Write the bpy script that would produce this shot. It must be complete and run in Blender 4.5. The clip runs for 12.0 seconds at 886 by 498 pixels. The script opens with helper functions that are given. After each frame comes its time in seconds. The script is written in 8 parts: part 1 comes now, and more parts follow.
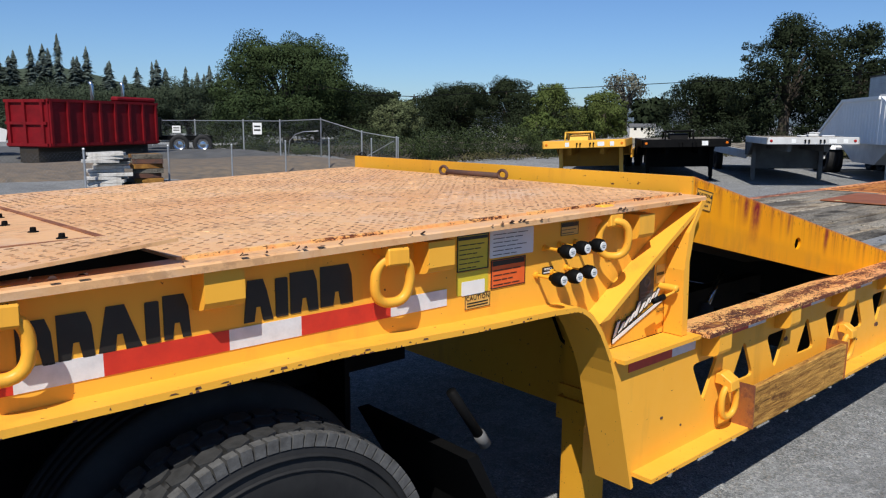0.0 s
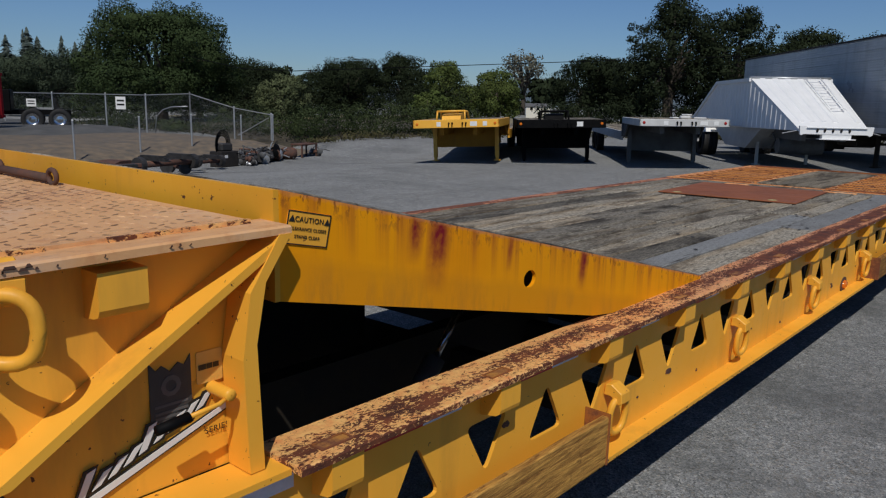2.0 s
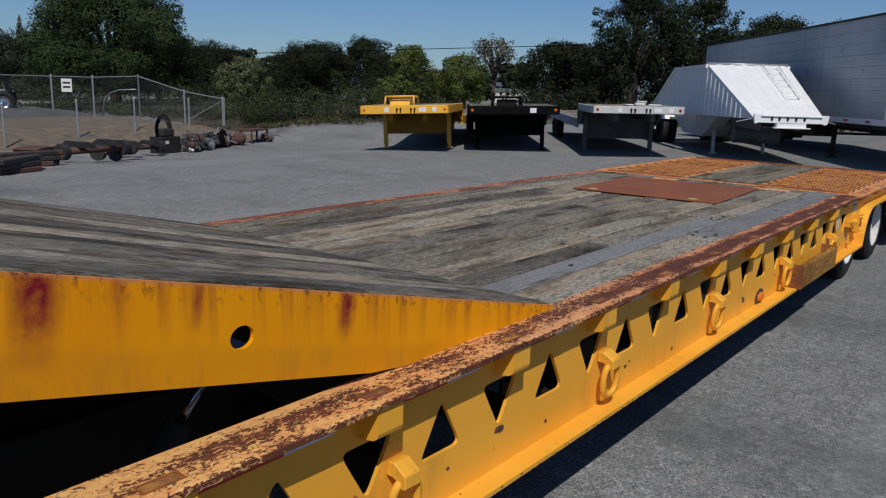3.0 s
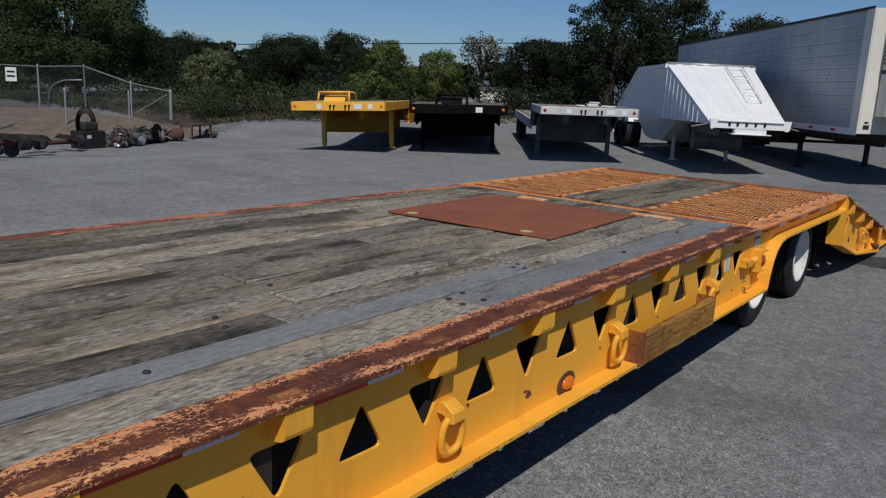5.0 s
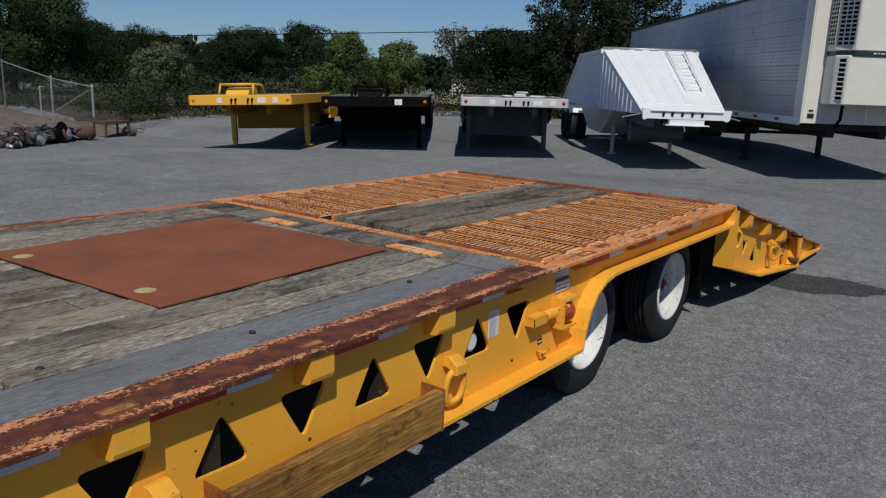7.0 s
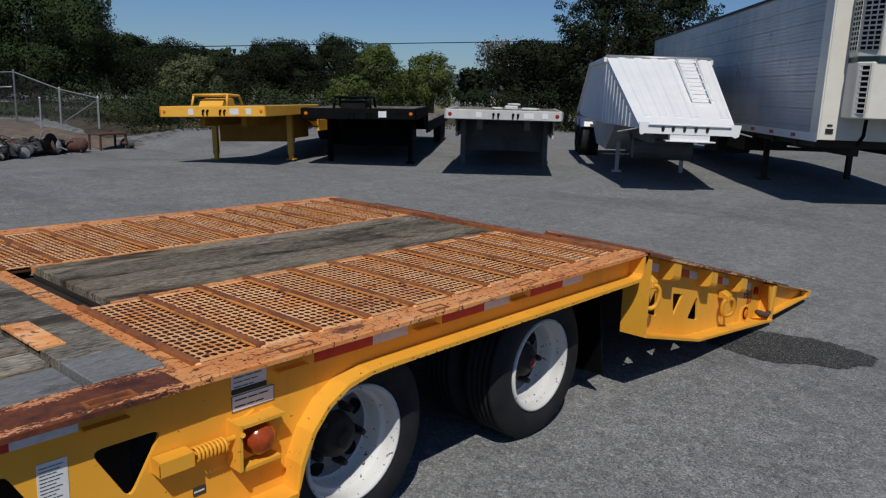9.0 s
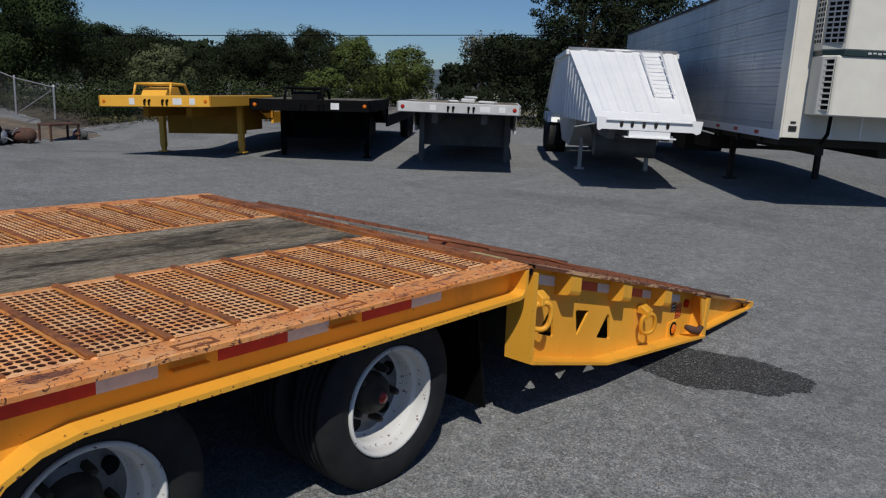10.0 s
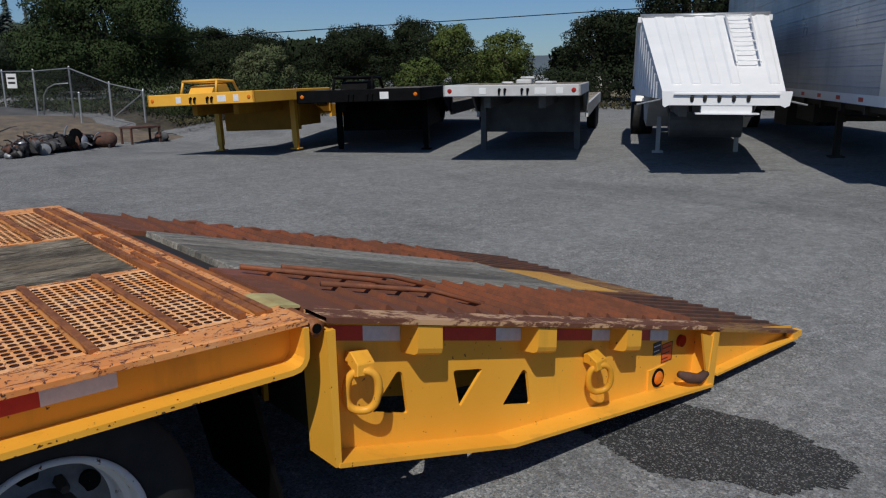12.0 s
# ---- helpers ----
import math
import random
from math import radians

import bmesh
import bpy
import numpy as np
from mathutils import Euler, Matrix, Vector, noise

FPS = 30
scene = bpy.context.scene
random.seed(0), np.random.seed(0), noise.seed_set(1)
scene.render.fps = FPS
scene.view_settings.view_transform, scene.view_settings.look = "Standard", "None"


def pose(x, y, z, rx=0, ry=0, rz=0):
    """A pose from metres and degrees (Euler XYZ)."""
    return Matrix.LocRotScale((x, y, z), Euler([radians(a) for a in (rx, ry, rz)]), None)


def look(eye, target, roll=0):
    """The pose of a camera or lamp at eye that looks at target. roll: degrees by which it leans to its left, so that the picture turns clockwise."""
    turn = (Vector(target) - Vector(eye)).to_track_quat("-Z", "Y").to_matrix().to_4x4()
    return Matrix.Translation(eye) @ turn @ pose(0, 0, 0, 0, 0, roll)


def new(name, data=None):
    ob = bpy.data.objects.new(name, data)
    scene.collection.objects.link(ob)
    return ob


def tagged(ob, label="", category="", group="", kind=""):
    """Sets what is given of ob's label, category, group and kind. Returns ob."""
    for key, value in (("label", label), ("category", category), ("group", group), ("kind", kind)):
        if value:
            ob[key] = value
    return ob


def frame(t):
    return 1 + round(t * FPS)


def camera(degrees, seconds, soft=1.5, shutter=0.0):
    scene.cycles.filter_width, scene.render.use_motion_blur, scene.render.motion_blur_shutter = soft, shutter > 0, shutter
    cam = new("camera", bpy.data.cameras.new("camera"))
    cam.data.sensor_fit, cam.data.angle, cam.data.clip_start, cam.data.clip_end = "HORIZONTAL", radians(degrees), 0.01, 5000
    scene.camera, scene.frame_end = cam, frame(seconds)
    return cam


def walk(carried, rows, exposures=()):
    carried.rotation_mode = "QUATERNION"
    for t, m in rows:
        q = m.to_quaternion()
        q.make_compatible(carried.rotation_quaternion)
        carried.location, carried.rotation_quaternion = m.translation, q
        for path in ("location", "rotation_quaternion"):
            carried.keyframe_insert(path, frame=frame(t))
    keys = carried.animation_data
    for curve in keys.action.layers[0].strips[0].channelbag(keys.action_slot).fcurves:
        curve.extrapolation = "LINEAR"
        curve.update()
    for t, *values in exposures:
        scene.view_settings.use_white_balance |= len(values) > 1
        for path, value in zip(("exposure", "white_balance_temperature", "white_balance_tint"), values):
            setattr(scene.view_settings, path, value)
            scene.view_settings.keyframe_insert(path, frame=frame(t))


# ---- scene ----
cam = camera(60.7, 12.0, 1.2)
PATH = [
    (0, (-3.964, -1.58, 1.795), (-2.647, -0.111, 1.467), 0.4),
    (0.5, (-3.583, -1.501, 1.779), (-2.183, -0.114, 1.434), 1.1),
    (1, (-3.108, -1.418, 1.775), (-1.655, -0.097, 1.398), 1.2),
    (1.5, (-2.663, -1.415, 1.781), (-1.204, -0.098, 1.41), 0.8),
    (2, (-2.174, -1.382, 1.792), (-0.691, -0.096, 1.412), 1.2),
    (2.5, (-1.657, -1.4, 1.796), (-0.179, -0.119, 1.379), 1.3),
    (3, (-1.135, -1.453, 1.823), (0.386, -0.224, 1.406), 1.6),
    (3.2, (-0.944, -1.503, 1.839), (0.568, -0.259, 1.428), 1.0),
    (4.8, (0.806, -1.625, 1.856), (2.342, -0.417, 1.43), 2.8),
    (5, (1.062, -1.626, 1.843), (2.593, -0.41, 1.421), 2.7),
    (5.5, (1.688, -1.672, 1.832), (3.226, -0.476, 1.383), 2.3),
    (6, (2.283, -1.707, 1.828), (3.837, -0.522, 1.401), 2.2),
    (6.5, (2.898, -1.791, 1.825), (4.457, -0.617, 1.392), 1.8),
    (7, (3.469, -1.818, 1.833), (5.019, -0.632, 1.395), 2.0),
    (7.2, (3.676, -1.851, 1.855), (5.207, -0.637, 1.43), 1.7),
    (8.8, (5.358, -1.921, 1.826), (6.845, -0.651, 1.404), 2.3),
    (9, (5.521, -2.0, 1.818), (6.995, -0.711, 1.409), 2.1),
    (9.5, (6.034, -2.01, 1.814), (7.564, -0.795, 1.385), 3.2),
    (10, (6.501, -2.041, 1.767), (7.998, -0.782, 1.349), 2.8),
    (10.5, (6.958, -2.021, 1.73), (8.394, -0.693, 1.316), 1.6),
    (11, (7.4, -2.01, 1.71), (8.772, -0.618, 1.286), 2.1),
    (11.5, (7.894, -1.98, 1.687), (9.261, -0.592, 1.237), 0.7),
    (12, (8.359, -2.011, 1.679), (9.628, -0.532, 1.226), -0.3),
]
EXPOSURES = [(0.0, 0.02), (0.5, -0.08), (1.0, -0.42), (1.5, -0.68), (2.0, -0.77), (2.5, -0.76), (3.0, -0.65), (5.0, -0.70), (7.2, -0.70), (9.0, -0.72), (12.0, -0.66)]
walk(cam, [(t, look(eye, target, roll)) for t, eye, target, roll in PATH], EXPOSURES)
SUN_STRENGTH, SKY_STRENGTH = 5.0, 0.071

# ---------- world and sun ----------
SUN = Vector((0.27, 0.24, -0.434)).normalized()      # the way the light travels
EL = math.asin(-SUN.z)
world = bpy.data.worlds.new("sky")
scene.world = world
world.use_nodes = True
wn, wl = world.node_tree.nodes, world.node_tree.links
sky = wn.new("ShaderNodeTexSky")
sky.sky_type, sky.sun_disc = "NISHITA", False
sky.sun_elevation, sky.sun_rotation = EL, math.atan2(-SUN.x, -SUN.y)
sky.air_density, sky.dust_density, sky.ozone_density = 1.0, 0.2, 2.4
clear = wn.new("ShaderNodeMix")            # a clear, dry, deep blue sky
clear.data_type, clear.blend_type = "RGBA", "MULTIPLY"
clear.inputs[0].default_value = 1.0
clear.inputs[7].default_value = (0.75, 1.015, 1.43, 1)
wl.new(sky.outputs[0], clear.inputs[6])
wl.new(clear.outputs[2], wn["Background"].inputs[0])
wn["Background"].inputs[1].default_value = SKY_STRENGTH
sun = new("sun", bpy.data.lights.new("sun", "SUN"))
sun.data.energy, sun.data.angle, sun.data.color = SUN_STRENGTH, radians(0.5), (1.0, 0.96, 0.885)
sun.matrix_world = look((0, 0, 30), tuple(Vector((0, 0, 30)) + SUN))


# ---------- material tools ----------
class Nodes:
    """A small builder round one material's node tree."""

    def __init__(self, name):
        self.m = bpy.data.materials.new(name)
        self.m.use_nodes = True
        self.n, self.l = self.m.node_tree.nodes, self.m.node_tree.links
        self.b = self.n["Principled BSDF"]
        self.co = self.n.new("ShaderNodeTexCoord").outputs["Object"]

    def put(self, socket, value):
        if isinstance(value, bpy.types.NodeSocket):
            self.l.new(value, socket)
        elif isinstance(value, tuple) and len(value) == 3 and socket.type == "RGBA":
            socket.default_value = (*value, 1)
        else:
            socket.default_value = value

    def scaled(self, sx, sy, sz, rz=0.0, shift=None):
        k = self.n.new("ShaderNodeMapping")
        self.l.new(self.co, k.inputs[0])
        k.inputs["Scale"].default_value = (sx, sy, sz)
        k.inputs["Rotation"].default_value = (0, 0, rz)
        if shift is not None:
            self.l.new(shift, k.inputs["Location"])
        return k.outputs[0]

    def noise(self, scale, detail=4.0, rough=0.6, at=None, bend=0.0):
        k = self.n.new("ShaderNodeTexNoise")
        self.l.new(at or self.co, k.inputs["Vector"])
        k.inputs["Scale"].default_value, k.inputs["Detail"].default_value = scale, detail
        k.inputs["Roughness"].default_value, k.inputs["Distortion"].default_value = rough, bend
        return k.outputs["Fac"]

    def cells(self, scale, at=None, what="Distance", feature="F1"):
        k = self.n.new("ShaderNodeTexVoronoi")
        k.feature = feature
        self.l.new(at or self.co, k.inputs["Vector"])
        k.inputs["Scale"].default_value = scale
        return k.outputs[what]

    def span(self, value, lo, hi, a=0.0, b=1.0):
        k = self.n.new("ShaderNodeMapRange")
        self.l.new(value, k.inputs[0])
        for i, v in enumerate((lo, hi, a, b)):
            k.inputs[1 + i].default_value = v
        return k.outputs[0]

    def math(self, op, a, b=0.0):
        k = self.n.new("ShaderNodeMath")
        k.operation = op
        self.put(k.inputs[0], a)
        self.put(k.inputs[1], b)
        return k.outputs[0]

    def mix(self, fac, a, b):
        k = self.n.new("ShaderNodeMix")
        k.data_type = "RGBA"
        self.put(k.inputs[0], fac)
        self.put(k.inputs[6], a)
        self.put(k.inputs[7], b)
        return k.outputs[2]

    def shade(self, colour, low=0.8, high=1.2, fac=0.5):
        k = self.n.new("ShaderNodeHueSaturation")
        self.put(k.inputs["Value"], self.span(fac, 0, 1, low, high))
        self.put(k.inputs["Color"], colour)
        return k.outputs[0]

    def axes(self):
        k = self.n.new("ShaderNodeSeparateXYZ")
        self.l.new(self.co, k.inputs[0])
        return k.outputs[0], k.outputs[1], k.outputs[2]

    def random(self):
        return self.n.new("ShaderNodeObjectInfo").outputs["Random"]

    def island(self):
        return self.n.new("ShaderNodeNewGeometry").outputs["Random Per Island"]

    def bump(self, height, strength=0.3, distance=0.01):
        k = self.n.new("ShaderNodeBump")
        k.inputs["Strength"].default_value, k.inputs["Distance"].default_value = strength, distance
        self.l.new(height, k.inputs["Height"])
        self.l.new(k.outputs[0], self.b.inputs["Normal"])

    def done(self, colour, rough=0.5, metal=0.0, **more):
        self.put(self.b.inputs["Base Color"], colour)
        self.put(self.b.inputs["Roughness"], rough)
        self.put(self.b.inputs["Metallic"], metal)
        for key, value in more.items():
            self.put(self.b.inputs[key.replace("_", " ")], value)
        return self.m


RUST = (0.105, 0.036, 0.018)


def paint(name, a, b, rough=0.42, chips=0.0, grime=0.35, dirt=(0.16, 0.09, 0.04)):
    """Sun-bleached machine paint: two tones, brown run-off, rust chips."""
    k = Nodes(name)
    col = k.mix(k.span(k.noise(1.3, 5, 0.6), 0.35, 0.7), a, b)
    run = k.span(k.noise(1.0, 6, 0.65, k.scaled(5, 5, 0.9)), 0.56, 0.8, 0, grime)
    col = k.mix(run, col, dirt)
    fleck = k.span(k.noise(38, 3, 0.7), 0.69 - chips, 0.715 - chips)
    col = k.mix(fleck, col, RUST)
    k.bump(k.noise(55, 4, 0.6), 0.05, 0.004)
    return k.done(col, k.span(k.noise(7, 4), 0.3, 0.75, rough - 0.1, rough + 0.2), Specular_IOR_Level=0.28)


def flaking(name, coat, lo, hi, stretch=(1, 1, 1), size=9.0, deep=RUST, along=None):
    """Paint that flakes off rusty plate."""
    k = Nodes(name)
    at = k.scaled(*stretch)
    big = k.noise(size * 0.22, 3, 0.5, at)
    fine = k.noise(size, 8, 0.72, at)
    field = k.math("ADD", k.math("MULTIPLY", big, 0.75), k.math("MULTIPLY", fine, 0.85))
    if along:
        place = k.n.new("ShaderNodeSeparateXYZ")
        k.l.new(k.co, place.inputs[0])
        field = k.math("ADD", field, k.span(place.outputs[0], *along))
    gone = k.span(field, lo, hi)
    tone = k.mix(k.noise(4, 5, 0.6), coat, tuple(v * 0.8 for v in coat))
    rust = k.mix(k.noise(17, 5, 0.7), deep, (0.21, 0.075, 0.035))
    k.bump(k.math("SUBTRACT", k.noise(60, 4, 0.7), k.math("MULTIPLY", gone, 0.8)), 0.25, 0.004)
    return k.done(k.mix(gone, tone, rust), k.span(gone, 0, 1, 0.5, 0.85))


YEL = paint("yellow_paint", (0.91, 0.452, 0.050), (0.85, 0.392, 0.036), chips=0.006, grime=0.34)
YEL_OLD = paint("worn_yellow_paint", (0.79, 0.395, 0.030), (0.68, 0.31, 0.024), chips=0.025, grime=0.5, dirt=(0.22, 0.07, 0.03))


def rail_flakes(name, band, front, rear, coat=(0.88, 0.50, 0.175), coat_b=(0.76, 0.33, 0.14)):
    """Thick old paint that has come off in fine flakes; bare rust down the middle of the flange."""
    k = Nodes(name)
    x, y, z = k.axes()
    fine = k.noise(100, 5, 0.66, k.scaled(0.62, 1.0, 1.0), 0.7)
    mid = k.noise(7.5, 5, 0.62, k.scaled(0.5, 1.5, 1.5))
    field = k.math("ADD", k.math("MULTIPLY", fine, 0.62), k.math("MULTIPLY", mid, 0.48))
    centre = k.span(k.math("ABSOLUTE", k.math("SUBTRACT", y, 0.0)), 0.015, band, 1.0, 0.0)
    field = k.math("ADD", field, k.math("MULTIPLY", centre, k.span(x, 0.6, 4.8, 0.05, 0.20)))
    field = k.math("ADD", field, k.span(x, 0.4, 5.0, front, rear))
    field = k.math("ADD", field, k.span(y, -0.089, -0.082, 0.10, 0.0))
    gone = k.span(field, 0.555, 0.585)
    tone = k.mix(k.span(x, -0.5, 2.6), coat, coat_b)
    tone = k.mix(k.span(k.noise(21, 4, 0.7), 0.42, 0.7, 0, 0.75), tone, (0.70, 0.22, 0.075))
    tone = k.shade(tone, 0.8, 1.15, k.noise(90, 2, 0.5))
    rust = k.mix(k.span(k.noise(15, 6, 0.7), 0.36, 0.66), (0.058, 0.016, 0.008), (0.185, 0.049, 0.016))
    k.bump(k.math("SUBTRACT", k.noise(80, 4, 0.7), k.math("MULTIPLY", gone, 1.4)), 0.5, 0.004)
    return k.done(k.mix(gone, tone, rust), k.span(gone, 0, 1, 0.5, 0.85))


RAIL = rail_flakes("flaking_rail", 0.066, -0.022, 0.022)
RAIL_FAR = flaking("rust_red_rail", (0.52, 0.20, 0.09), 0.74, 0.80, (0.75, 2.4, 2), 12.0, (0.12, 0.035, 0.02))


def peach_flange(name):
    """Peach paint with fine rust flecks, scratches along the flange and orange bleeding."""
    k = Nodes(name)
    col = k.mix(k.span(k.noise(3.0, 5, 0.65), 0.38, 0.66), (0.82, 0.36, 0.118), (0.70, 0.235, 0.058))
    col = k.mix(k.span(k.noise(11, 6, 0.7), 0.50, 0.72, 0, 0.75), col, (0.76, 0.43, 0.21))
    scrape = k.span(k.noise(9, 6, 0.75, k.scaled(0.45, 2.6, 2)), 0.565, 0.60, 0, 0.9)
    col = k.mix(scrape, col, (0.135, 0.045, 0.026))
    fleck = k.span(k.noise(48, 4, 0.7, None, 0.6), 0.575, 0.605)
    col = k.mix(fleck, col, (0.085, 0.030, 0.020))
    k.bump(k.math("SUBTRACT", k.noise(60, 4, 0.7), fleck), 0.35, 0.004)
    return k.done(col, 0.6)


PEACH = peach_flange("flaking_peach")


def grate_sheet(name):
    """Bleached peach paint on punched sheet, orange at the edges, with rust-red patches."""
    k = Nodes(name)
    comb = k.n.new("ShaderNodeCombineXYZ")
    k.l.new(k.math("MULTIPLY", k.random(), 37.0), comb.inputs[0])
    k.l.new(k.math("MULTIPLY", k.random(), 13.0), comb.inputs[1])
    at = k.scaled(1, 1, 1, 0, comb.outputs[0])
    col = k.mix(k.span(k.noise(5.0, 5, 0.65, at), 0.40, 0.64), (0.90, 0.50, 0.235), (0.82, 0.32, 0.082))
    col = k.mix(k.span(k.noise(3.2, 6, 0.72, at), 0.54, 0.68, 0.0, 0.80), col, (0.48, 0.135, 0.038))
    col = k.mix(k.span(k.noise(30, 4, 0.7, at, 0.5), 0.565, 0.61, 0, 0.9), col, (0.17, 0.043, 0.020))
    return k.done(k.shade(col, 0.88, 1.12, k.random()), 0.68)


GRATE = grate_sheet("rusty_orange_grate")
GRATE_BAR = flaking("rusty_bar", (0.36, 0.125, 0.032), 0.74, 0.90, (1, 1, 1), 26.0, (0.135, 0.043, 0.017))
BEAD = flaking("orange_weld_bead", (0.62, 0.25, 0.055), 0.86, 0.95, (1, 1, 1), 40.0, (0.17, 0.05, 0.02))
OCHRE_RUST = flaking("ochre_rust", (0.50, 0.225, 0.055), 0.70, 0.86, (1, 1, 1), 30.0, (0.14, 0.05, 0.02))


def oxide_plate(name):
    """Red-oxide plate: brown drifts, scuffs along it and faint darker stains."""
    k = Nodes(name)
    col = k.mix(k.span(k.noise(2.2, 6, 0.65), 0.36, 0.66), (0.285, 0.088, 0.030), (0.195, 0.062, 0.026))
    col = k.mix(k.span(k.noise(9, 6, 0.75), 0.50, 0.70, 0, 0.55), col, (0.34, 0.125, 0.052))
    col = k.mix(k.span(k.noise(3.0, 6, 0.75, k.scaled(1.0, 3.2, 1, 0.5)), 0.60, 0.68, 0, 0.6), col, (0.095, 0.034, 0.018))
    k.bump(k.noise(50, 4, 0.7), 0.2, 0.004)
    return k.done(col, k.span(k.noise(6, 4), 0.3, 0.7, 0.62, 0.8))


OXIDE = oxide_plate("red_oxide")
RAMP_RUST = flaking("rust_brown_steel", (0.275, 0.086, 0.032), 0.68, 0.86, (1, 1, 1), 9.0)


def streaked_plate(name):
    """Orange-yellow plate: rust runs from its sloping top edge, two red scuffs, a grubby lower half."""
    k = Nodes(name)
    x, y, z = k.axes()
    drop = k.math("SUBTRACT", k.math("ADD", k.math("MULTIPLY", x, -0.2407), 1.3201), z)
    col = k.mix(k.span(k.noise(1.6, 5, 0.6), 0.35, 0.68), (0.90, 0.355, 0.004), (0.84, 0.300, 0.003))
    lower = k.math("MULTIPLY", k.span(k.math("ADD", drop, k.math("MULTIPLY", k.noise(6, 4), 0.05)), 0.165, 0.20), 0.35)
    col = k.mix(lower, col, (0.58, 0.225, 0.012))
    runs = k.span(k.noise(1.0, 5, 0.65, k.scaled(21, 3, 0.8)), 0.47, 0.66)
    col = k.mix(k.math("MULTIPLY", runs, k.span(drop, 0.0, 0.17, 0.75, 0.0)), col, (0.36, 0.085, 0.016))
    grub = k.math("MULTIPLY", k.span(k.noise(1.0, 6, 0.7, k.scaled(9, 3, 2.2)), 0.50, 0.72), k.span(drop, 0.12, 0.30, 0.0, 0.7))
    col = k.mix(grub, col, (0.27, 0.125, 0.035))
    for x0, w, ln in ((-0.52, 0.062, 0.22), (-0.62, 0.04, 0.14), (0.315, 0.042, 0.16), (-0.16, 0.02, 0.12)):
        side = k.math("ABSOLUTE", k.math("ADD", k.math("SUBTRACT", x, x0), k.math("MULTIPLY", drop, 0.13)))
        spot_f = k.math("MULTIPLY", k.span(side, w * 0.25, w, 1, 0), k.span(drop, ln * 0.35, ln, 1.0, 0))
        spot_f = k.math("MULTIPLY", spot_f, k.span(k.noise(28, 4, 0.6), 0.3, 0.6, 0.55, 1.0))
        col = k.mix(spot_f, col, (0.215, 0.012, 0.020))
    edge = k.span(k.math("ADD", drop, k.math("MULTIPLY", k.noise(34, 5, 0.7), 0.03)), 0.012, 0.026, 1, 0)
    col = k.mix(edge, col, (0.62, 0.235, 0.09))
    chip = k.math("MULTIPLY", k.span(k.noise(30, 4, 0.7, k.scaled(1.5, 1, 0.7)), 0.55, 0.62), k.span(drop, 0.0, 0.06, 0.75, 0.0))
    col = k.mix(chip, col, (0.13, 0.035, 0.018))
    k.bump(k.noise(45, 4, 0.6), 0.08, 0.004)
    return k.done(col, 0.6, Specular_IOR_Level=0.12)


STREAKED = streaked_plate("rust_streaked_plate")


def tread_paint():
    k = Nodes("tan_tread_paint")
    col = k.mix(k.span(k.noise(1.1, 5, 0.6), 0.35, 0.68), (0.72, 0.42, 0.20), (0.67, 0.33, 0.13))
    col = k.mix(k.span(k.noise(2.6, 7, 0.7), 0.50, 0.70, 0, 0.6), col, (0.64, 0.48, 0.35))
    col = k.mix(k.span(k.noise(17, 6, 0.75), 0.52, 0.66, 0, 0.55), col, (0.54, 0.225, 0.085))
    worn = k.math("MULTIPLY", k.span(k.noise(1.4, 4, 0.6, k.scaled(0.7, 1.8, 1)), 0.46, 0.66), k.span(k.noise(24, 6, 0.75, k.scaled(0.8, 2.0, 1)), 0.50, 0.60, 0, 0.85))
    col = k.mix(worn, col, (0.19, 0.095, 0.055))
    k.bump(k.noise(70, 4, 0.6), 0.2, 0.004)
    return k.done(col, 0.62)


TREAD = tread_paint()


# lugs mostly darker than the sheet, each by its own random amount
def lug_paint():
    k = Nodes("dark_lug_paint")
    col = k.mix(k.span(k.noise(2.0, 5, 0.65), 0.38, 0.62), (0.66, 0.39, 0.19), (0.36, 0.185, 0.10))
    return k.done(k.shade(col, 0.35, 1.15, k.island()), 0.6)


TREAD_LUG = lug_paint()


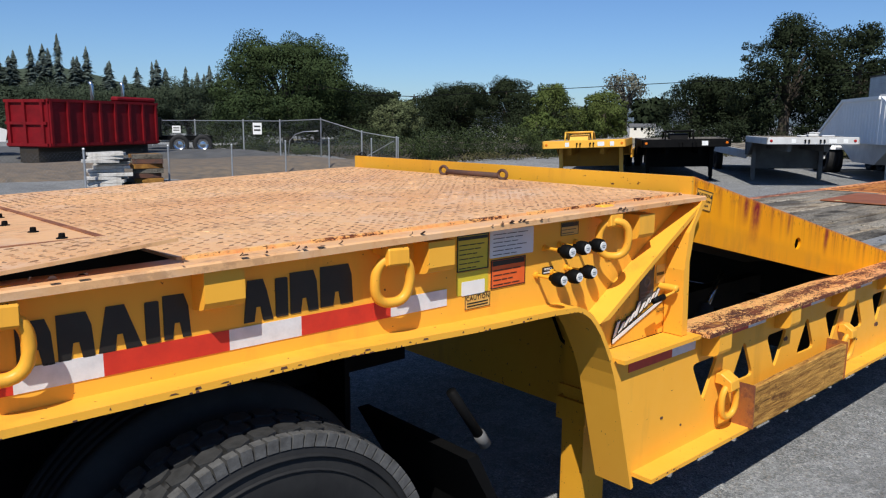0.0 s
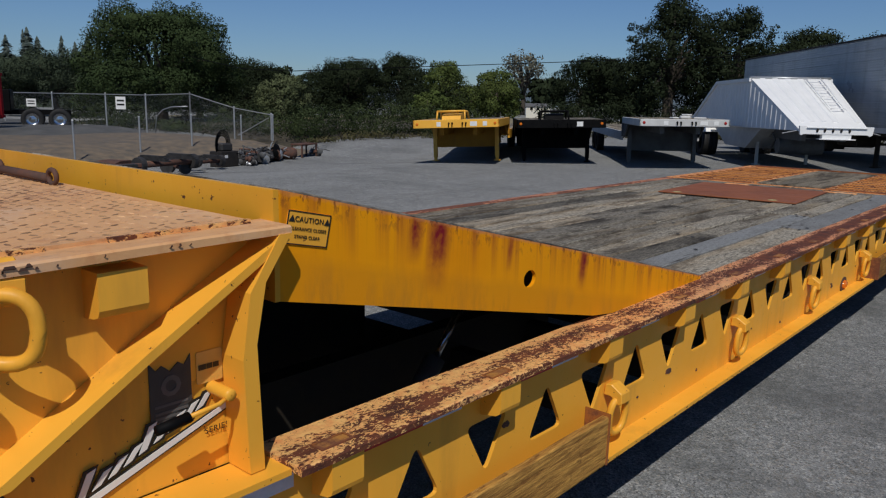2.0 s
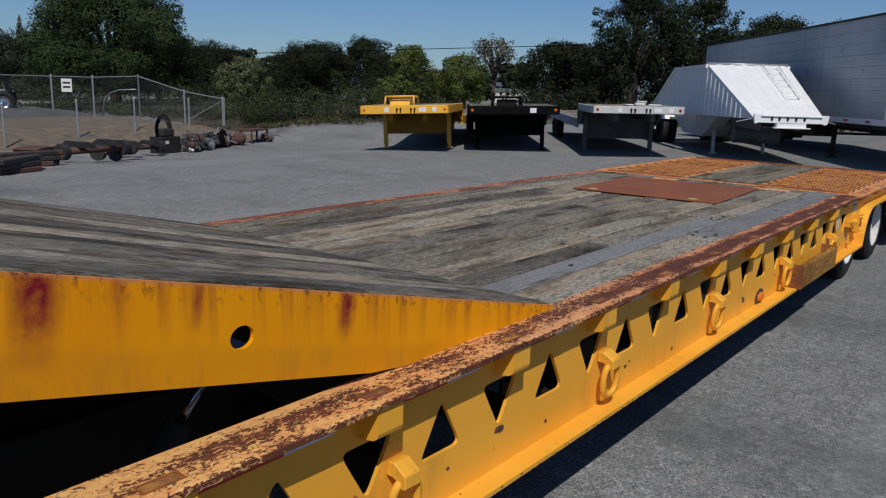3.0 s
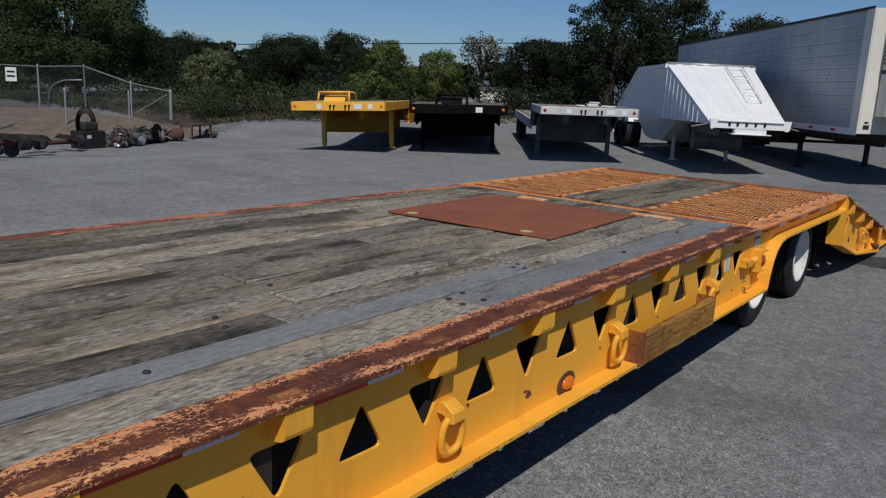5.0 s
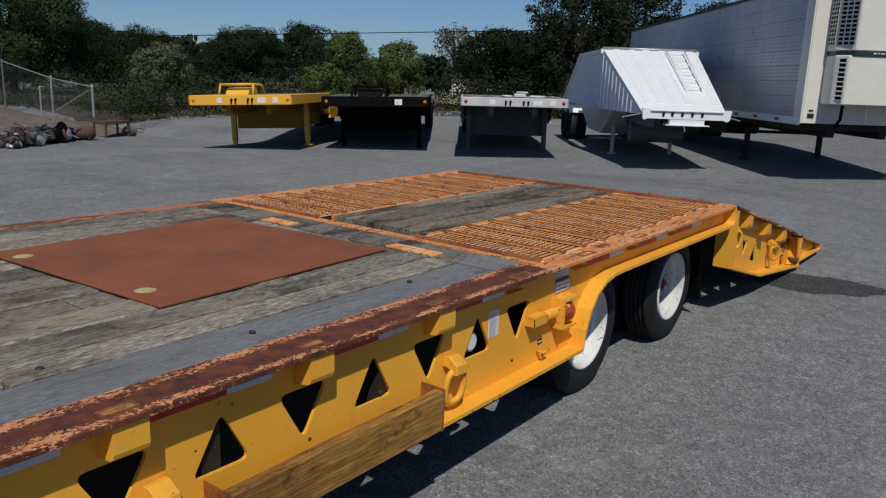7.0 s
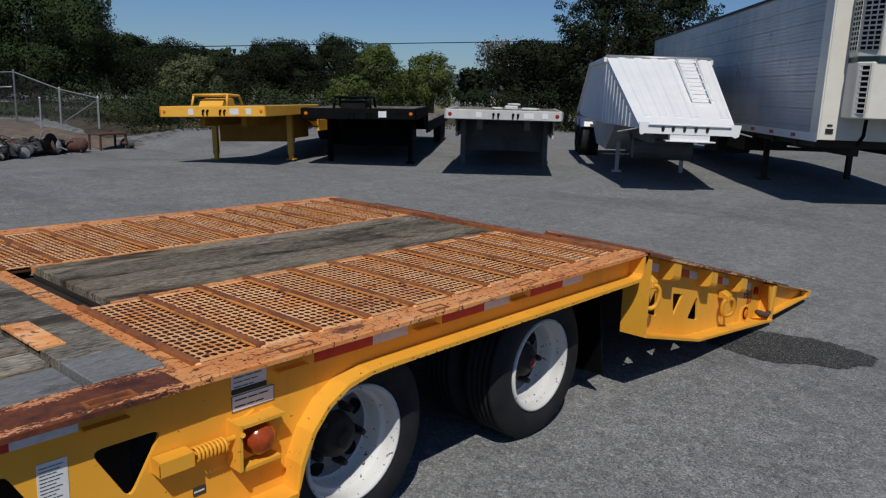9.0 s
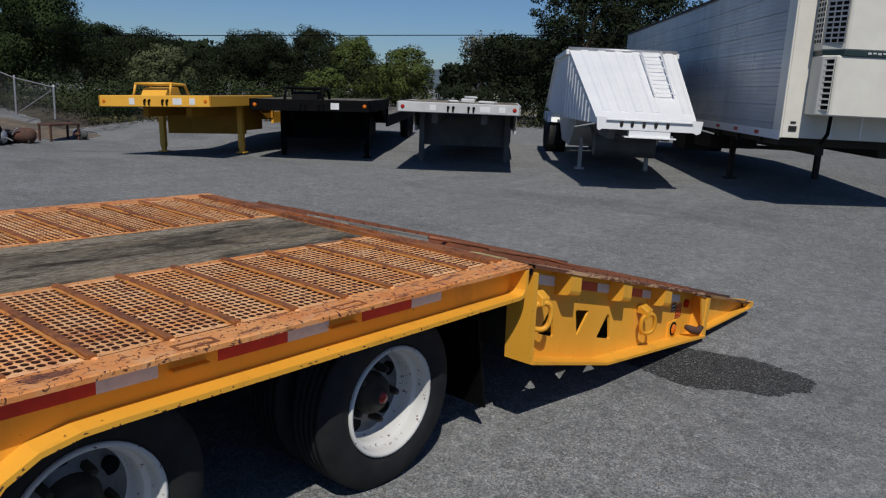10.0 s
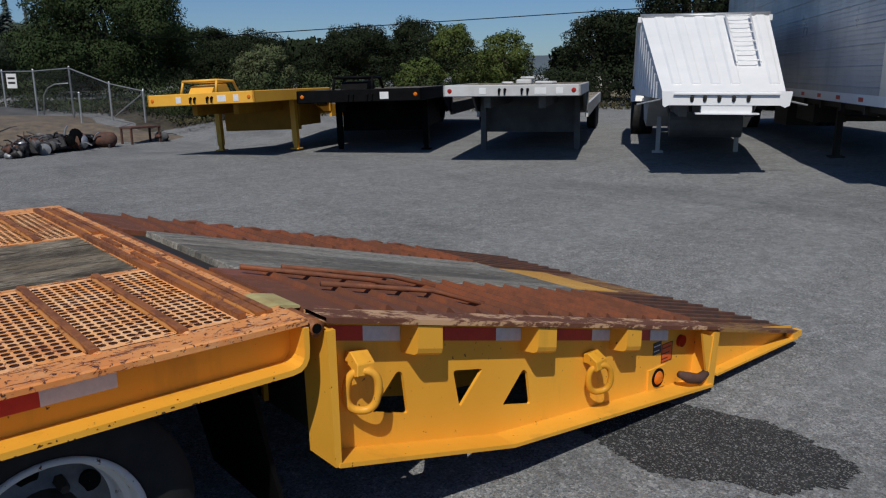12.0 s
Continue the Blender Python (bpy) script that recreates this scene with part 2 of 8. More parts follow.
def plank_wood(name, dark, pale, stain, wear=0.5, warm=(0.33, 0.225, 0.125), blot=0.85, along=9.0):
    """Weathered deck board; the grain runs along x."""
    k = Nodes(name)
    comb = k.n.new("ShaderNodeCombineXYZ")
    k.l.new(k.math("MULTIPLY", k.random(), 40.0), comb.inputs[0])
    k.l.new(k.math("MULTIPLY", k.random(), 17.0), comb.inputs[1])
    grain_at = k.scaled(along, 34, 30, 0, comb.outputs[0])
    grain = k.noise(2.2, 8, 0.70, grain_at, 0.35)
    fine = k.noise(1.0, 5, 0.7, k.scaled(along * 5, 230, 80, 0, comb.outputs[0]))
    col = k.mix(k.span(grain, 0.36, 0.64), dark, pale)
    col = k.mix(k.span(k.noise(0.9, 5, 0.65, k.scaled(0.9, 7, 5, 0, comb.outputs[0])), 0.46, 0.66, 0, wear), col, warm)
    col = k.shade(col, 0.30, 1.70, fine)
    col = k.mix(k.span(k.noise(0.9, 7, 0.68, k.scaled(1.5, 5.0, 1, 0, comb.outputs[0]), 0.5), 0.47, 0.61, 0, blot), col, stain)
    col = k.mix(k.span(k.noise(6.0, 6, 0.75, k.scaled(0.9, 2.6, 1, 0, comb.outputs[0])), 0.565, 0.64, 0, 0.75), col, tuple(v * 0.7 for v in stain))
    crack = k.span(k.noise(1.0, 4, 0.5, k.scaled(1.1, 55, 30, 0, comb.outputs[0])), 0.66, 0.73, 0, 0.9)
    col = k.mix(crack, col, (0.014, 0.011, 0.009))
    col = k.shade(col, 0.70, 1.25, k.random())
    k.bump(k.math("SUBTRACT", k.math("ADD", grain, k.math("MULTIPLY", fine, 0.4)), crack), 0.7, 0.008)
    return k.done(col, 0.9, Specular_IOR_Level=0.25)


WOOD = plank_wood("weathered_deck_wood", (0.088, 0.076, 0.060), (0.45, 0.405, 0.325), (0.046, 0.031, 0.019), 0.7, (0.35, 0.265, 0.165), 0.75)
WOOD_GREY = plank_wood("grey_coated_wood", (0.145, 0.148, 0.148), (0.232, 0.236, 0.236), (0.105, 0.098, 0.088), 0.2, (0.25, 0.235, 0.215), 0.4)
WOOD_DARK = plank_wood("dark_stained_wood", (0.056, 0.050, 0.042), (0.30, 0.27, 0.22), (0.026, 0.020, 0.014), 0.5, (0.26, 0.22, 0.165))
WOOD_RAMP = plank_wood("silver_ramp_wood", (0.105, 0.104, 0.095), (0.38, 0.36, 0.31), (0.085, 0.080, 0.072), 0.6, (0.27, 0.225, 0.165), 0.6)
WOOD_STRIP = plank_wood("silver_strip_wood", (0.070, 0.055, 0.037), (0.37, 0.32, 0.24), (0.034, 0.024, 0.015), 0.75, (0.26, 0.20, 0.125), 0.95)
TIMBER = plank_wood("golden_timber", (0.16, 0.066, 0.015), (0.52, 0.272, 0.060), (0.115, 0.042, 0.014), 0.5, (0.52, 0.27, 0.055), 0.7, 2.6)


def gravel(name, wet=1.0):
    """Crushed blue-grey stone, lying in tracks and finer drifts."""
    k = Nodes(name)
    big = k.noise(0.22, 5, 0.6)
    mid = k.noise(1.7, 6, 0.65)
    tone = k.n.new("ShaderNodeSeparateColor")
    k.l.new(k.cells(88, what="Color"), tone.inputs[0])
    tiny = k.n.new("ShaderNodeSeparateColor")
    k.l.new(k.cells(190, what="Color"), tiny.inputs[0])
    col = k.mix(k.span(tone.outputs[0], 0.0, 1.0), (0.038, 0.041, 0.044), (0.262, 0.270, 0.276))
    col = k.mix(0.45, col, k.mix(k.span(tiny.outputs[1], 0.0, 1.0), (0.026, 0.028, 0.030), (0.300, 0.309, 0.313)))
    col = k.mix(k.span(tone.outputs[1], 0.90, 0.94, 0, 0.5), col, (0.44, 0.435, 0.42))
    col = k.mix(k.span(tiny.outputs[0], 0.92, 0.95, 0, 0.4), col, (0.48, 0.475, 0.46))
    col = k.mix(k.span(tone.outputs[2], 0.86, 0.95, 0, 0.35), col, (0.22, 0.175, 0.125))
    col = k.shade(col, 0.72, 1.28, mid)
    col = k.mix(k.span(big, 0.50, 0.70, 0, 0.30), col, (0.100, 0.103, 0.104))
    track = k.noise(1.0, 5, 0.65, k.scaled(0.09, 0.75, 1, radians(58)))
    col = k.mix(k.span(track, 0.48, 0.64, 0, 0.5), col, (0.225, 0.232, 0.237))
    col = k.mix(k.span(k.noise(1.0, 6, 0.7, k.scaled(0.5, 0.16, 1, radians(-12))), 0.52, 0.66, 0, 0.5), col, (0.080, 0.083, 0.084))
    clump = k.n.new("ShaderNodeSeparateColor")
    k.l.new(k.cells(17, what="Color"), clump.inputs[0])
    col = k.shade(col, 0.84, 1.16, clump.outputs[0])
    col = k.shade(col, 0.84, 1.16, k.noise(5.5, 5, 0.7))
    if wet < 1:
        col = k.shade(col, wet * 0.8, wet * 1.2, mid)
        col = k.mix(k.span(tiny.outputs[2], 0.86, 0.93, 0, 0.75), col, (0.20, 0.20, 0.195))
        col = k.mix(k.span(tone.outputs[2], 0.93, 0.96, 0, 0.6), col, (0.24, 0.24, 0.235))
    k.bump(k.math("ADD", k.math("ADD", k.cells(88), k.math("MULTIPLY", k.cells(190), 0.6)), k.math("MULTIPLY", mid, 1.2)), 0.75, 0.013)
    return k.done(col, 0.92, Diffuse_Roughness=1.0)


def simple(name, a, b, scale=6.0, rough=0.6, metal=0.0, bump=0.1, **more):
    k = Nodes(name)
    k.bump(k.noise(scale * 6, 4, 0.6), bump, 0.004)
    return k.done(k.mix(k.span(k.noise(scale, 6, 0.65), 0.35, 0.68), a, b), rough, metal, **more)


GRAVEL = gravel("grey_gravel")
DIRT = simple("brown_dirt", (0.195, 0.145, 0.095), (0.082, 0.074, 0.063), 3.2, 0.95, bump=0.6)
LITTER = simple("leaf_litter", (0.078, 0.062, 0.040), (0.036, 0.034, 0.023), 2.4, 0.95, bump=0.6)
FAR_ROAD = simple("grey_road_gravel", (0.105, 0.104, 0.10), (0.055, 0.055, 0.055), 1.0, 0.95, bump=0.3)
DRY_GRASS = simple("dry_field_grass", (0.235, 0.19, 0.11), (0.13, 0.125, 0.065), 0.15, 0.95, bump=0.4)
WET = gravel("damp_gravel", 0.17)
# shade inside the punched holes, put into a dark rust colour
GRATE_DARK = simple("hole_shade_rust", (0.090, 0.026, 0.011), (0.040, 0.013, 0.008), 24.0, 0.9)
RUBBER = simple("tyre_rubber", (0.012, 0.012, 0.013), (0.022, 0.022, 0.022), 9.0, 0.7, bump=0.15, Specular_IOR_Level=0.3)
# deck shade is put into the darker tread; the dusty shoulder stays pale
TREAD_RUBBER = simple("shaded_tread", (0.034, 0.034, 0.034), (0.014, 0.014, 0.014), 26.0, 0.8, bump=0.4)
RUBBER_DUST = simple("dusty_shoulder", (0.110, 0.109, 0.106), (0.050, 0.049, 0.048), 26.0, 0.9, bump=0.4)
RIM_WHITE = paint("white_rim_paint", (0.76, 0.755, 0.73), (0.58, 0.57, 0.54), 0.5, 0.055, 0.3, (0.22, 0.16, 0.12))
# disc deep in the rim: its shade is put into this dark grey
RIM_SHADED = simple("shaded_wheel_disc", (0.19, 0.195, 0.205), (0.07, 0.07, 0.072), 7.0, 0.5)
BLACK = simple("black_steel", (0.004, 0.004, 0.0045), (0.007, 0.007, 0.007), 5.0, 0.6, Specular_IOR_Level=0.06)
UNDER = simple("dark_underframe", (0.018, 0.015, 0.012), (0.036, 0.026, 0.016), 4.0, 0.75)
CHROME = simple("steel_rod", (0.62, 0.63, 0.65), (0.5, 0.5, 0.52), 9.0, 0.22, 1.0, bump=0.02)
GALV = simple("galvanised_steel", (0.46, 0.47, 0.48), (0.34, 0.35, 0.36), 6.0, 0.45, 0.6)
WHITE = simple("white_label", (0.78, 0.78, 0.76), (0.70, 0.70, 0.68), 9.0, 0.5, bump=0.02)
TAPE_WHITE = simple("white_reflective_tape", (0.72, 0.73, 0.75), (0.60, 0.61, 0.63), 30.0, 0.35, bump=0.08)
TAPE_RED = simple("red_reflective_tape", (0.60, 0.040, 0.020), (0.48, 0.030, 0.018), 18.0, 0.35, bump=0.08)
BLACK_PRINT = simple("black_print", (0.012, 0.011, 0.010), (0.020, 0.018, 0.015), 14.0, 0.45, bump=0.02)
ORANGE_LABEL = simple("orange_label", (0.78, 0.13, 0.025), (0.70, 0.11, 0.02), 8.0, 0.45, bump=0.02)
YELLOW_LABEL = simple("lemon_label", (0.62, 0.50, 0.035), (0.55, 0.43, 0.03), 8.0, 0.45, bump=0.02)
CREAM_LABEL = simple("faded_cream_label", (0.72, 0.44, 0.12), (0.66, 0.38, 0.08), 8.0, 0.45, bump=0.02)
GREY_LABEL = simple("grey_label", (0.055, 0.055, 0.054), (0.032, 0.032, 0.032), 8.0, 0.5, bump=0.02)
AMBER = simple("amber_lens", (0.75, 0.20, 0.01), (0.62, 0.13, 0.01), 30.0, 0.12, bump=0.1)
AMBER_OLD = simple("dull_amber_lens", (0.45, 0.075, 0.012), (0.30, 0.045, 0.01), 30.0, 0.2, bump=0.15)
RED_LENS = simple("red_lens", (0.38, 0.015, 0.01), (0.30, 0.012, 0.01), 30.0, 0.15, bump=0.1)
PALE_PATCH = simple("pale_yellow_primer", (0.52, 0.46, 0.20), (0.40, 0.30, 0.11), 12.0, 0.7)
RED_PAINT = simple("dark_red_paint", (0.20, 0.007, 0.012), (0.12, 0.006, 0.009), 2.0, 0.55, Specular_IOR_Level=0.15)
WHITE_PAINT = simple("white_trailer_paint", (0.87, 0.87, 0.86), (0.80, 0.805, 0.80), 1.5, 0.38, bump=0.04)


def aged_skin(name):
    """Pale trailer skin: dust runs down it, scuffs along it, panel by panel a little different."""
    k = Nodes(name)
    x, y, z = k.axes()
    col = k.mix(k.span(k.noise(1.2, 5, 0.6), 0.35, 0.68), (0.42, 0.445, 0.47), (0.34, 0.362, 0.385))
    col = k.mix(k.span(k.noise(1.0, 6, 0.7, k.scaled(3.0, 1, 0.35)), 0.50, 0.70, 0, 0.55), col, (0.24, 0.245, 0.245))
    col = k.mix(k.span(k.noise(1.0, 6, 0.7, k.scaled(0.5, 1, 14)), 0.58, 0.66, 0, 0.5), col, (0.26, 0.265, 0.27))
    col = k.shade(col, 0.86, 1.08, k.noise(0.45, 2, 0.5, k.scaled(1, 1, 0.05)))
    return k.done(col, k.span(k.noise(2.0, 5), 0.3, 0.7, 0.26, 0.48))


ALU = aged_skin("ribbed_aluminium_skin")
CREAM = simple("cream_cabinet_paint", (0.74, 0.71, 0.62), (0.66, 0.63, 0.55), 2.0, 0.4, bump=0.03)
RIG_YELLOW = simple("bright_yellow_paint", (0.90, 0.47, 0.055), (0.82, 0.40, 0.04), 2.0, 0.42)
RIG_GREY = simple("pale_grey_paint", (0.60, 0.60, 0.585), (0.48, 0.475, 0.46), 2.5, 0.5)
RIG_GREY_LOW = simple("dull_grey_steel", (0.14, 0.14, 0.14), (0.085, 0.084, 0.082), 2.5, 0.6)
JUNK_RUST = simple("rusty_scrap", (0.14, 0.055, 0.032), (0.05, 0.035, 0.03), 8.0, 0.85, bump=0.3)
JUNK_DARK = simple("oily_scrap", (0.016, 0.015, 0.015), (0.045, 0.042, 0.040), 8.0, 0.6, bump=0.3)
OLD_BOARD = simple("bleached_board", (0.62, 0.60, 0.56), (0.38, 0.35, 0.31), 9.0, 0.85, bump=0.4)
BARK = simple("grey_brown_bark", (0.085, 0.068, 0.052), (0.045, 0.037, 0.03), 6.0, 0.95, bump=0.8)


def leaf(name, a, b):
    k = Nodes(name)
    col = k.shade(k.mix(k.span(k.noise(0.6, 4), 0.3, 0.7), a, b), 0.78, 1.22, k.island())
    return k.done(col, 0.85, Specular_IOR_Level=0.12)


LEAF_OAK = leaf("oak_leaf", (0.021, 0.035, 0.013), (0.042, 0.062, 0.022))
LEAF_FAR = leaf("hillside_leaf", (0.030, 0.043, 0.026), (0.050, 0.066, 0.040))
LEAF_DARK = leaf("dark_oak_leaf", (0.0125, 0.019, 0.0085), (0.023, 0.032, 0.0140))
LEAF_LIGHT = leaf("young_green_leaf", (0.062, 0.088, 0.023), (0.096, 0.120, 0.034))
LEAF_WILLOW = leaf("silver_willow_leaf", (0.075, 0.094, 0.043), (0.108, 0.126, 0.063))
# paler and bluer needles: the haze over the far hill is in this colour
LEAF_PINE = leaf("hazy_pine_needle", (0.068, 0.092, 0.084), (0.105, 0.130, 0.115))
LEAF_BARE = leaf("sparse_grey_leaf", (0.105, 0.105, 0.08), (0.15, 0.145, 0.11))
WEED = leaf("roadside_weed", (0.050, 0.058, 0.022), (0.115, 0.095, 0.048))
LEAF_BRUSH = leaf("olive_brush_leaf", (0.022, 0.034, 0.013), (0.050, 0.066, 0.026))


# ---------- mesh tools ----------
def mesh_object(name, bm, material, parent=None, smooth=False):
    me = bpy.data.meshes.new(name)
    bm.normal_update()
    bm.to_mesh(me)
    bm.free()
    me.materials.append(material)
    if smooth:
        for p in me.polygons:
            p.use_smooth = True
    ob = new(name, me)
    if parent is not None:
        ob.parent = parent
    return ob


def part(name, bm, material, parent, label="", smooth=False):
    ob = mesh_object(name, bm, material, parent, smooth)
    if label:
        tagged(ob, label=label)
    return ob


def thing(name, label, category, group="", kind="", at=None):
    ob = new(name)
    ob.empty_display_size = 0.2
    if at is not None:
        ob.matrix_world = at
    return tagged(ob, label, category, group, kind)


def box(bm, x0, x1, y0, y1, z0, z1, m=None):
    v = [bm.verts.new(Vector((x, y, z)) if m is None else m @ Vector((x, y, z))) for x in (x0, x1) for y in (y0, y1) for z in (z0, z1)]
    for q in ((0, 1, 3, 2), (4, 6, 7, 5), (0, 4, 5, 1), (2, 3, 7, 6), (0, 2, 6, 4), (1, 5, 7, 3)):
        bm.faces.new([v[i] for i in q])
    return v


def slab(x0, x1, y0, y1, z0, z1, bevel=0.0, m=None):
    bm = bmesh.new()
    box(bm, x0, x1, y0, y1, z0, z1, m)
    if bevel:
        bmesh.ops.bevel(bm, geom=bm.edges[:], offset=bevel, segments=1, affect="EDGES")
    return bm


def prism(bm, pts, y0, y1, m=None):
    """A polygon of (x, z), thick from y0 to y1."""
    f = m or Matrix()
    a = [bm.verts.new(f @ Vector((x, y0, z))) for x, z in pts]
    b = [bm.verts.new(f @ Vector((x, y1, z))) for x, z in pts]
    n = len(pts)
    bm.faces.new(a)
    bm.faces.new(b[::-1])
    for i in range(n):
        bm.faces.new((a[i], b[i], b[(i + 1) % n], a[(i + 1) % n]))
    bmesh.ops.recalc_face_normals(bm, faces=bm.faces[:])


def ribbon(bm, pts, y0, y1, thick):
    """A flange that follows a line of (x, z); its thickness lies on the line's left."""
    up = []
    for i, (x, z) in enumerate(pts):
        ax, az = pts[max(i - 1, 0)]
        bx, bz = pts[min(i + 1, len(pts) - 1)]
        d = math.hypot(bx - ax, bz - az) or 1
        up.append((x - (bz - az) / d * thick, z + (bx - ax) / d * thick))
    rows = [[bm.verts.new((p[0], y, p[1])) for p in line] for line, y in ((pts, y0), (pts, y1), (up, y1), (up, y0))]
    for r in range(4):
        a, b = rows[r], rows[(r + 1) % 4]
        for i in range(len(pts) - 1):
            bm.faces.new((a[i], a[i + 1], b[i + 1], b[i]))
    for i in (0, -1):
        bm.faces.new([rows[r][i] for r in range(4)])
    bmesh.ops.recalc_face_normals(bm, faces=bm.faces[:])


def holed(outer, holes, y0, y1):
    """A plate in x and z with holes cut through it, from y0 to y1."""
    bm = bmesh.new()
    loops = []
    for pts in [outer, *holes]:
        v = [bm.verts.new((x, y0, z)) for x, z in pts]
        loops.append(v)
        for i in range(len(v)):
            bm.edges.new((v[i], v[(i + 1) % len(v)]))
    bmesh.ops.triangle_fill(bm, edges=bm.edges[:], use_beauty=True, use_dissolve=False)
    back = {v: bm.verts.new((v.co.x, y1, v.co.z)) for v in bm.verts[:]}
    for f in bm.faces[:]:
        bm.faces.new([back[v] for v in reversed(f.verts)])
    for v in loops:
        for i in range(len(v)):
            a, b = v[i], v[(i + 1) % len(v)]
            bm.faces.new((a, b, back[b], back[a]))
    bmesh.ops.recalc_face_normals(bm, faces=bm.faces[:])
    return bm


def rounded(pts, r, n=3):
    """The polygon with its corners rounded by r."""
    out, m = [], len(pts)
    for i in range(m):
        p, a, b = (Vector((*pts[j % m], 0)) for j in (i, i - 1, i + 1))
        u, w = (a - p).normalized(), (b - p).normalized()
        for k in range(n + 1):
            t = k / n
            q = p + u * r * (1 - t) ** 2 + w * r * t ** 2
            out.append((q.x, q.y))
    return out


def tube(bm, pts, r, n=8, closed=False):
    """A round bar along points."""
    pts = [Vector(p) for p in pts]
    m = len(pts)
    rings = []
    for i, p in enumerate(pts):
        a = pts[i - 1] if closed or i else p
        b = pts[(i + 1) % m] if closed or i < m - 1 else p
        d = (b - a).normalized()
        u = d.orthogonal().normalized() if not rings else (rings[-1][1] - d * rings[-1][1].dot(d)).normalized()
        w = d.cross(u)
        rr = r[i] if isinstance(r, (list, tuple)) else r
        rings.append(([bm.verts.new(p + (u * math.cos(2 * math.pi * k / n) + w * math.sin(2 * math.pi * k / n)) * rr) for k in range(n)], u))
    for i in range(m if closed else m - 1):
        a, b = rings[i][0], rings[(i + 1) % m][0]
        turn = 0
        if closed and i == m - 1:
            turn = min(range(n), key=lambda s: (a[0].co - b[s].co).length)
        for k in range(n):
            bm.faces.new((a[k], a[(k + 1) % n], b[(k + 1 + turn) % n], b[(k + turn) % n]))
    if not closed:
        bm.faces.new(rings[0][0][::-1])
        bm.faces.new(rings[-1][0])
    bmesh.ops.recalc_face_normals(bm, faces=bm.faces[:])


def lathe(bm, profile, centre, n=40, axis="y"):
    """Turns a profile of (radius, along) round an axis through centre."""
    rows = []
    for r, a in profile:
        row = []
        for k in range(n):
            c, s = math.cos(2 * math.pi * k / n) * r, math.sin(2 * math.pi * k / n) * r
            row.append(bm.verts.new(Vector(centre) + (Vector((c, a, s)) if axis == "y" else Vector((c, s, a)) if axis == "z" else Vector((a, c, s)))))
        rows.append(row)
    for i in range(len(rows) - 1):
        for k in range(n):
            bm.faces.new((rows[i][k], rows[i][(k + 1) % n], rows[i + 1][(k + 1) % n], rows[i + 1][k]))
    bmesh.ops.recalc_face_normals(bm, faces=bm.faces[:])


def disc(bm, centre, r, y0, y1, n=20):
    lathe(bm, [(0.0005, y0), (r, y0), (r, y1), (0.0005, y1)], centre, n)


def words(text, size, material, parent, m, label=""):
    """Printed words as a thin mesh that lies on a face."""
    cu = bpy.data.curves.new("print", "FONT")
    cu.body, cu.size, cu.align_x, cu.align_y, cu.extrude = text, size, "CENTER", "CENTER", 0.0005
    cu.space_character = 1.12
    tmp = new("print", cu)
    me = bpy.data.meshes.new_from_object(tmp.evaluated_get(bpy.context.evaluated_depsgraph_get()))
    bpy.data.objects.remove(tmp)
    me.materials.clear()
    me.materials.append(material)
    ob = new("lettering", me)
    ob.parent = parent
    ob.matrix_local = m
    if label:
        tagged(ob, label=label)
    return ob


def wall_print(x, z, y):
    """A pose for print that faces -y."""
    return pose(x, y, z, 90, 0, 0)


# ---------- ground ----------
def lie(x, y):
    """Height of the yard: it climbs gently towards the van trailer and dips to the foot of the bank."""
    ease = [k * k * (3 - 2 * k) for k in (min(1.0, max(0.0, v)) for v in ((y - 13.0) / 7.0, (x - 5.0) / 4.0, (21.5 - x) / 3.5, (34.0 - y) / 6.0))]
    return -0.42 * ease[0] * ease[1] * ease[2] * ease[3] + 0.038 * min(9.0, max(0.0, x - 17.0)) * min(1.3, max(0.0, (13.0 - y) / 8.0))


def ground_sheet():
    bm = bmesh.new()
    far = [60, 100, 400, 2500]
    ex = [-v for v in far[::-1]] + [-40, -20, -10, 0, 4] + [5 + i for i in range(12)] + [17 + 0.75 * i for i in range(13)] + [30, 36, 44] + far
    ey = [-v for v in far[::-1]] + [-40, -20, -12] + [-8 + 1.5 * i for i in range(14)] + [13 + i for i in range(22)] + [44] + far
    rows = [[bm.verts.new((x, y, lie(x, y))) for x in ex] for y in ey]
    for i in range(len(ey) - 1):
        for j in range(len(ex) - 1):
            bm.faces.new((rows[i][j], rows[i][j + 1], rows[i + 1][j + 1], rows[i + 1][j]))
    ob = mesh_object("ground", bm, GRAVEL, smooth=True)
    tagged(ob, "grey crushed gravel yard with tyre tracks", "ground", kind="structure")


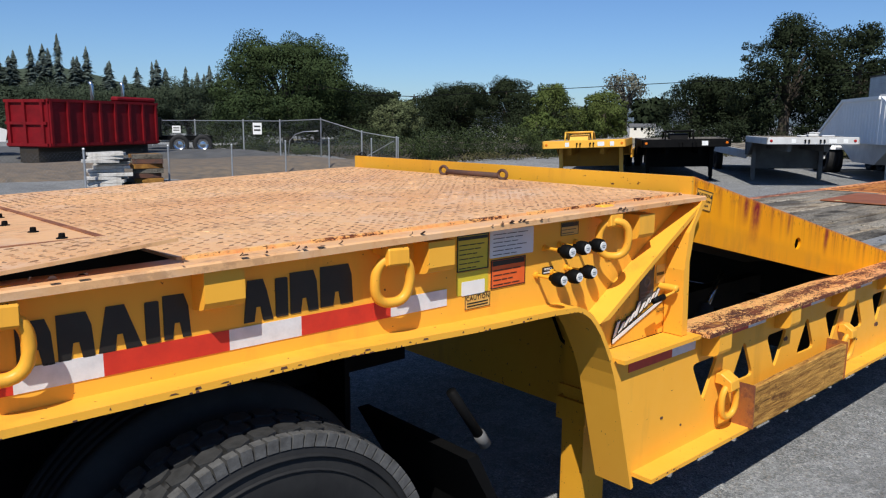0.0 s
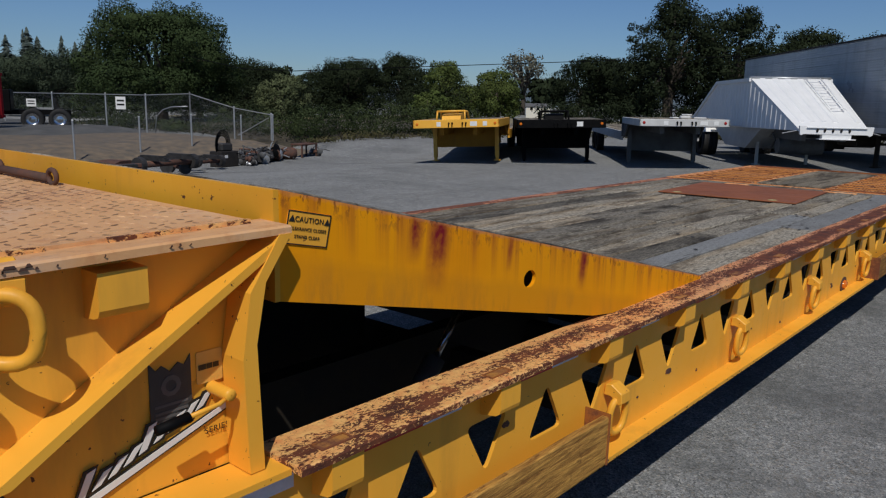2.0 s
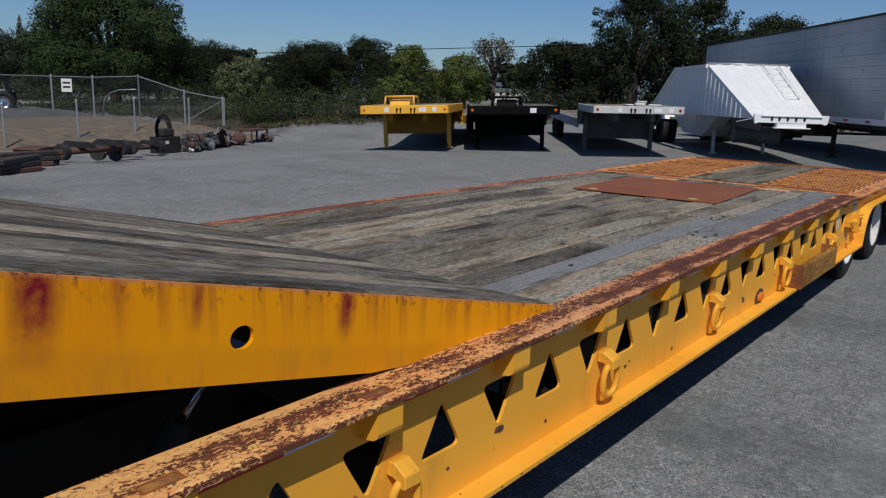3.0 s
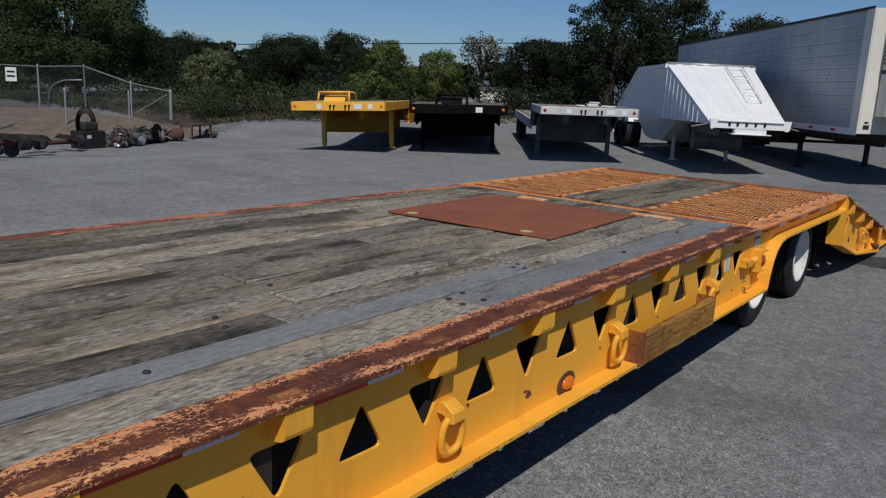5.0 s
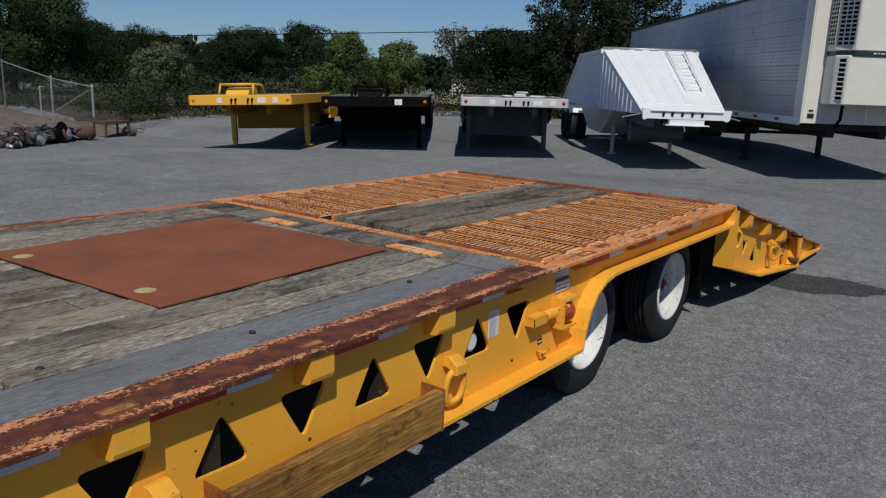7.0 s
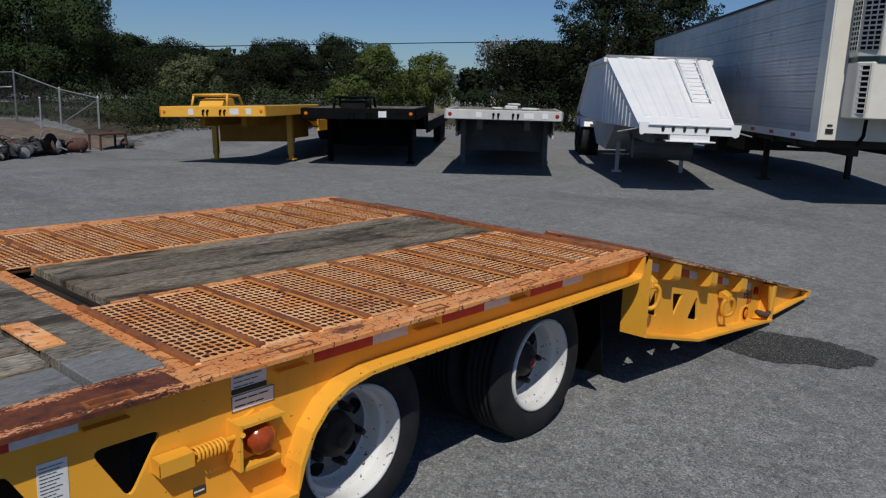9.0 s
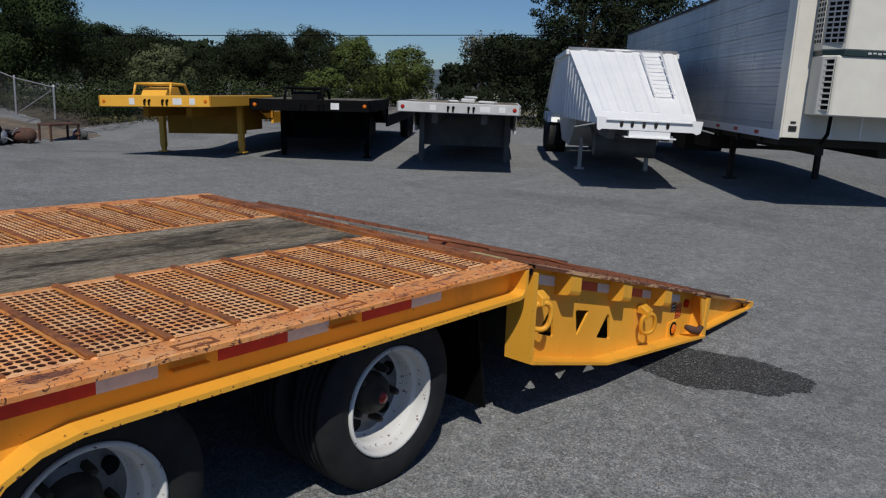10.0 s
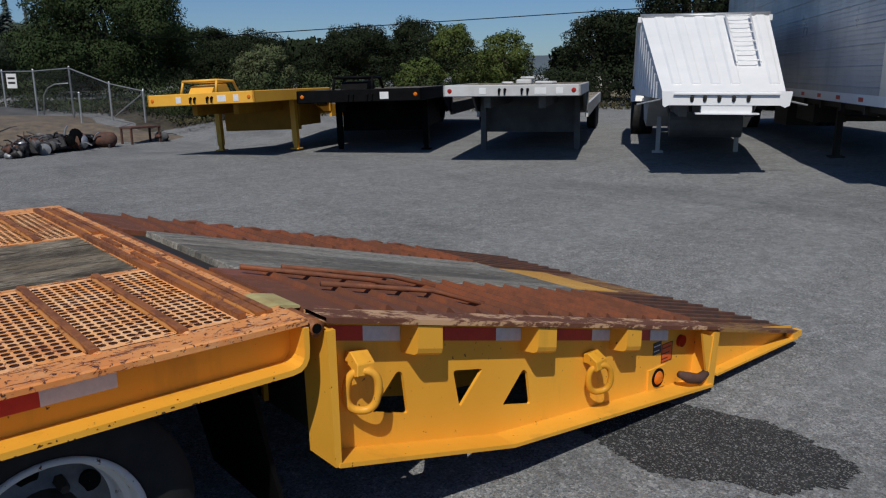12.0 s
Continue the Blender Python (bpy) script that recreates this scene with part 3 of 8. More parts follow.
def rough_patch(name, x0, x1, y0, y1, rise, material, label, step=0.8, edge=2.5, turn=0.0, fine=0.12):
    """An uneven sheet of other soil that lies on the yard."""
    bm = bmesh.new()
    nx, ny = max(2, int((x1 - x0) / step)), max(2, int((y1 - y0) / step))
    rows = []
    for j in range(ny + 1):
        row = []
        for i in range(nx + 1):
            x, y = x0 + (x1 - x0) * i / nx, y0 + (y1 - y0) * j / ny
            d = min(x - x0, x1 - x, y - y0, y1 - y)
            wob = noise.noise((x * 0.35, y * 0.35, 3.1))
            h = rise * min(1.0, max(0.0, d / edge)) + fine * wob * min(1, d) + (0.012 if d > 0.01 else -0.03) + lie(x, y) * max(0.0, 1 - d / edge)
            if d < 0.01:
                x, y = x + wob * 1.2, y + noise.noise((x * 0.4, y * 0.4, 8.0)) * 1.2
            q = Matrix.Rotation(turn, 3, "Z") @ Vector((x, y, h))
            row.append(bm.verts.new(q))
        rows.append(row)
    for j in range(ny):
        for i in range(nx):
            bm.faces.new((rows[j][i], rows[j][i + 1], rows[j + 1][i + 1], rows[j + 1][i]))
    return tagged(mesh_object(name, bm, material, smooth=True), label, "ground", kind="structure")


ground_sheet()

# ---------- the yellow lowbed trailer ----------
DECK, GN, FAR = 0.955, 1.515, 2.64
PITCH = 0.68
trailer = thing("lowbed_trailer", "long yellow lowbed trailer with rusty edges and worn wooden deck", "trailer")


def ring_bar(x, z, w=0.105, h=0.19, y=-0.045, r=0.0145):
    """A lashing ring that hangs flat against the side."""
    pts = []
    for k in range(28):
        a = 2 * math.pi * k / 28
        c, s = math.cos(a), math.sin(a)
        p = 0.80
        pts.append((x + w / 2 * math.copysign(abs(c) ** p, c), y - 0.006 * s, z + h / 2 * math.copysign(abs(s) ** p, s)))
    bm = bmesh.new()
    tube(bm, pts, r, 8, True)
    return bm


def lashing_ring(parent, x, top, y=-0.0, turn=0.0, material=YEL, drop=0.2, twist=0.0):
    """A ring and the bent strap that holds it to the web."""
    ob = part("lashing_ring", ring_bar(0, -drop / 2 - 0.012, w=0.108, h=drop + 0.012, r=0.0145), material, parent, smooth=True)
    for v in ob.data.vertices:
        v.co = Matrix.Rotation(radians(twist), 3, "Z") @ (v.co - Vector((0, -0.045, 0))) + Vector((0, -0.045 - 0.04 * abs(math.sin(radians(twist))), 0))
    ob.matrix_local = pose(x, y, top, turn * 0.4, turn, 0)
    bm = bmesh.new()
    prism(bm, [(-0.004, 0.045), (-0.03, 0.05), (-0.078, 0.02), (-0.082, -0.022), (-0.065, -0.03), (-0.055, -0.012), (-0.028, 0.0), (0.0, 0.0)], -0.036, 0.036, pose(0, 0, 0, 0, 0, 90) @ Matrix.Scale(-1, 4, (0, 1, 0)))
    bmesh.ops.bevel(bm, geom=bm.edges[:], offset=0.003, segments=1, affect="EDGES")
    st = part("ring_strap", bm, material, ob)
    return ob


# side beams of the well: a web with three-cornered lightening holes
ARCH = [(7.0, 0.43), (7.03, 0.54), (7.075, 0.64), (7.14, 0.715), (7.23, 0.765), (7.34, 0.787), (7.46, 0.79)]


def up_hole(x):
    return rounded([(x - 0.108, 0.632), (x + 0.108, 0.630), (x + 0.002, 0.822)], 0.038, 4)


def down_hole(x):
    return rounded([(x - 0.110, 0.798), (x, 0.608), (x + 0.110, 0.798)], 0.038, 4)


def side_beam(y, out, name, rings):
    """One side of the well and rear frame; out is -1 for the side that the camera passes."""
    y1 = y - out * 0.014
    outer = [(-1.545, 0.43), *ARCH, (9.47, 0.79), (9.47, 0.94), (-1.705, 0.94), (-1.66, 0.825)]
    holes = [up_hole(PITCH * k) for k in range(-1, 10)] + [down_hole(PITCH * k + 0.335) for k in range(-2, 10)]
    web = part(name, holed(outer, holes, min(y, y1), max(y, y1)), YEL, trailer, "bright yellow web with three-cornered holes")
    lo, hi = (y - 0.09, y) if out < 0 else (y, y + 0.09)
    bm = bmesh.new()
    ribbon(bm, [(-1.545, 0.43), *ARCH, (9.41, 0.79), (9.437, 0.795), (9.456, 0.809), (9.467, 0.83), (9.47, 0.86), (9.47, 0.93)], lo, hi, 0.018)
    part("bottom_flange", bm, YEL, web, "yellow outward flange with chipped edge")
    for k in range(-1, 10):
        bm = bmesh.new()
        x = PITCH * k - 0.330
        prism(bm, [(0.0, 0.0), (-0.079, 0.0), (-0.079, -0.078), (-0.074, -0.092), (-0.060, -0.101), (0.0, -0.112)], x - 0.052, x + 0.052, pose(0, y, 0.935, 0, 0, 90) @ Matrix.Scale(-1, 4, (0, 1, 0)) if out < 0 else pose(0, y, 0.935, 0, 0, -90))
        if out < 0 or k % 3 == 0:
            part("stake_pocket", bm, YEL, web)
        else:
            bm.free()
    return web


# dark sheets added behind the web holes; they also stop stray light
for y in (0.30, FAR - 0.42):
    part("inner_beam", slab(1.48, 6.6, y, y + 0.02, 0.47, DECK - 0.06), UNDER, trailer, "dark sheet added behind the web holes")
near = side_beam(0.0, -1, "side_beam", True)
far = side_beam(FAR - 0.09, 1, "side_beam", False)


def rail_top(y0, y1, x0, x1, z, material, name, label, parent):
    """A flange whose outer edge is nicked and wavy."""
    bm = bmesh.new()
    n = int((x1 - x0) / 0.12)
    a = [x0 + (x1 - x0) * i / n for i in range(n + 1)]
    prev = None
    for x in a:
        e = 0.004 * noise.noise((x * 3.1, 0, z))
        dz = 0.003 * noise.noise((x * 1.7, 5, z))
        row = [bm.verts.new(c) for c in ((x, y0 + e, z - 0.02), (x, y0 + e, z - 0.004 + dz), (x, y0 + 0.006, z + dz), (x, y1, z + dz * 0.3), (x, y1, z - 0.02))]
        if prev:
            for i in range(5):
                bm.faces.new((prev[i], prev[(i + 1) % 5], row[(i + 1) % 5], row[i]))
        else:
            bm.faces.new(row[::-1])
        prev = row
    bm.faces.new(prev)
    bmesh.ops.recalc_face_normals(bm, faces=bm.faces[:])
    return part(name, bm, material, parent, label)


rail = rail_top(-0.088, 0.098, -1.16, 6.62, DECK, RAIL, "top_rail", "top flange of flaking peach paint and dark rust", trailer)
rail_far = rail_top(FAR - 0.10, FAR, -1.05, 6.62, DECK, RAIL_FAR, "top_rail", "rust-red far edge rail", trailer)
for k in range(-1, 10):
    x = PITCH * k - 0.337
    bm = bmesh.new()
    for c in ((x - 0.052, x + 0.052, -0.050, -0.045), (x - 0.052, x + 0.052, -0.012, -0.007), (x - 0.052, x - 0.046, -0.045, -0.012), (x + 0.046, x + 0.052, -0.045, -0.012)):
        box(bm, c[0], c[1], c[2], c[3], DECK - 0.004, DECK + 0.004)
    part("pocket_rim", bm, GRATE_BAR, rail)
    bm = bmesh.new()
    prism(bm, rounded([(x - 0.045, -0.044), (x + 0.045, -0.044), (x + 0.045, -0.013), (x - 0.045, -0.013)], 0.008, 2), DECK - 0.003, DECK + 0.0025, Matrix(((1, 0, 0, 0), (0, 0, 1, 0), (0, 1, 0, 0), (0, 0, 0, 1))))
    part("pocket_mouth", bm, OCHRE_RUST, rail)


def tape(parent, x0, x1, z0, z1, y, material, name, slope=0.0):
    bm = bmesh.new()
    prism(bm, [(x0, z0), (x1, z0 + slope * (x1 - x0)), (x1, z1 + slope * (x1 - x0)), (x0, z1)], y - 0.0025, y + 0.001)
    return part(name, bm, material, parent)


for k in range(-1, 10):
    x = PITCH * k - 0.330 + 0.075
    tape(near, x, x + 0.28, 0.872, 0.912, 0.0, TAPE_RED, "red_tape")
    tape(near, x + 0.28, x + 0.455, 0.872, 0.912, 0.0, TAPE_WHITE, "white_tape")
for x, top, turn in ((-0.90, 0.70, -3), (0.45, 0.685, 2), (1.80, 0.685, -2), (3.15, 0.68, 0), (4.53, 0.675, -3), (5.90, 0.675, 4)):
    lashing_ring(near, x, top - 0.025, -0.002, turn, drop=0.138, twist=-6)

# marker lamp let into the web, and rust stains round bolt holes
bm = bmesh.new()
disc(bm, (0, 0, 0), 0.06, -0.006, 0.004, 20)
for v in bm.verts:
    v.co = Vector((4.09 + v.co.x * 1.32, v.co.y, 0.492 + v.co.z * 0.92 + v.co.x * 0.12))
part("lamp_seat", bm, JUNK_RUST, near, "rusty lamp cut-out")
bm = bmesh.new()
lathe(bm, [(0.001, -0.03), (0.022, -0.027), (0.036, -0.016), (0.04, -0.006), (0.04, 0.0)], (0, 0, 0), 18)
for v in bm.verts:
    v.co = Vector((4.10 + v.co.x * 1.3, v.co.y, 0.492 + v.co.z * 0.85))
part("marker_lamp", bm, AMBER, near, "amber side marker lamp", True)
for x, z, r in ((3.76, 0.535, 0.018), (3.73, 0.555, 0.009), (1.02, 0.60, 0.02), (-0.245, 0.745, 0.014), (6.72, 0.47, 0.012), (3.31, 0.625, 0.007), (2.06, 0.555, 0.009), (2.1, 0.57, 0.005), (5.12, 0.60, 0.006), (1.35, 0.52, 0.008), (0.72, 0.56, 0.006), (2.62, 0.50, 0.01), (4.42, 0.585, 0.006), (5.48, 0.66, 0.005), (5.52, 0.665, 0.006), (6.42, 0.52, 0.008), (-1.35, 0.62, 0.007), (-1.2, 0.55, 0.005)):
    bm = bmesh.new()
    disc(bm, (x, 0, z), r, -0.003, 0.001, 12)
    for v in bm.verts:
        v.co.x = x + (v.co.x - x) * (1.3 + 0.9 * noise.noise((v.co.z * 160, x * 7, 1)))
        v.co.z = z + (v.co.z - z) * (0.8 + 0.7 * noise.noise((v.co.x * 160, x * 5, 4)))
    part("rust_spot", bm, JUNK_RUST, near)

# ---------- gooseneck ----------
neck_bm = bmesh.new()
prism(neck_bm, [(-6.2, 1.200), (-2.9, 1.200), (-2.4, 1.180), (-2.05, 1.172), (-1.92, 1.162), (-1.77, 1.10), (-1.165, 1.20), (-1.165, 1.475), (-6.2, 1.475)], 0.08, 0.094)
neck = part("gooseneck", neck_bm, YEL, trailer, "yellow raised gooseneck side plate")
bm = bmesh.new()
prism(bm, [(-1.77, 1.199), (-1.69, 0.944), (-1.215, 0.944), (-1.215, 1.199)], 0.084, 0.0935)
part("lower_panel", bm, YEL, neck)
bm = bmesh.new()
CURVE = [(-6.2, 1.212), (-2.9, 1.212), (-2.4, 1.190), (-2.05, 1.182), (-1.92, 1.174), (-1.875, 1.156), (-1.84, 1.133), (-1.811, 1.104), (-1.775, 1.058), (-1.74, 1.0), (-1.71, 0.945), (-1.685, 0.89), (-1.66, 0.82), (-1.535, 0.382)]
ribbon(bm, CURVE, -0.005, 0.165, -0.018)
part("sweeping_flange", bm, YEL, neck, "yellow flange that sweeps down into the leg")
bm = bmesh.new()
box(bm, -1.695, -1.16, -0.048, 0.079, 0.927, 0.943)
part("ledge", bm, YEL, neck, "yellow ledge above the well side")
tape(near, -1.60, -1.30, 0.866, 0.914, 0.0, TAPE_RED, "red_tape")
tape(near, -1.30, -1.12, 0.866, 0.914, 0.0, TAPE_WHITE, "white_tape")
bm = bmesh.new()
prism(bm, [(-1.80, 1.092), (-1.74, 1.099), (-1.47, 1.268), (-1.12, 1.477), (-1.13, 1.493), (-1.48, 1.285), (-1.75, 1.117)], -0.005, 0.082)
part("diagonal_stiffener", bm, YEL, neck, "slanting yellow stiffener plate")
bm = bmesh.new()
prism(bm, [(-1.245, 0.946), (-1.205, 0.946), (-1.218, 1.25), (-1.190, 1.39), (-1.117, 1.493), (-1.150, 1.493), (-1.232, 1.37), (-1.255, 1.22)], -0.008, 0.0775)
part("end_post", bm, YEL, neck, "yellow end post with rusty edge")
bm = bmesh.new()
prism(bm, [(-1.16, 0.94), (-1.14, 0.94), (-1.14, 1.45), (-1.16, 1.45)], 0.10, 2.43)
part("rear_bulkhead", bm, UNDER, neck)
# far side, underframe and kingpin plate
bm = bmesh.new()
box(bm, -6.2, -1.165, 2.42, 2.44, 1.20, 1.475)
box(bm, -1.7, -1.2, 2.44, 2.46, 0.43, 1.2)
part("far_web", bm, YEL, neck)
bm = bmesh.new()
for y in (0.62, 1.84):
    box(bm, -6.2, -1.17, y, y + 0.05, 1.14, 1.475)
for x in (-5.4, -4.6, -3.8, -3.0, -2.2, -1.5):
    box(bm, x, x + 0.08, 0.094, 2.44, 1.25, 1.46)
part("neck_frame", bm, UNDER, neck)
# a dark yellow inner leg with bolt holes
bm = bmesh.new()
box(bm, -1.41, -1.25, 0.34, 0.46, 0.0, 1.2)
box(bm, -1.43, -1.23, 0.32, 0.48, 0.50, 0.60)
box(bm, -1.425, -1.235, 0.325, 0.475, 0.62, 0.66)
part("landing_leg", bm, YEL_OLD, neck, "yellow box-section prop leg")
for z in (0.43, 0.35, 0.27):
    bm = bmesh.new()
    disc(bm, (-1.295, 0.34, z), 0.014, -0.003, 0.003, 12)
    part("bolt_hole", bm, BLACK, neck)
bm = bmesh.new()
box(bm, -1.24, -1.225, 0.25, 2.3, 0.47, 1.19)
part("inner_bulkhead", bm, YEL_OLD, neck, "shaded yellow inner bulkhead")

# gooseneck deck: flange strip, tread sheets, a bent-up corner
neck_edge = rail_top(-0.004, 0.115, -6.2, -1.115, GN - 0.003, TREAD, "edge_strip", "tan painted edge strip", neck)
bm = bmesh.new()
box(bm, -6.2, -1.13, 2.36, 2.44, GN - 0.03, GN - 0.003)
# plain deck out of view, added to keep light from below the neck
box(bm, -6.2, -4.91, 0.116, 2.35, GN - 0.02, GN - 0.002)
part("edge_strip", bm, TREAD, neck)


def tread_sheet(x0, x1, y0, y1, z, name, label, lift=None):
    """Steel floor sheet with raised lugs; lift bends a corner up."""
    up = lift or (lambda x, y: 0.0)
    bm = bmesh.new()
    nx, ny = max(2, int((x1 - x0) / 0.16)), max(2, int((y1 - y0) / 0.16))
    grid = [[[bm.verts.new((x0 + (x1 - x0) * i / nx, y0 + (y1 - y0) * j / ny, z - d + up(x0 + (x1 - x0) * i / nx, y0 + (y1 - y0) * j / ny))) for i in range(nx + 1)] for j in range(ny + 1)] for d in (0.0, 0.008)]
    for a, sheet in enumerate(grid):
        for j in range(ny):
            for i in range(nx):
                q = (sheet[j][i], sheet[j][i + 1], sheet[j + 1][i + 1], sheet[j + 1][i])
                bm.faces.new(q if a == 0 else q[::-1])
    t, b = grid
    ring = [(0, i) for i in range(nx)] + [(j, nx) for j in range(ny)] + [(ny, i) for i in range(nx, 0, -1)] + [(j, 0) for j in range(ny, 0, -1)]
    for k in range(len(ring)):
        (j, i), (m, n) = ring[k], ring[(k + 1) % len(ring)]
        bm.faces.new((t[j][i], b[j][i], b[m][n], t[m][n]))
    ob = part(name, bm, TREAD, neck, label)
    verts, faces = [], []
    step, ln, wd, hg = 0.034, 0.0135, 0.0042, 0.0022
    rr = random.Random(int(x0 * -100))
    rows, cols = int((y1 - y0 - 0.03) / step), int((x1 - x0 - 0.03) / step)
    for r in range(rows):
        for c in range(cols):
            if rr.random() < 0.10 + 0.35 * max(0.0, noise.noise((c * 0.07 + x0, r * 0.09, 1.7))):
                continue
            x, y = x0 + 0.03 + c * step + rr.uniform(-0.004, 0.004), y0 + 0.03 + r * step + rr.uniform(-0.004, 0.004)
            a = (radians(20) if (r + c) % 2 else radians(110)) + rr.uniform(-0.15, 0.15)
            u, w = Vector((math.cos(a), math.sin(a), 0)), Vector((-math.sin(a), math.cos(a), 0))
            o = Vector((x, y, z + up(x, y)))
            s = len(verts)
            for p in (u * ln, w * wd, -u * ln, -w * wd):
                verts.append(o + p)
            verts.append(o + u * ln * 0.55 + Vector((0, 0, hg)))
            verts.append(o - u * ln * 0.55 + Vector((0, 0, hg)))
            faces += [(s, s + 1, s + 4), (s + 1, s + 2, s + 5), (s + 1, s + 5, s + 4), (s + 2, s + 3, s + 5), (s + 3, s, s + 4), (s + 3, s + 4, s + 5)]
    me = bpy.data.meshes.new("tread_pattern")
    me.from_pydata(verts, [], faces)
    me.materials.append(TREAD_LUG)
    lugs = new("tread_pattern", me)
    lugs.parent = ob
    tagged(lugs, kind="stuff")
    return ob


tread_sheet(-3.285, -1.17, 0.085, 2.42, GN + 0.005, "deck_sheet", "tan anti-slip tread sheet, worn and dusty")
tread_sheet(-4.9, -3.305, 0.02, 0.52, GN + 0.004, "bent_sheet", "tread sheet with its corner bent up", lambda x, y: 0.055 * max(0, (x + 4.3) / 1.0) ** 1.6 * max(0, 1 - (y - 0.02) / 0.62))
bm = bmesh.new()
box(bm, -5.0, -3.30, 0.55, 1.55, GN - 0.004, GN + 0.006)
cover = part("bolted_cover", bm, TREAD, neck, "plain tan cover plate with black bolts")
tread_sheet(-4.9, -3.305, 1.57, 2.42, GN + 0.004, "deck_sheet", "tan anti-slip tread sheet")
for x, y in ((-3.38, 0.62), (-3.40, 0.83), (-3.42, 1.08), (-3.62, 0.66), (-3.95, 0.66), (-3.38, 1.34)):
    bm = bmesh.new()
    lathe(bm, [(0.001, 0.016), (0.008, 0.015), (0.009, 0.008), (0.009, 0.004), (0.015, 0.003), (0.016, 0.0)], (x, y, GN + 0.006), 8, "z")
    part("bolt", bm, BLACK, cover)
bm = bmesh.new()
for a, b, y in ((-3.27, -2.98, 0.082), (-2.93, -2.2, 0.08), (-2.1, -1.62, 0.082), (-1.5, -1.17, 0.079)):
    box(bm, a, b, y - 0.006, y + 0.006, GN - 0.003, GN + 0.007)
part("weld_bead", bm, RAIL, neck, "rusty weld bead")
bm = bmesh.new()
box(bm, -3.306, -3.286, 0.53, 2.4, GN - 0.003, GN + 0.009)
part("seam_weld", bm, GRATE_BAR, neck, "rusty weld seam")
bm = bmesh.new()
box(bm, -4.9, -3.33, 0.525, 0.548, GN - 0.003, GN + 0.012)
part("seam_weld", bm, GRATE_BAR, neck)

# side of the gooseneck: rings, blocks, control knobs, labels
for x, top, twist in ((-3.665, 1.432, -8), (-2.708, 1.440, -10), (-1.720, 1.462, -38)):
    lashing_ring(neck, x, top, 0.075, 2, drop=0.116, twist=twist)
for x in (-3.205, -2.54, -1.505):
    bm = bmesh.new()
    prism(bm, [(0.0, 0.0), (-0.07, 0.0), (-0.07, -0.074), (-0.062, -0.088), (-0.045, -0.094), (0.0, -0.100)], x - 0.050, x + 0.050, pose(0, 0.082, 1.463, 0, 0, 90) @ Matrix.Scale(-1, 4, (0, 1, 0)))
    part("stake_pocket", bm, YEL, neck)
tx = -3.636
for w, red in ((0.176, 0), (0.292, 1), (0.20, 0), (0.292, 1), (0.215, 0)):
    tape(neck, tx, tx + w, 1.249, 1.300, 0.08, TAPE_RED if red else TAPE_WHITE, "red_tape" if red else "white_tape")
    tx += w
tape(neck, -6.2, -3.636, 1.249, 1.300, 0.08, TAPE_RED, "red_tape")
# maker's name as plain black letter-sized shapes
for x0, x1, lean in ((-3.625, -3.555, 0), (-3.548, -3.475, 0), (-3.468, -3.375, 0.02), (-3.366, -3.334, 0), (-3.325, -3.262, 0), (-3.128, -3.048, 0.012), (-3.040, -3.005, 0), (-2.998, -2.915, 0), (-2.908, -2.805, 0)):
    bm = bmesh.new()
    mid = (x0 + x1) / 2
    lo, hi = 1.314 + 0.023 * min(0.0, mid + 2.85), 1.422 + 0.036 * min(0.0, mid + 2.85)
    if x1 - x0 > 0.05:
        prism(bm, [(x0, lo), (mid - 0.012, lo), (mid - 0.006, lo + 0.036), (mid + 0.006, lo + 0.036), (mid + 0.012, lo), (x1, lo), (x1 - 0.004 - lean, hi - 0.03), (x1 - 0.014 - lean, hi), (x0 + lean, hi)], 0.0775, 0.081)
    else:
        prism(bm, rounded([(x0, lo), (x1, lo), (x1, hi - 0.006), (x0, hi - 0.006)], 0.005), 0.0775, 0.081)
    part("name_shape", bm, BLACK_PRINT, neck, "black letter-sized shape")


def label_plate(parent, x0, x1, z0, z1, y, material, rows, ink=BLACK_PRINT, border=False, name="label", text="", head=None):
    """A sticker with bars where its print cannot be read."""
    bm = bmesh.new()
    prism(bm, rounded([(x0, z0), (x1, z0), (x1, z1), (x0, z1)], 0.004, 2), y - 0.002, y + 0.001)
    ob = part(name, bm, material, parent, text)
    bm = bmesh.new()
    h, w = z1 - z0, x1 - x0
    some = False
    if head:
        box(bm, x0 + 0.04 * w, x1 - 0.04 * w, y - 0.0034, y - 0.0015, z1 - head * h, z1 - 0.05 * h)
        some = True
    top = 1 - (head or 0) - 0.06
    for i in range(rows):
        zz = z0 + h * (top - (i + 0.7) * top / (rows + 0.3))
        cut = 0.95 - 0.35 * ((i * 37 % 11) / 11)
        for a, b in ((0.07, 0.07 + cut * 0.3), (0.10 + cut * 0.3, 0.10 + cut * 0.52), (0.13 + cut * 0.52, 0.90 * cut)):
            box(bm, x0 + a * w, x0 + b * w, y - 0.0032, y - 0.0015, zz, zz + h * top / rows * 0.17)
        some = True
    if border:
        t = 0.03 * min(w, h)
        for c in ((x0, x1, z0, z0 + t), (x0, x1, z1 - t, z1), (x0, x0 + t, z0 + t, z1 - t), (x1 - t, x1, z0 + t, z1 - t)):
            box(bm, c[0], c[1], y - 0.0036, y - 0.0015, c[2], c[3])
            some = True
    if some:
        tagged(part("print_block", bm, ink, ob), kind="stuff")
    else:
        bm.free()
    return ob


label_plate(neck, -2.42, -2.285, 1.345, 1.458, 0.08, YELLOW_LABEL, 6, border=True, head=0.14, text="lemon-yellow label with black print")
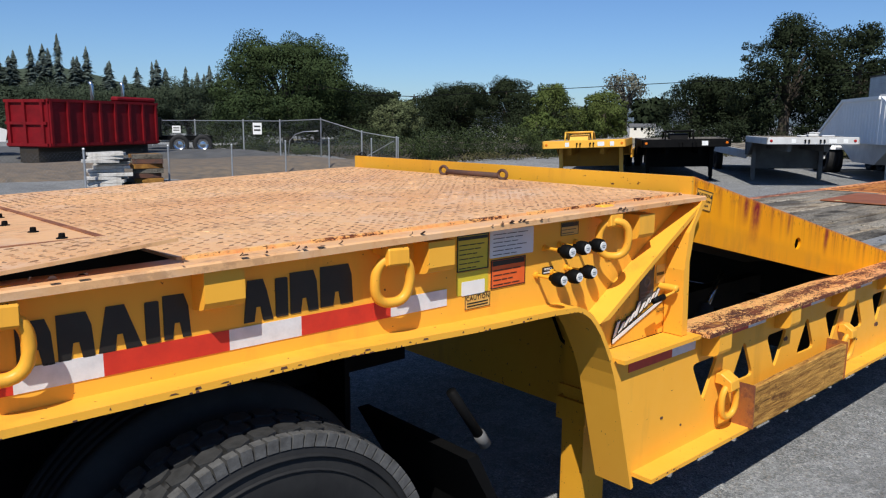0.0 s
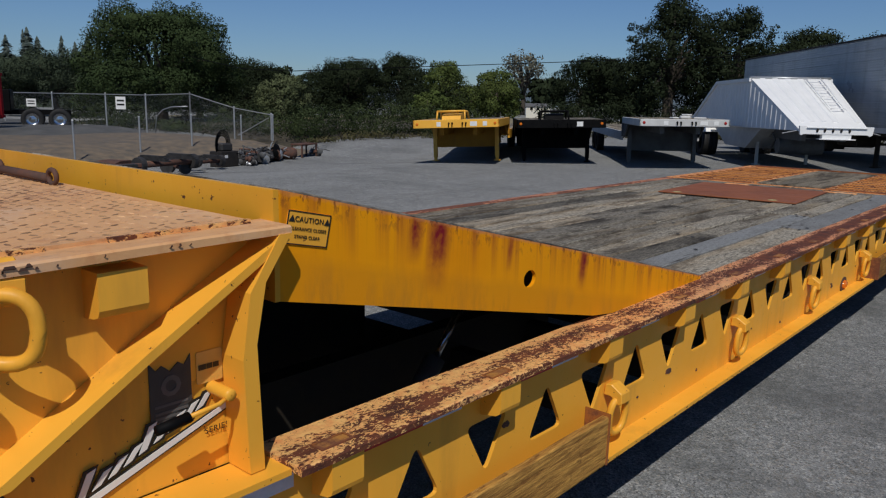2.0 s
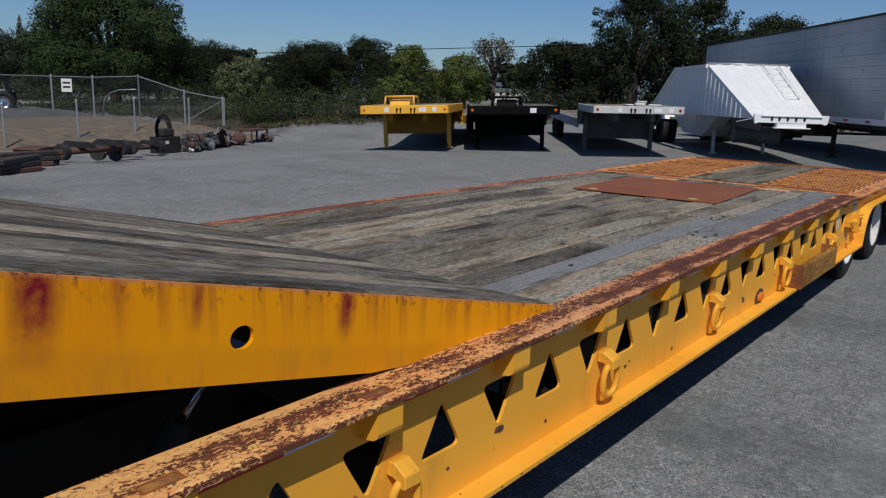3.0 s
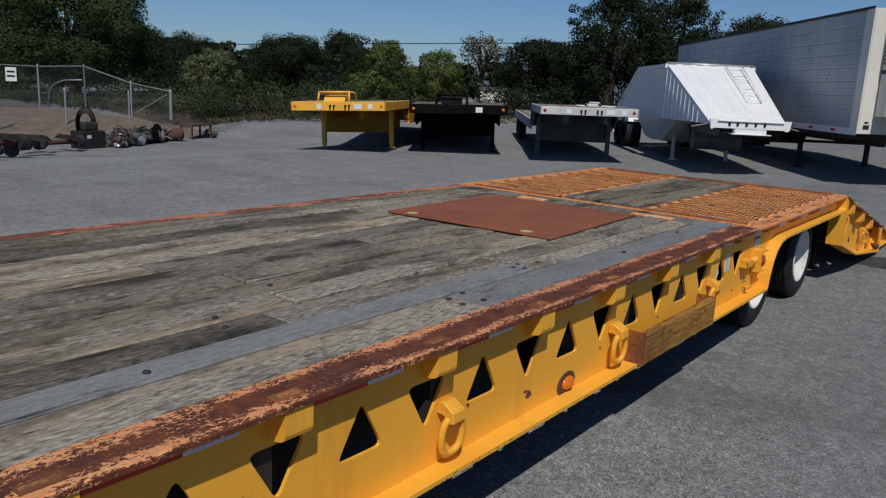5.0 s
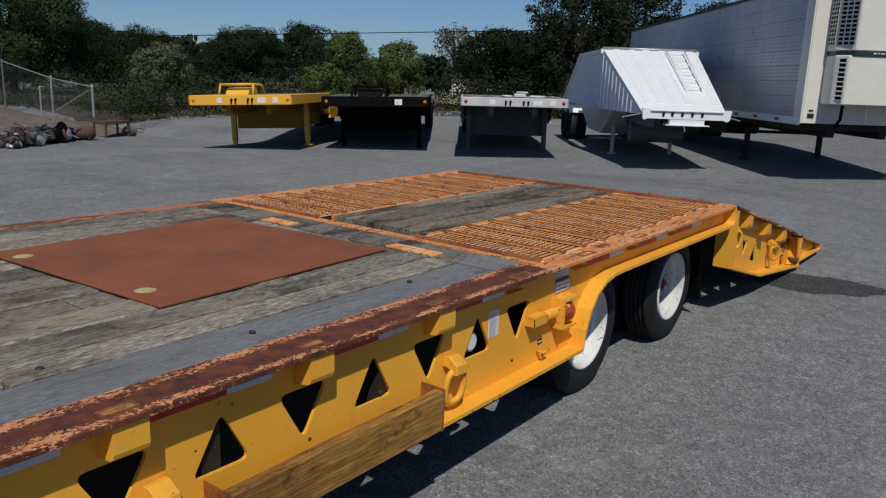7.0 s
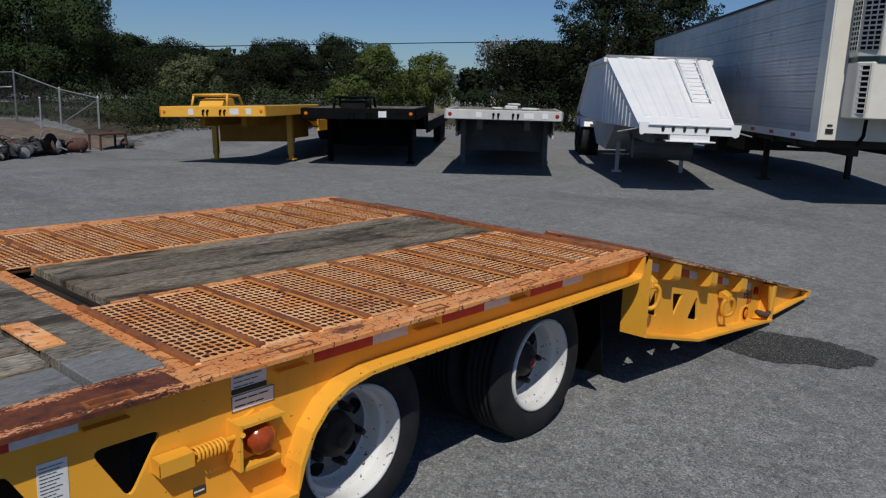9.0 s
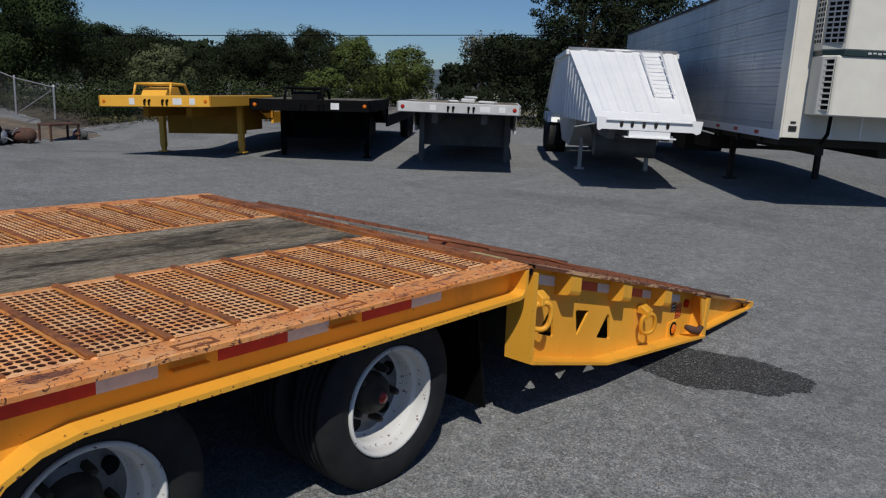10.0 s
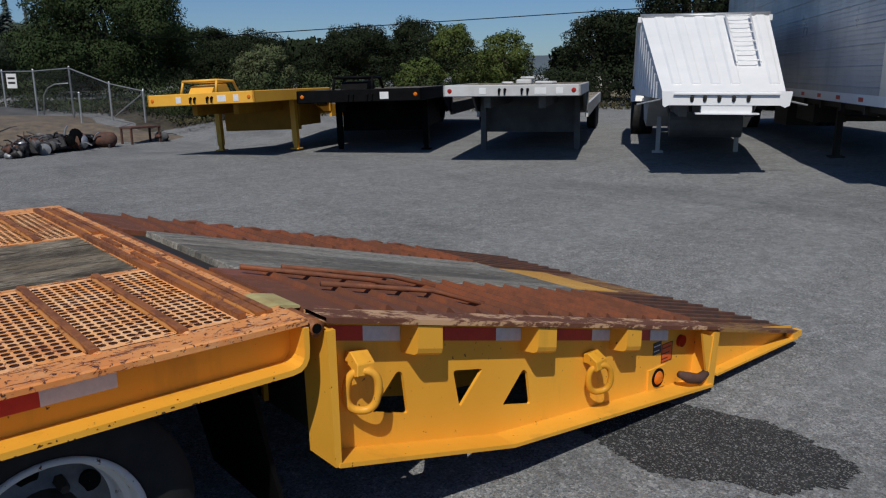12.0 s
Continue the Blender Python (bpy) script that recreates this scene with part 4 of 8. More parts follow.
label_plate(neck, -2.42, -2.285, 1.27, 1.342, 0.08, YELLOW_LABEL, 0, text="torn lemon-yellow label")
label_plate(neck, -2.40, -2.30, 1.268, 1.312, 0.079, WHITE, 0, text="white torn label paper")
label_plate(neck, -2.278, -2.072, 1.372, 1.46, 0.08, WHITE, 6, text="white label with small black print", ink=GREY_LABEL)
label_plate(neck, -2.272, -2.11, 1.272, 1.366, 0.08, ORANGE_LABEL, 4, border=True, head=0.22, text="orange warning label")
cau = label_plate(neck, -2.385, -2.275, 1.222, 1.268, 0.08, CREAM_LABEL, 0, border=True, text="small cream caution label")
words("CAUTION", 0.021, BLACK_PRINT, cau, wall_print(-2.33, 1.256, 0.0765))
bm = bmesh.new()
for z in (1.238, 1.229):
    box(bm, -2.375, -2.285, 0.0768, 0.0785, z, z + 0.004)
part("print_block", bm, BLACK_PRINT, cau)
label_plate(neck, -1.93, -1.835, 1.412, 1.458, 0.08, CREAM_LABEL, 2, border=True, head=0.35, text="faded yellow label")
win = label_plate(neck, -2.022, -1.965, 1.288, 1.312, 0.08, BLACK_PRINT, 0, text="black label with white print")
words("WINCH", 0.0115, WHITE, win, wall_print(-1.9935, 1.304, 0.0765))
bm = bmesh.new()
box(bm, -2.016, -1.971, 0.0767, 0.0782, 1.291, 1.295)
part("print_block", bm, WHITE, win)
bm = bmesh.new()
prism(bm, [(-1.46, 1.116), (-1.362, 1.116), (-1.362, 1.256), (-1.378, 1.235), (-1.392, 1.244), (-1.411, 1.228), (-1.43, 1.244), (-1.444, 1.235), (-1.46, 1.256)], 0.0775, 0.081)
emblem = part("emblem", bm, GREY_LABEL, neck, "dark grey emblem plate with a crown top")
bm = bmesh.new()
lathe(bm, [(0.013, 0.0772), (0.013, 0.0765), (0.024, 0.0765), (0.024, 0.0772)], (-1.411, 0, 1.195), 10)
part("emblem_mark", bm, RIG_GREY_LOW, emblem)
for z in (1.150, 1.134, 1.123):
    part("emblem_mark", slab(-1.45, -1.372, 0.0766, 0.0774, z, z + 0.006), RIG_GREY_LOW, emblem)
emblem.location = (0.028, 0.0, -0.018)
# a thin hose on the inner bulkhead
bm = bmesh.new()
tube(bm, [(-1.25, 0.46, 1.17), (-1.265, 0.60, 1.05), (-1.265, 0.66, 0.92), (-1.26, 0.60, 0.80), (-1.25, 0.48, 0.72)], 0.008, 7)
part("hose", bm, BLACK, neck, "thin black hose", True)
label_plate(neck, -1.32, -1.255, 1.16, 1.235, 0.0795, CREAM_LABEL, 1, border=False, text="faded diagram label")
# series name as slanting white strokes with a black edge
for i in range(9):
    x, z = -1.60 + 0.034 * i, 0.985 + 0.0145 * i
    for y, g, mtl in ((0.0785, 0.006, BLACK_PRINT), (0.0768, 0.0, WHITE)):
        bm = bmesh.new()
        hh = 0.062 if i in (0, 4) else 0.04
        prism(bm, [(x - g, z - g), (x + 0.019 + g, z + 0.008 - g), (x + 0.045 + g, z + hh + g), (x + 0.026 - g, z + hh - 0.006 + g)], y - 0.0012, y + 0.001)
        part("name_stroke", bm, mtl, neck, "white slanting lettering shape")
for y, g, mtl in ((0.0785, 0.004, BLACK_PRINT), (0.0768, 0.0, WHITE)):
    bm = bmesh.new()
    prism(bm, [(-1.60 - g, 0.962 - g), (-1.20 + g, 1.105 - g), (-1.20 + g, 1.117 + g), (-1.60 - g, 0.978 + g)], y - 0.0012, y + 0.001)
    part("name_stroke", bm, mtl, neck)
words("SERIES", 0.0205, BLACK_PRINT, neck, wall_print(-1.275, 1.045, 0.0765))
for x, z, r in ((-2.016, 1.380, 0.024), (-1.936, 1.384, 0.024), (-1.850, 1.384, 0.024), (-2.055, 1.291, 0.024), (-1.974, 1.291, 0.024), (-1.896, 1.297, 0.024)):
    bm = bmesh.new()
    lathe(bm, [(0.001, -0.042), (0.018, -0.042), (0.0225, -0.037), (r, -0.028), (r, -0.012), (0.020, -0.003), (0.012, 0.0), (0.010, 0.014), (0.0005, 0.014)], (x + 0.0, 0.0, z), 24)
    knob = part("control_knob", bm, BLACK, neck, "black push-pull knob with a white cap", True)
    bm = bmesh.new()
    disc(bm, (x, 0, z), 0.0152, -0.0455, -0.0415, 20)
    part("knob_cap", bm, WHITE, knob)
    bm = bmesh.new()
    box(bm, x - 0.009, x + 0.009, -0.0465, -0.0452, z + 0.001, z + 0.003)
    box(bm, x - 0.007, x + 0.007, -0.0465, -0.0452, z - 0.005, z - 0.003)
    part("print_block", bm, RIG_GREY_LOW, knob)
    bm = bmesh.new()
    lathe(bm, [(0.006, 0.012), (0.006, 0.068), (0.011, 0.068), (0.011, 0.081)], (x, 0.0, z), 12)
    part("knob_stem", bm, YEL_OLD, knob)
# rubber-gripped release handle
bm = bmesh.new()
tube(bm, [(-1.275, 0.02, 1.138), (-1.315, 0.0, 1.136), (-1.40, -0.005, 1.130)], 0.0055, 8)
handle = part("release_handle", bm, YEL, neck, "yellow release lever with a black grip", True)
bm = bmesh.new()
tube(bm, [(-1.39, -0.004, 1.130), (-1.465, -0.008, 1.125)], [0.0125, 0.0115], 12)
part("grip", bm, BLACK, handle, smooth=True)
bm = bmesh.new()
lathe(bm, [(0.001, 0.0), (0.013, 0.0), (0.015, 0.008), (0.015, 0.08)], (-1.283, 0.0, 1.146), 16)
part("pivot_boss", bm, YEL, handle, smooth=True)

# ---------- folding transition ramp between gooseneck and well ----------
flip = part("transition_ramp", bmesh.new(), YEL_OLD, trailer, "sloping yellow transition ramp with wooden top")


def slope_z(x):
    return 0.967 + (1.467 - x) * 0.2407


for y0, y1 in ((0.062, 0.076), (2.44, 2.455)):
    bm = holed([(-1.10, 1.315), (0.41, 0.975), (0.75, 0.93), (1.44, 0.93), (1.467, 0.967), (-1.10, slope_z(-1.1))], [[(-0.047 + 0.036 * math.cos(2 * math.pi * i / 20), 1.199 + 0.031 * math.sin(2 * math.pi * i / 20)) for i in range(20)]], y0, y1)
    part("side_plate", bm, STREAKED, flip, "yellow side plate streaked with rust and red stains")
bm = bmesh.new()
box(bm, -1.115, -1.10, 0.062, 2.455, 1.315, slope_z(-1.1))
part("front_plate", bm, YEL_OLD, flip)
bm = bmesh.new()
for x in (-0.75, -0.3, 0.15, 0.6, 1.05):
    box(bm, x, x + 0.06, 0.08, 2.44, slope_z(x) - 0.19 if x < 0.3 else slope_z(x) - 0.12, slope_z(x) - 0.055)
for y in (0.55, 1.9):
    prism(bm, [(-1.09, 1.32), (0.4, 0.98), (1.4, 0.9), (1.42, 0.92), (-1.09, slope_z(-1.09) - 0.055)], y, y + 0.02)
part("ramp_ribs", bm, UNDER, flip)
cap = label_plate(flip, -1.082, -0.948, 1.441, 1.523, 0.062, YEL, 0, border=True, text="yellow caution sticker with black print")
for text, size, dz in (("CAUTION", 0.0185, 0.062), ("CLEARANCE CLOSES", 0.0112, 0.039), ("STAND CLEAR", 0.0112, 0.020)):
    words(text, size, BLACK_PRINT, cap, pose(-1.015, 0.0585, 1.441 + dz, 90, 0, 0))
for x in (-1.068, -0.958):
    bm = bmesh.new()
    prism(bm, [(x - 0.009, 1.496), (x + 0.009, 1.496), (x, 1.512)], 0.0583, 0.0605)
    part("warning_sign", bm, BLACK_PRINT, cap)
cap.matrix_local = Matrix.Translation((-1.015, 0, 1.482)) @ Matrix.Rotation(radians(12.0), 4, "Y") @ Matrix.Translation((1.015, 0, -1.482))
# the cylinder that lifts it
bm = bmesh.new()
tube(bm, [(0.26, 0.62, 0.93), (0.085, 0.62, 0.72)], 0.016, 12)
ram = part("lift_ram", bm, CHROME, flip, "bright steel cylinder rod", True)
bm = bmesh.new()
tube(bm, [(0.10, 0.62, 0.74), (-0.12, 0.62, 0.47)], 0.045, 14)
part("ram_barrel", bm, RIG_GREY_LOW, ram, "grey cylinder barrel", True)
# frame beams below it
for x in (0.55, 1.2):
    bm = bmesh.new()
    box(bm, x, x + 0.09, 0.03, 2.5, 0.46, 0.60)
    part("frame_beam", bm, UNDER, flip)
# long beam added to darken the shaded ground below the ramp
bm = bmesh.new()
box(bm, -1.20, 1.42, 0.92, 1.02, 0.45, 0.72)
part("frame_beam", bm, UNDER, flip)
# arm widened into a dark sheet; the shade under the ramp is its colour
bm = bmesh.new()
prism(bm, [(-1.11, 1.28), (-1.11, 1.05), (-0.80, 0.93), (-0.40, 0.60), (-0.40, 0.45), (0.52, 0.45), (0.52, 0.93), (-0.30, 1.11)], 1.50, 1.56)
part("hinge_arm", bm, UNDER, flip, "dark hinge arm widened to cover the shade under the ramp")


def edge_rust(parent, line, y, thick, seed, per=9.0):
    """Bare rusty nicks along the lip of a flange."""
    rs = random.Random(seed)
    verts, faces = [], []
    for (xa, za), (xb, zb) in zip(line, line[1:]):
        d = math.hypot(xb - xa, zb - za)
        for i in range(int(d * per * 3)):
            f = rs.random()
            ln = rs.choice((0.002, 0.003, 0.005, 0.008)) * rs.uniform(0.6, 1.4)
            lo = rs.choice((0.0, 0.0, thick * 0.5))
            hi = min(thick, lo + rs.uniform(0.002, 0.006))
            ux, uz = (xb - xa) / d, (zb - za) / d
            px, pz = xa + (xb - xa) * f, za + (zb - za) * f
            k = len(verts)
            for a, h in ((-ln, lo), (ln, lo), (ln * rs.uniform(0.2, 0.9), hi), (-ln * rs.uniform(0.2, 0.9), hi)):
                verts.append((px + ux * a - uz * h, y - 0.0012, pz + uz * a + ux * h))
            for a, h in ((-ln, lo), (ln, lo)):
                verts.append((px + ux * a, y + 0.012, pz + uz * a - 0.0012))
            faces += [(k, k + 1, k + 2, k + 3), (k, k + 4, k + 5, k + 1)]
    me = bpy.data.meshes.new("edge_rust")
    me.from_pydata(verts, [], faces)
    me.materials.append(JUNK_RUST)
    ob = new("edge_rust", me)
    ob.parent = parent
    tagged(ob, kind="stuff")


edge_rust(near, [(-1.545, 0.43), *ARCH, (9.36, 0.79)], -0.09, 0.018, 1)
edge_rust(neck, [(x, z - 0.018) for x, z in CURVE[:6]], -0.005, 0.016, 2)
edge_rust(neck, [(-6.2, GN - 0.022), (-1.13, GN - 0.022)], -0.008, 0.012, 4, 5)

# the gooseneck deck falls a little towards the truck
FALLING = ("edge_strip", "edge_lip", "deck_sheet", "bent_sheet", "bolted_cover", "bolt", "weld_bead", "seam_weld", "tread_pattern", "far_web", "neck_frame")
for ob in [c for p in (neck, *neck.children) for c in p.children]:
    if ob.name.split(".")[0] in FALLING:
        for v in ob.data.vertices:
            if v.co.z > 1.35 and v.co.x < -1.12:
                v.co.z -= (0.013 + 0.0087 * max(0.0, v.co.y)) * (-1.12 - v.co.x)

# ---------- rear frame over the wheels ----------
rear = rail_top(-0.088, 0.035, 6.60, 9.47, DECK + 0.003, PEACH, "rear_deck", "rear deck edge flange of flaking peach paint", trailer)
for a, b in ((6.60, 7.05), (7.05, 9.47)):
    bm = bmesh.new()
    box(bm, a, b, 2.50, FAR, DECK - 0.02, DECK + 0.003)
    part("edge_flange", bm, PEACH, rear)
for a, b in ((6.64, 6.71), (9.30, 9.47)):
    part("cross_flange", slab(a, b, 0.036, 2.499, DECK - 0.03, DECK + 0.001), PEACH, rear, "flaking orange cross flange")
bm = bmesh.new()
for y in (0.855, 1.645):
    box(bm, 6.82, 9.30, y - 0.012, y + 0.012, DECK - 0.03, DECK + 0.004)
part("strip_frame", bm, PEACH, rear)
bm = bmesh.new()
box(bm, 9.305, 9.33, 0.04, 2.5, DECK - 0.002, DECK + 0.022)
box(bm, 9.40, 9.42, 0.04, 2.5, DECK - 0.002, DECK + 0.014)
for y in (0.1, 0.5, 0.92, 1.3, 1.72, 2.1):
    box(bm, 9.36, 9.38, y, y + 0.22, DECK - 0.002, DECK + 0.012)
part("stop_bar", bm, GRATE_BAR, rear, "rusty cross bars at the hinge")
bm = bmesh.new()
prism(bm, [(9.38, DECK + 0.005), (9.47, DECK + 0.004), (9.545, DECK - 0.012), (9.545, DECK - 0.02), (9.38, DECK - 0.004)], 0.09, 0.27)
part("primer_patch", bm, PALE_PATCH, rear, "pale yellow primed patch")


def perforated(x0, x1, y0, y1, z):
    """One panel of punched sheet."""
    nx, ny = max(2, round((x1 - x0) / 0.031)), max(2, round((y1 - y0) / 0.035))
    dx, dy = (x1 - x0) / nx, (y1 - y0) / ny
    verts, faces, walls = [], [], []
    idx = {}

    def v(x, y, zz):
        key = (round(x, 5), round(y, 5), round(zz, 5))
        if key not in idx:
            idx[key] = len(verts)
            verts.append((x, y, zz))
        return idx[key]

    for a, b in ((y0, y0 - 0.022), (y1, y1 + 0.022)):
        faces.append(tuple(v(p, q, z) for p, q in ((x0, min(a, b)), (x1, min(a, b)), (x1, max(a, b)), (x0, max(a, b)))))
    for i in range(nx):
        for j in range(ny):
            cx, cy = x0 + (i + 0.5) * dx, y0 + (j + 0.5) * dy
            o = [v(cx + a * dx / 2, cy + b * dy / 2, z) for a, b in ((-1, -1), (1, -1), (1, 1), (-1, 1))]
            hx, hy = dx * 0.385, dy * 0.37
            ring = [(-hx, -hy * 0.45), (-hx * 0.5, -hy), (hx * 0.5, -hy), (hx, -hy * 0.45), (hx, hy * 0.45), (hx * 0.5, hy), (-hx * 0.5, hy), (-hx, hy * 0.45)]
            t = [v(cx + p, cy + q, z) for p, q in ring]
            w = [v(cx + p, cy + q, z - 0.005) for p, q in ring]
            faces += [(o[0], o[1], t[2], t[1]), (o[1], o[2], t[4], t[3]), (o[2], o[3], t[6], t[5]), (o[3], o[0], t[0], t[7]), (o[0], t[1], t[0]), (o[1], t[3], t[2]), (o[2], t[5], t[4]), (o[3], t[7], t[6])]
            # hole walls take the dark rust, so depth shade is in their colour
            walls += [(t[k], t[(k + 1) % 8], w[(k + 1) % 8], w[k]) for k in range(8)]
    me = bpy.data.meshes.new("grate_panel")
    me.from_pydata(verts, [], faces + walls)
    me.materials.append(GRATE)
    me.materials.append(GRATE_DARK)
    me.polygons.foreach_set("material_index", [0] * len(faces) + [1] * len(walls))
    return me


BARS = [6.70 + 0.2435 * i for i in range(12)]
for y0, y1 in ((0.04, 0.84), (1.66, 2.49)):
    panel = None
    for i, x in enumerate(BARS):
        bm = bmesh.new()
        prism(bm, [(x - 0.016, DECK - 0.01), (x + 0.015, DECK - 0.01), (x + 0.012, DECK + 0.014), (x + 0.010, DECK + 0.016), (x - 0.012, DECK + 0.016), (x - 0.014, DECK + 0.014)], y0 - 0.01, y1 + 0.012)
        part("grate_bar", bm, GRATE_BAR, rear, "rusty orange cross bar" if i == 0 else "")
        if i:
            bm = bmesh.new()
            n = 26
            path = [(x - 0.019 - 0.004 * abs(noise.noise((k * 0.7, i * 3.1, y0))), y0 + (y1 - y0) * k / n, DECK + 0.006) for k in range(n + 1)]
            tube(bm, path, [(0.007 + 0.004 * noise.noise((k * 0.9, i * 2.3, 5))) * min(1.0, 0.25 + 0.4 * k, 0.25 + 0.4 * (n - k)) for k in range(n + 1)], 6)
            part("weld_bead", bm, BEAD, rear, smooth=True)
        if i < len(BARS) - 1:
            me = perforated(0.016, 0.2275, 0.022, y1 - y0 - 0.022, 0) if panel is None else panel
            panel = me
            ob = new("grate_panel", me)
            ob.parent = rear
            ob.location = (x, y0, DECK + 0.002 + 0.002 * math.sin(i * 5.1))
    bm = bmesh.new()
    for i, x in enumerate(BARS):
        bmesh.ops.create_icosphere(bm, subdivisions=1, radius=0.008, matrix=Matrix.Translation((x + 0.006, y0 - 0.012 if y0 < 1 else y1 + 0.014, DECK + 0.003)) @ Matrix.Diagonal((1.8, 1.2, 0.7, 1)))
    tagged(part("weld_spatter", bm, GRATE, rear), kind="stuff")
    # sheet added under the holes to make them dark
    part("under_plate", slab(6.69, 9.39, y0 - 0.003, y1, DECK - 0.02, DECK - 0.012), GRATE_DARK, rear, "dark rust-brown sheet added so the grate holes look shaded")
bm = bmesh.new()
for y in (0.3, 1.15, 2.0):
    box(bm, 6.9, 9.4, y, y + 0.12, 0.62, 0.80)
for x in (6.75, 7.3, 7.9, 8.3, 9.1):
    box(bm, x, x + 0.08, 0.02, 2.5, 0.80, 0.90)
part("rear_frame", bm, UNDER, rear)
# tape and pocket slots on the rear frame
for k, x in enumerate((6.78, 7.42, 8.10, 8.74)):
    if k:
        tape(near, x - 0.28, x, 0.862, 0.912, 0.0, TAPE_RED, "red_tape")
        tape(near, x, x + 0.19, 0.862, 0.912, 0.0, TAPE_WHITE, "white_tape")
    bm = bmesh.new()
    for c in ((x - 0.46, x - 0.32, -0.07, -0.062), (x - 0.46, x - 0.32, -0.028, -0.02), (x - 0.46, x - 0.45, -0.062, -0.028), (x - 0.33, x - 0.32, -0.062, -0.028)):
        box(bm, *c, DECK, DECK + 0.006)
    part("pocket_rim", bm, GRATE_BAR, rear)
    bm = bmesh.new()
    box(bm, x - 0.455, x - 0.325, -0.03, 0.0, 0.872, 0.879)
    part("pocket_lip", bm, YEL, near)

# lamp bracket, tag and lever beside the wheel arch
bm = bmesh.new()
prism(bm, [(6.80, 0.60), (6.97, 0.615), (6.99, 0.71), (6.88, 0.765), (6.79, 0.73)], -0.012, 0.0)
bm2 = bm
box(bm2, 6.78, 6.792, -0.075, 0.0, 0.60, 0.76)
box(bm2, 6.792, 6.96, -0.07, -0.0, 0.742, 0.753)
box(bm2, 6.792, 6.95, -0.06, 0.0, 0.588, 0.60)
bracket = part("lamp_guard", bm, YEL, near, "yellow steel guard round an amber lamp")
bm = bmesh.new()
lathe(bm, [(0.001, -0.062), (0.03, -0.058), (0.052, -0.04), (0.058, -0.012), (0.058, 0.0)], (6.885, -0.012, 0.672), 24)
part("turn_lamp", bm, AMBER_OLD, bracket, "amber turn lamp lens", True)
bm = bmesh.new()
box(bm, 6.52, 6.63, -0.062, -0.005, 0.713, 0.722)
box(bm, 6.52, 6.63, -0.062, -0.054, 0.675, 0.713)
box(bm, 6.52, 6.529, -0.06, 0.0, 0.672, 0.712)
latch = part("latch", bm, YEL, near, "yellow spring latch")
bm = bmesh.new()
pts = []
for i in range(90):
    a = i * 0.55
    pts.append((6.64 + i * 0.0012, -0.04 + 0.022 * math.cos(a), 0.70 + 0.022 * math.sin(a)))
tube(bm, pts, 0.005, 6)
part("spring", bm, YEL, latch, smooth=True)
bm = bmesh.new()
tube(bm, [(6.62, -0.04, 0.70), (6.80, -0.045, 0.715), (6.775, -0.1, 0.74)], 0.009, 8)
part("latch_pin", bm, YEL_OLD, latch)
label_plate(near, 6.80, 6.935, 0.832, 0.905, 0.0, WHITE, 4, ink=GREY_LABEL, text="silver data plate with black band")
label_plate(near, 6.80, 6.935, 0.835, 0.853, -0.002, BLACK_PRINT, 0, text="black band of the data plate")
label_plate(near, 6.80, 6.965, 0.775, 0.83, 0.0, WHITE, 2, border=True, ink=GREY_LABEL, text="white framed data plate")
label_plate(near, 6.205, 6.285, 0.685, 0.81, 0.0, WHITE, 11, ink=GREY_LABEL, text="white chart sticker")
label_plate(near, 6.655, 6.70, 0.535, 0.565, 0.0, GREY_LABEL, 1, ink=WHITE, text="tiny dark valve label")
bm = bmesh.new()
tube(bm, [(6.655, 0, 0.505), (6.655, -0.04, 0.505), (6.70, -0.045, 0.515)], 0.009, 8)
part("valve_lever", bm, YEL_OLD, near, "small yellow valve lever", True)
bm = bmesh.new()
disc(bm, (6.10, 0.03, 0.692), 0.043, -0.012, 0.02, 20)
gauge = part("gauge", bm, GALV, near, "round air gauge behind the web")
bm = bmesh.new()
disc(bm, (6.10, 0.03, 0.692), 0.036, -0.0145, -0.0115, 20)
part("gauge_face", bm, WHITE, gauge)


# ---------- wheels ----------
def tyre_mesh(centre, r, y0, y1, rim, grooves=5):
    """A tyre with rounded shoulders and ribs, open at the bead."""
    w = y1 - y0
    prof = [(rim, y0 + 0.03), (rim + 0.03, y0 + 0.006), (rim + (r - rim) * 0.5, y0 - 0.004), (r - 0.035, y0 + 0.008), (r - 0.008, y0 + 0.028)]
    for i in range(grooves):
        a = y0 + 0.032 + (w - 0.064) * i / grooves
        b = y0 + 0.032 + (w - 0.064) * (i + 1) / grooves
        prof += [(r, a + 0.002), (r, b - 0.008)]
        if i < grooves - 1:
            prof += [(r - 0.011, b - 0.006), (r - 0.011, b - 0.001)]
    prof += [(r - 0.008, y1 - 0.028), (r - 0.035, y1 - 0.008), (rim + (r - rim) * 0.5, y1 + 0.004), (rim + 0.03, y1 - 0.006), (rim, y1 - 0.03)]
    bm = bmesh.new()
    lathe(bm, prof, centre, 64)
    return bm


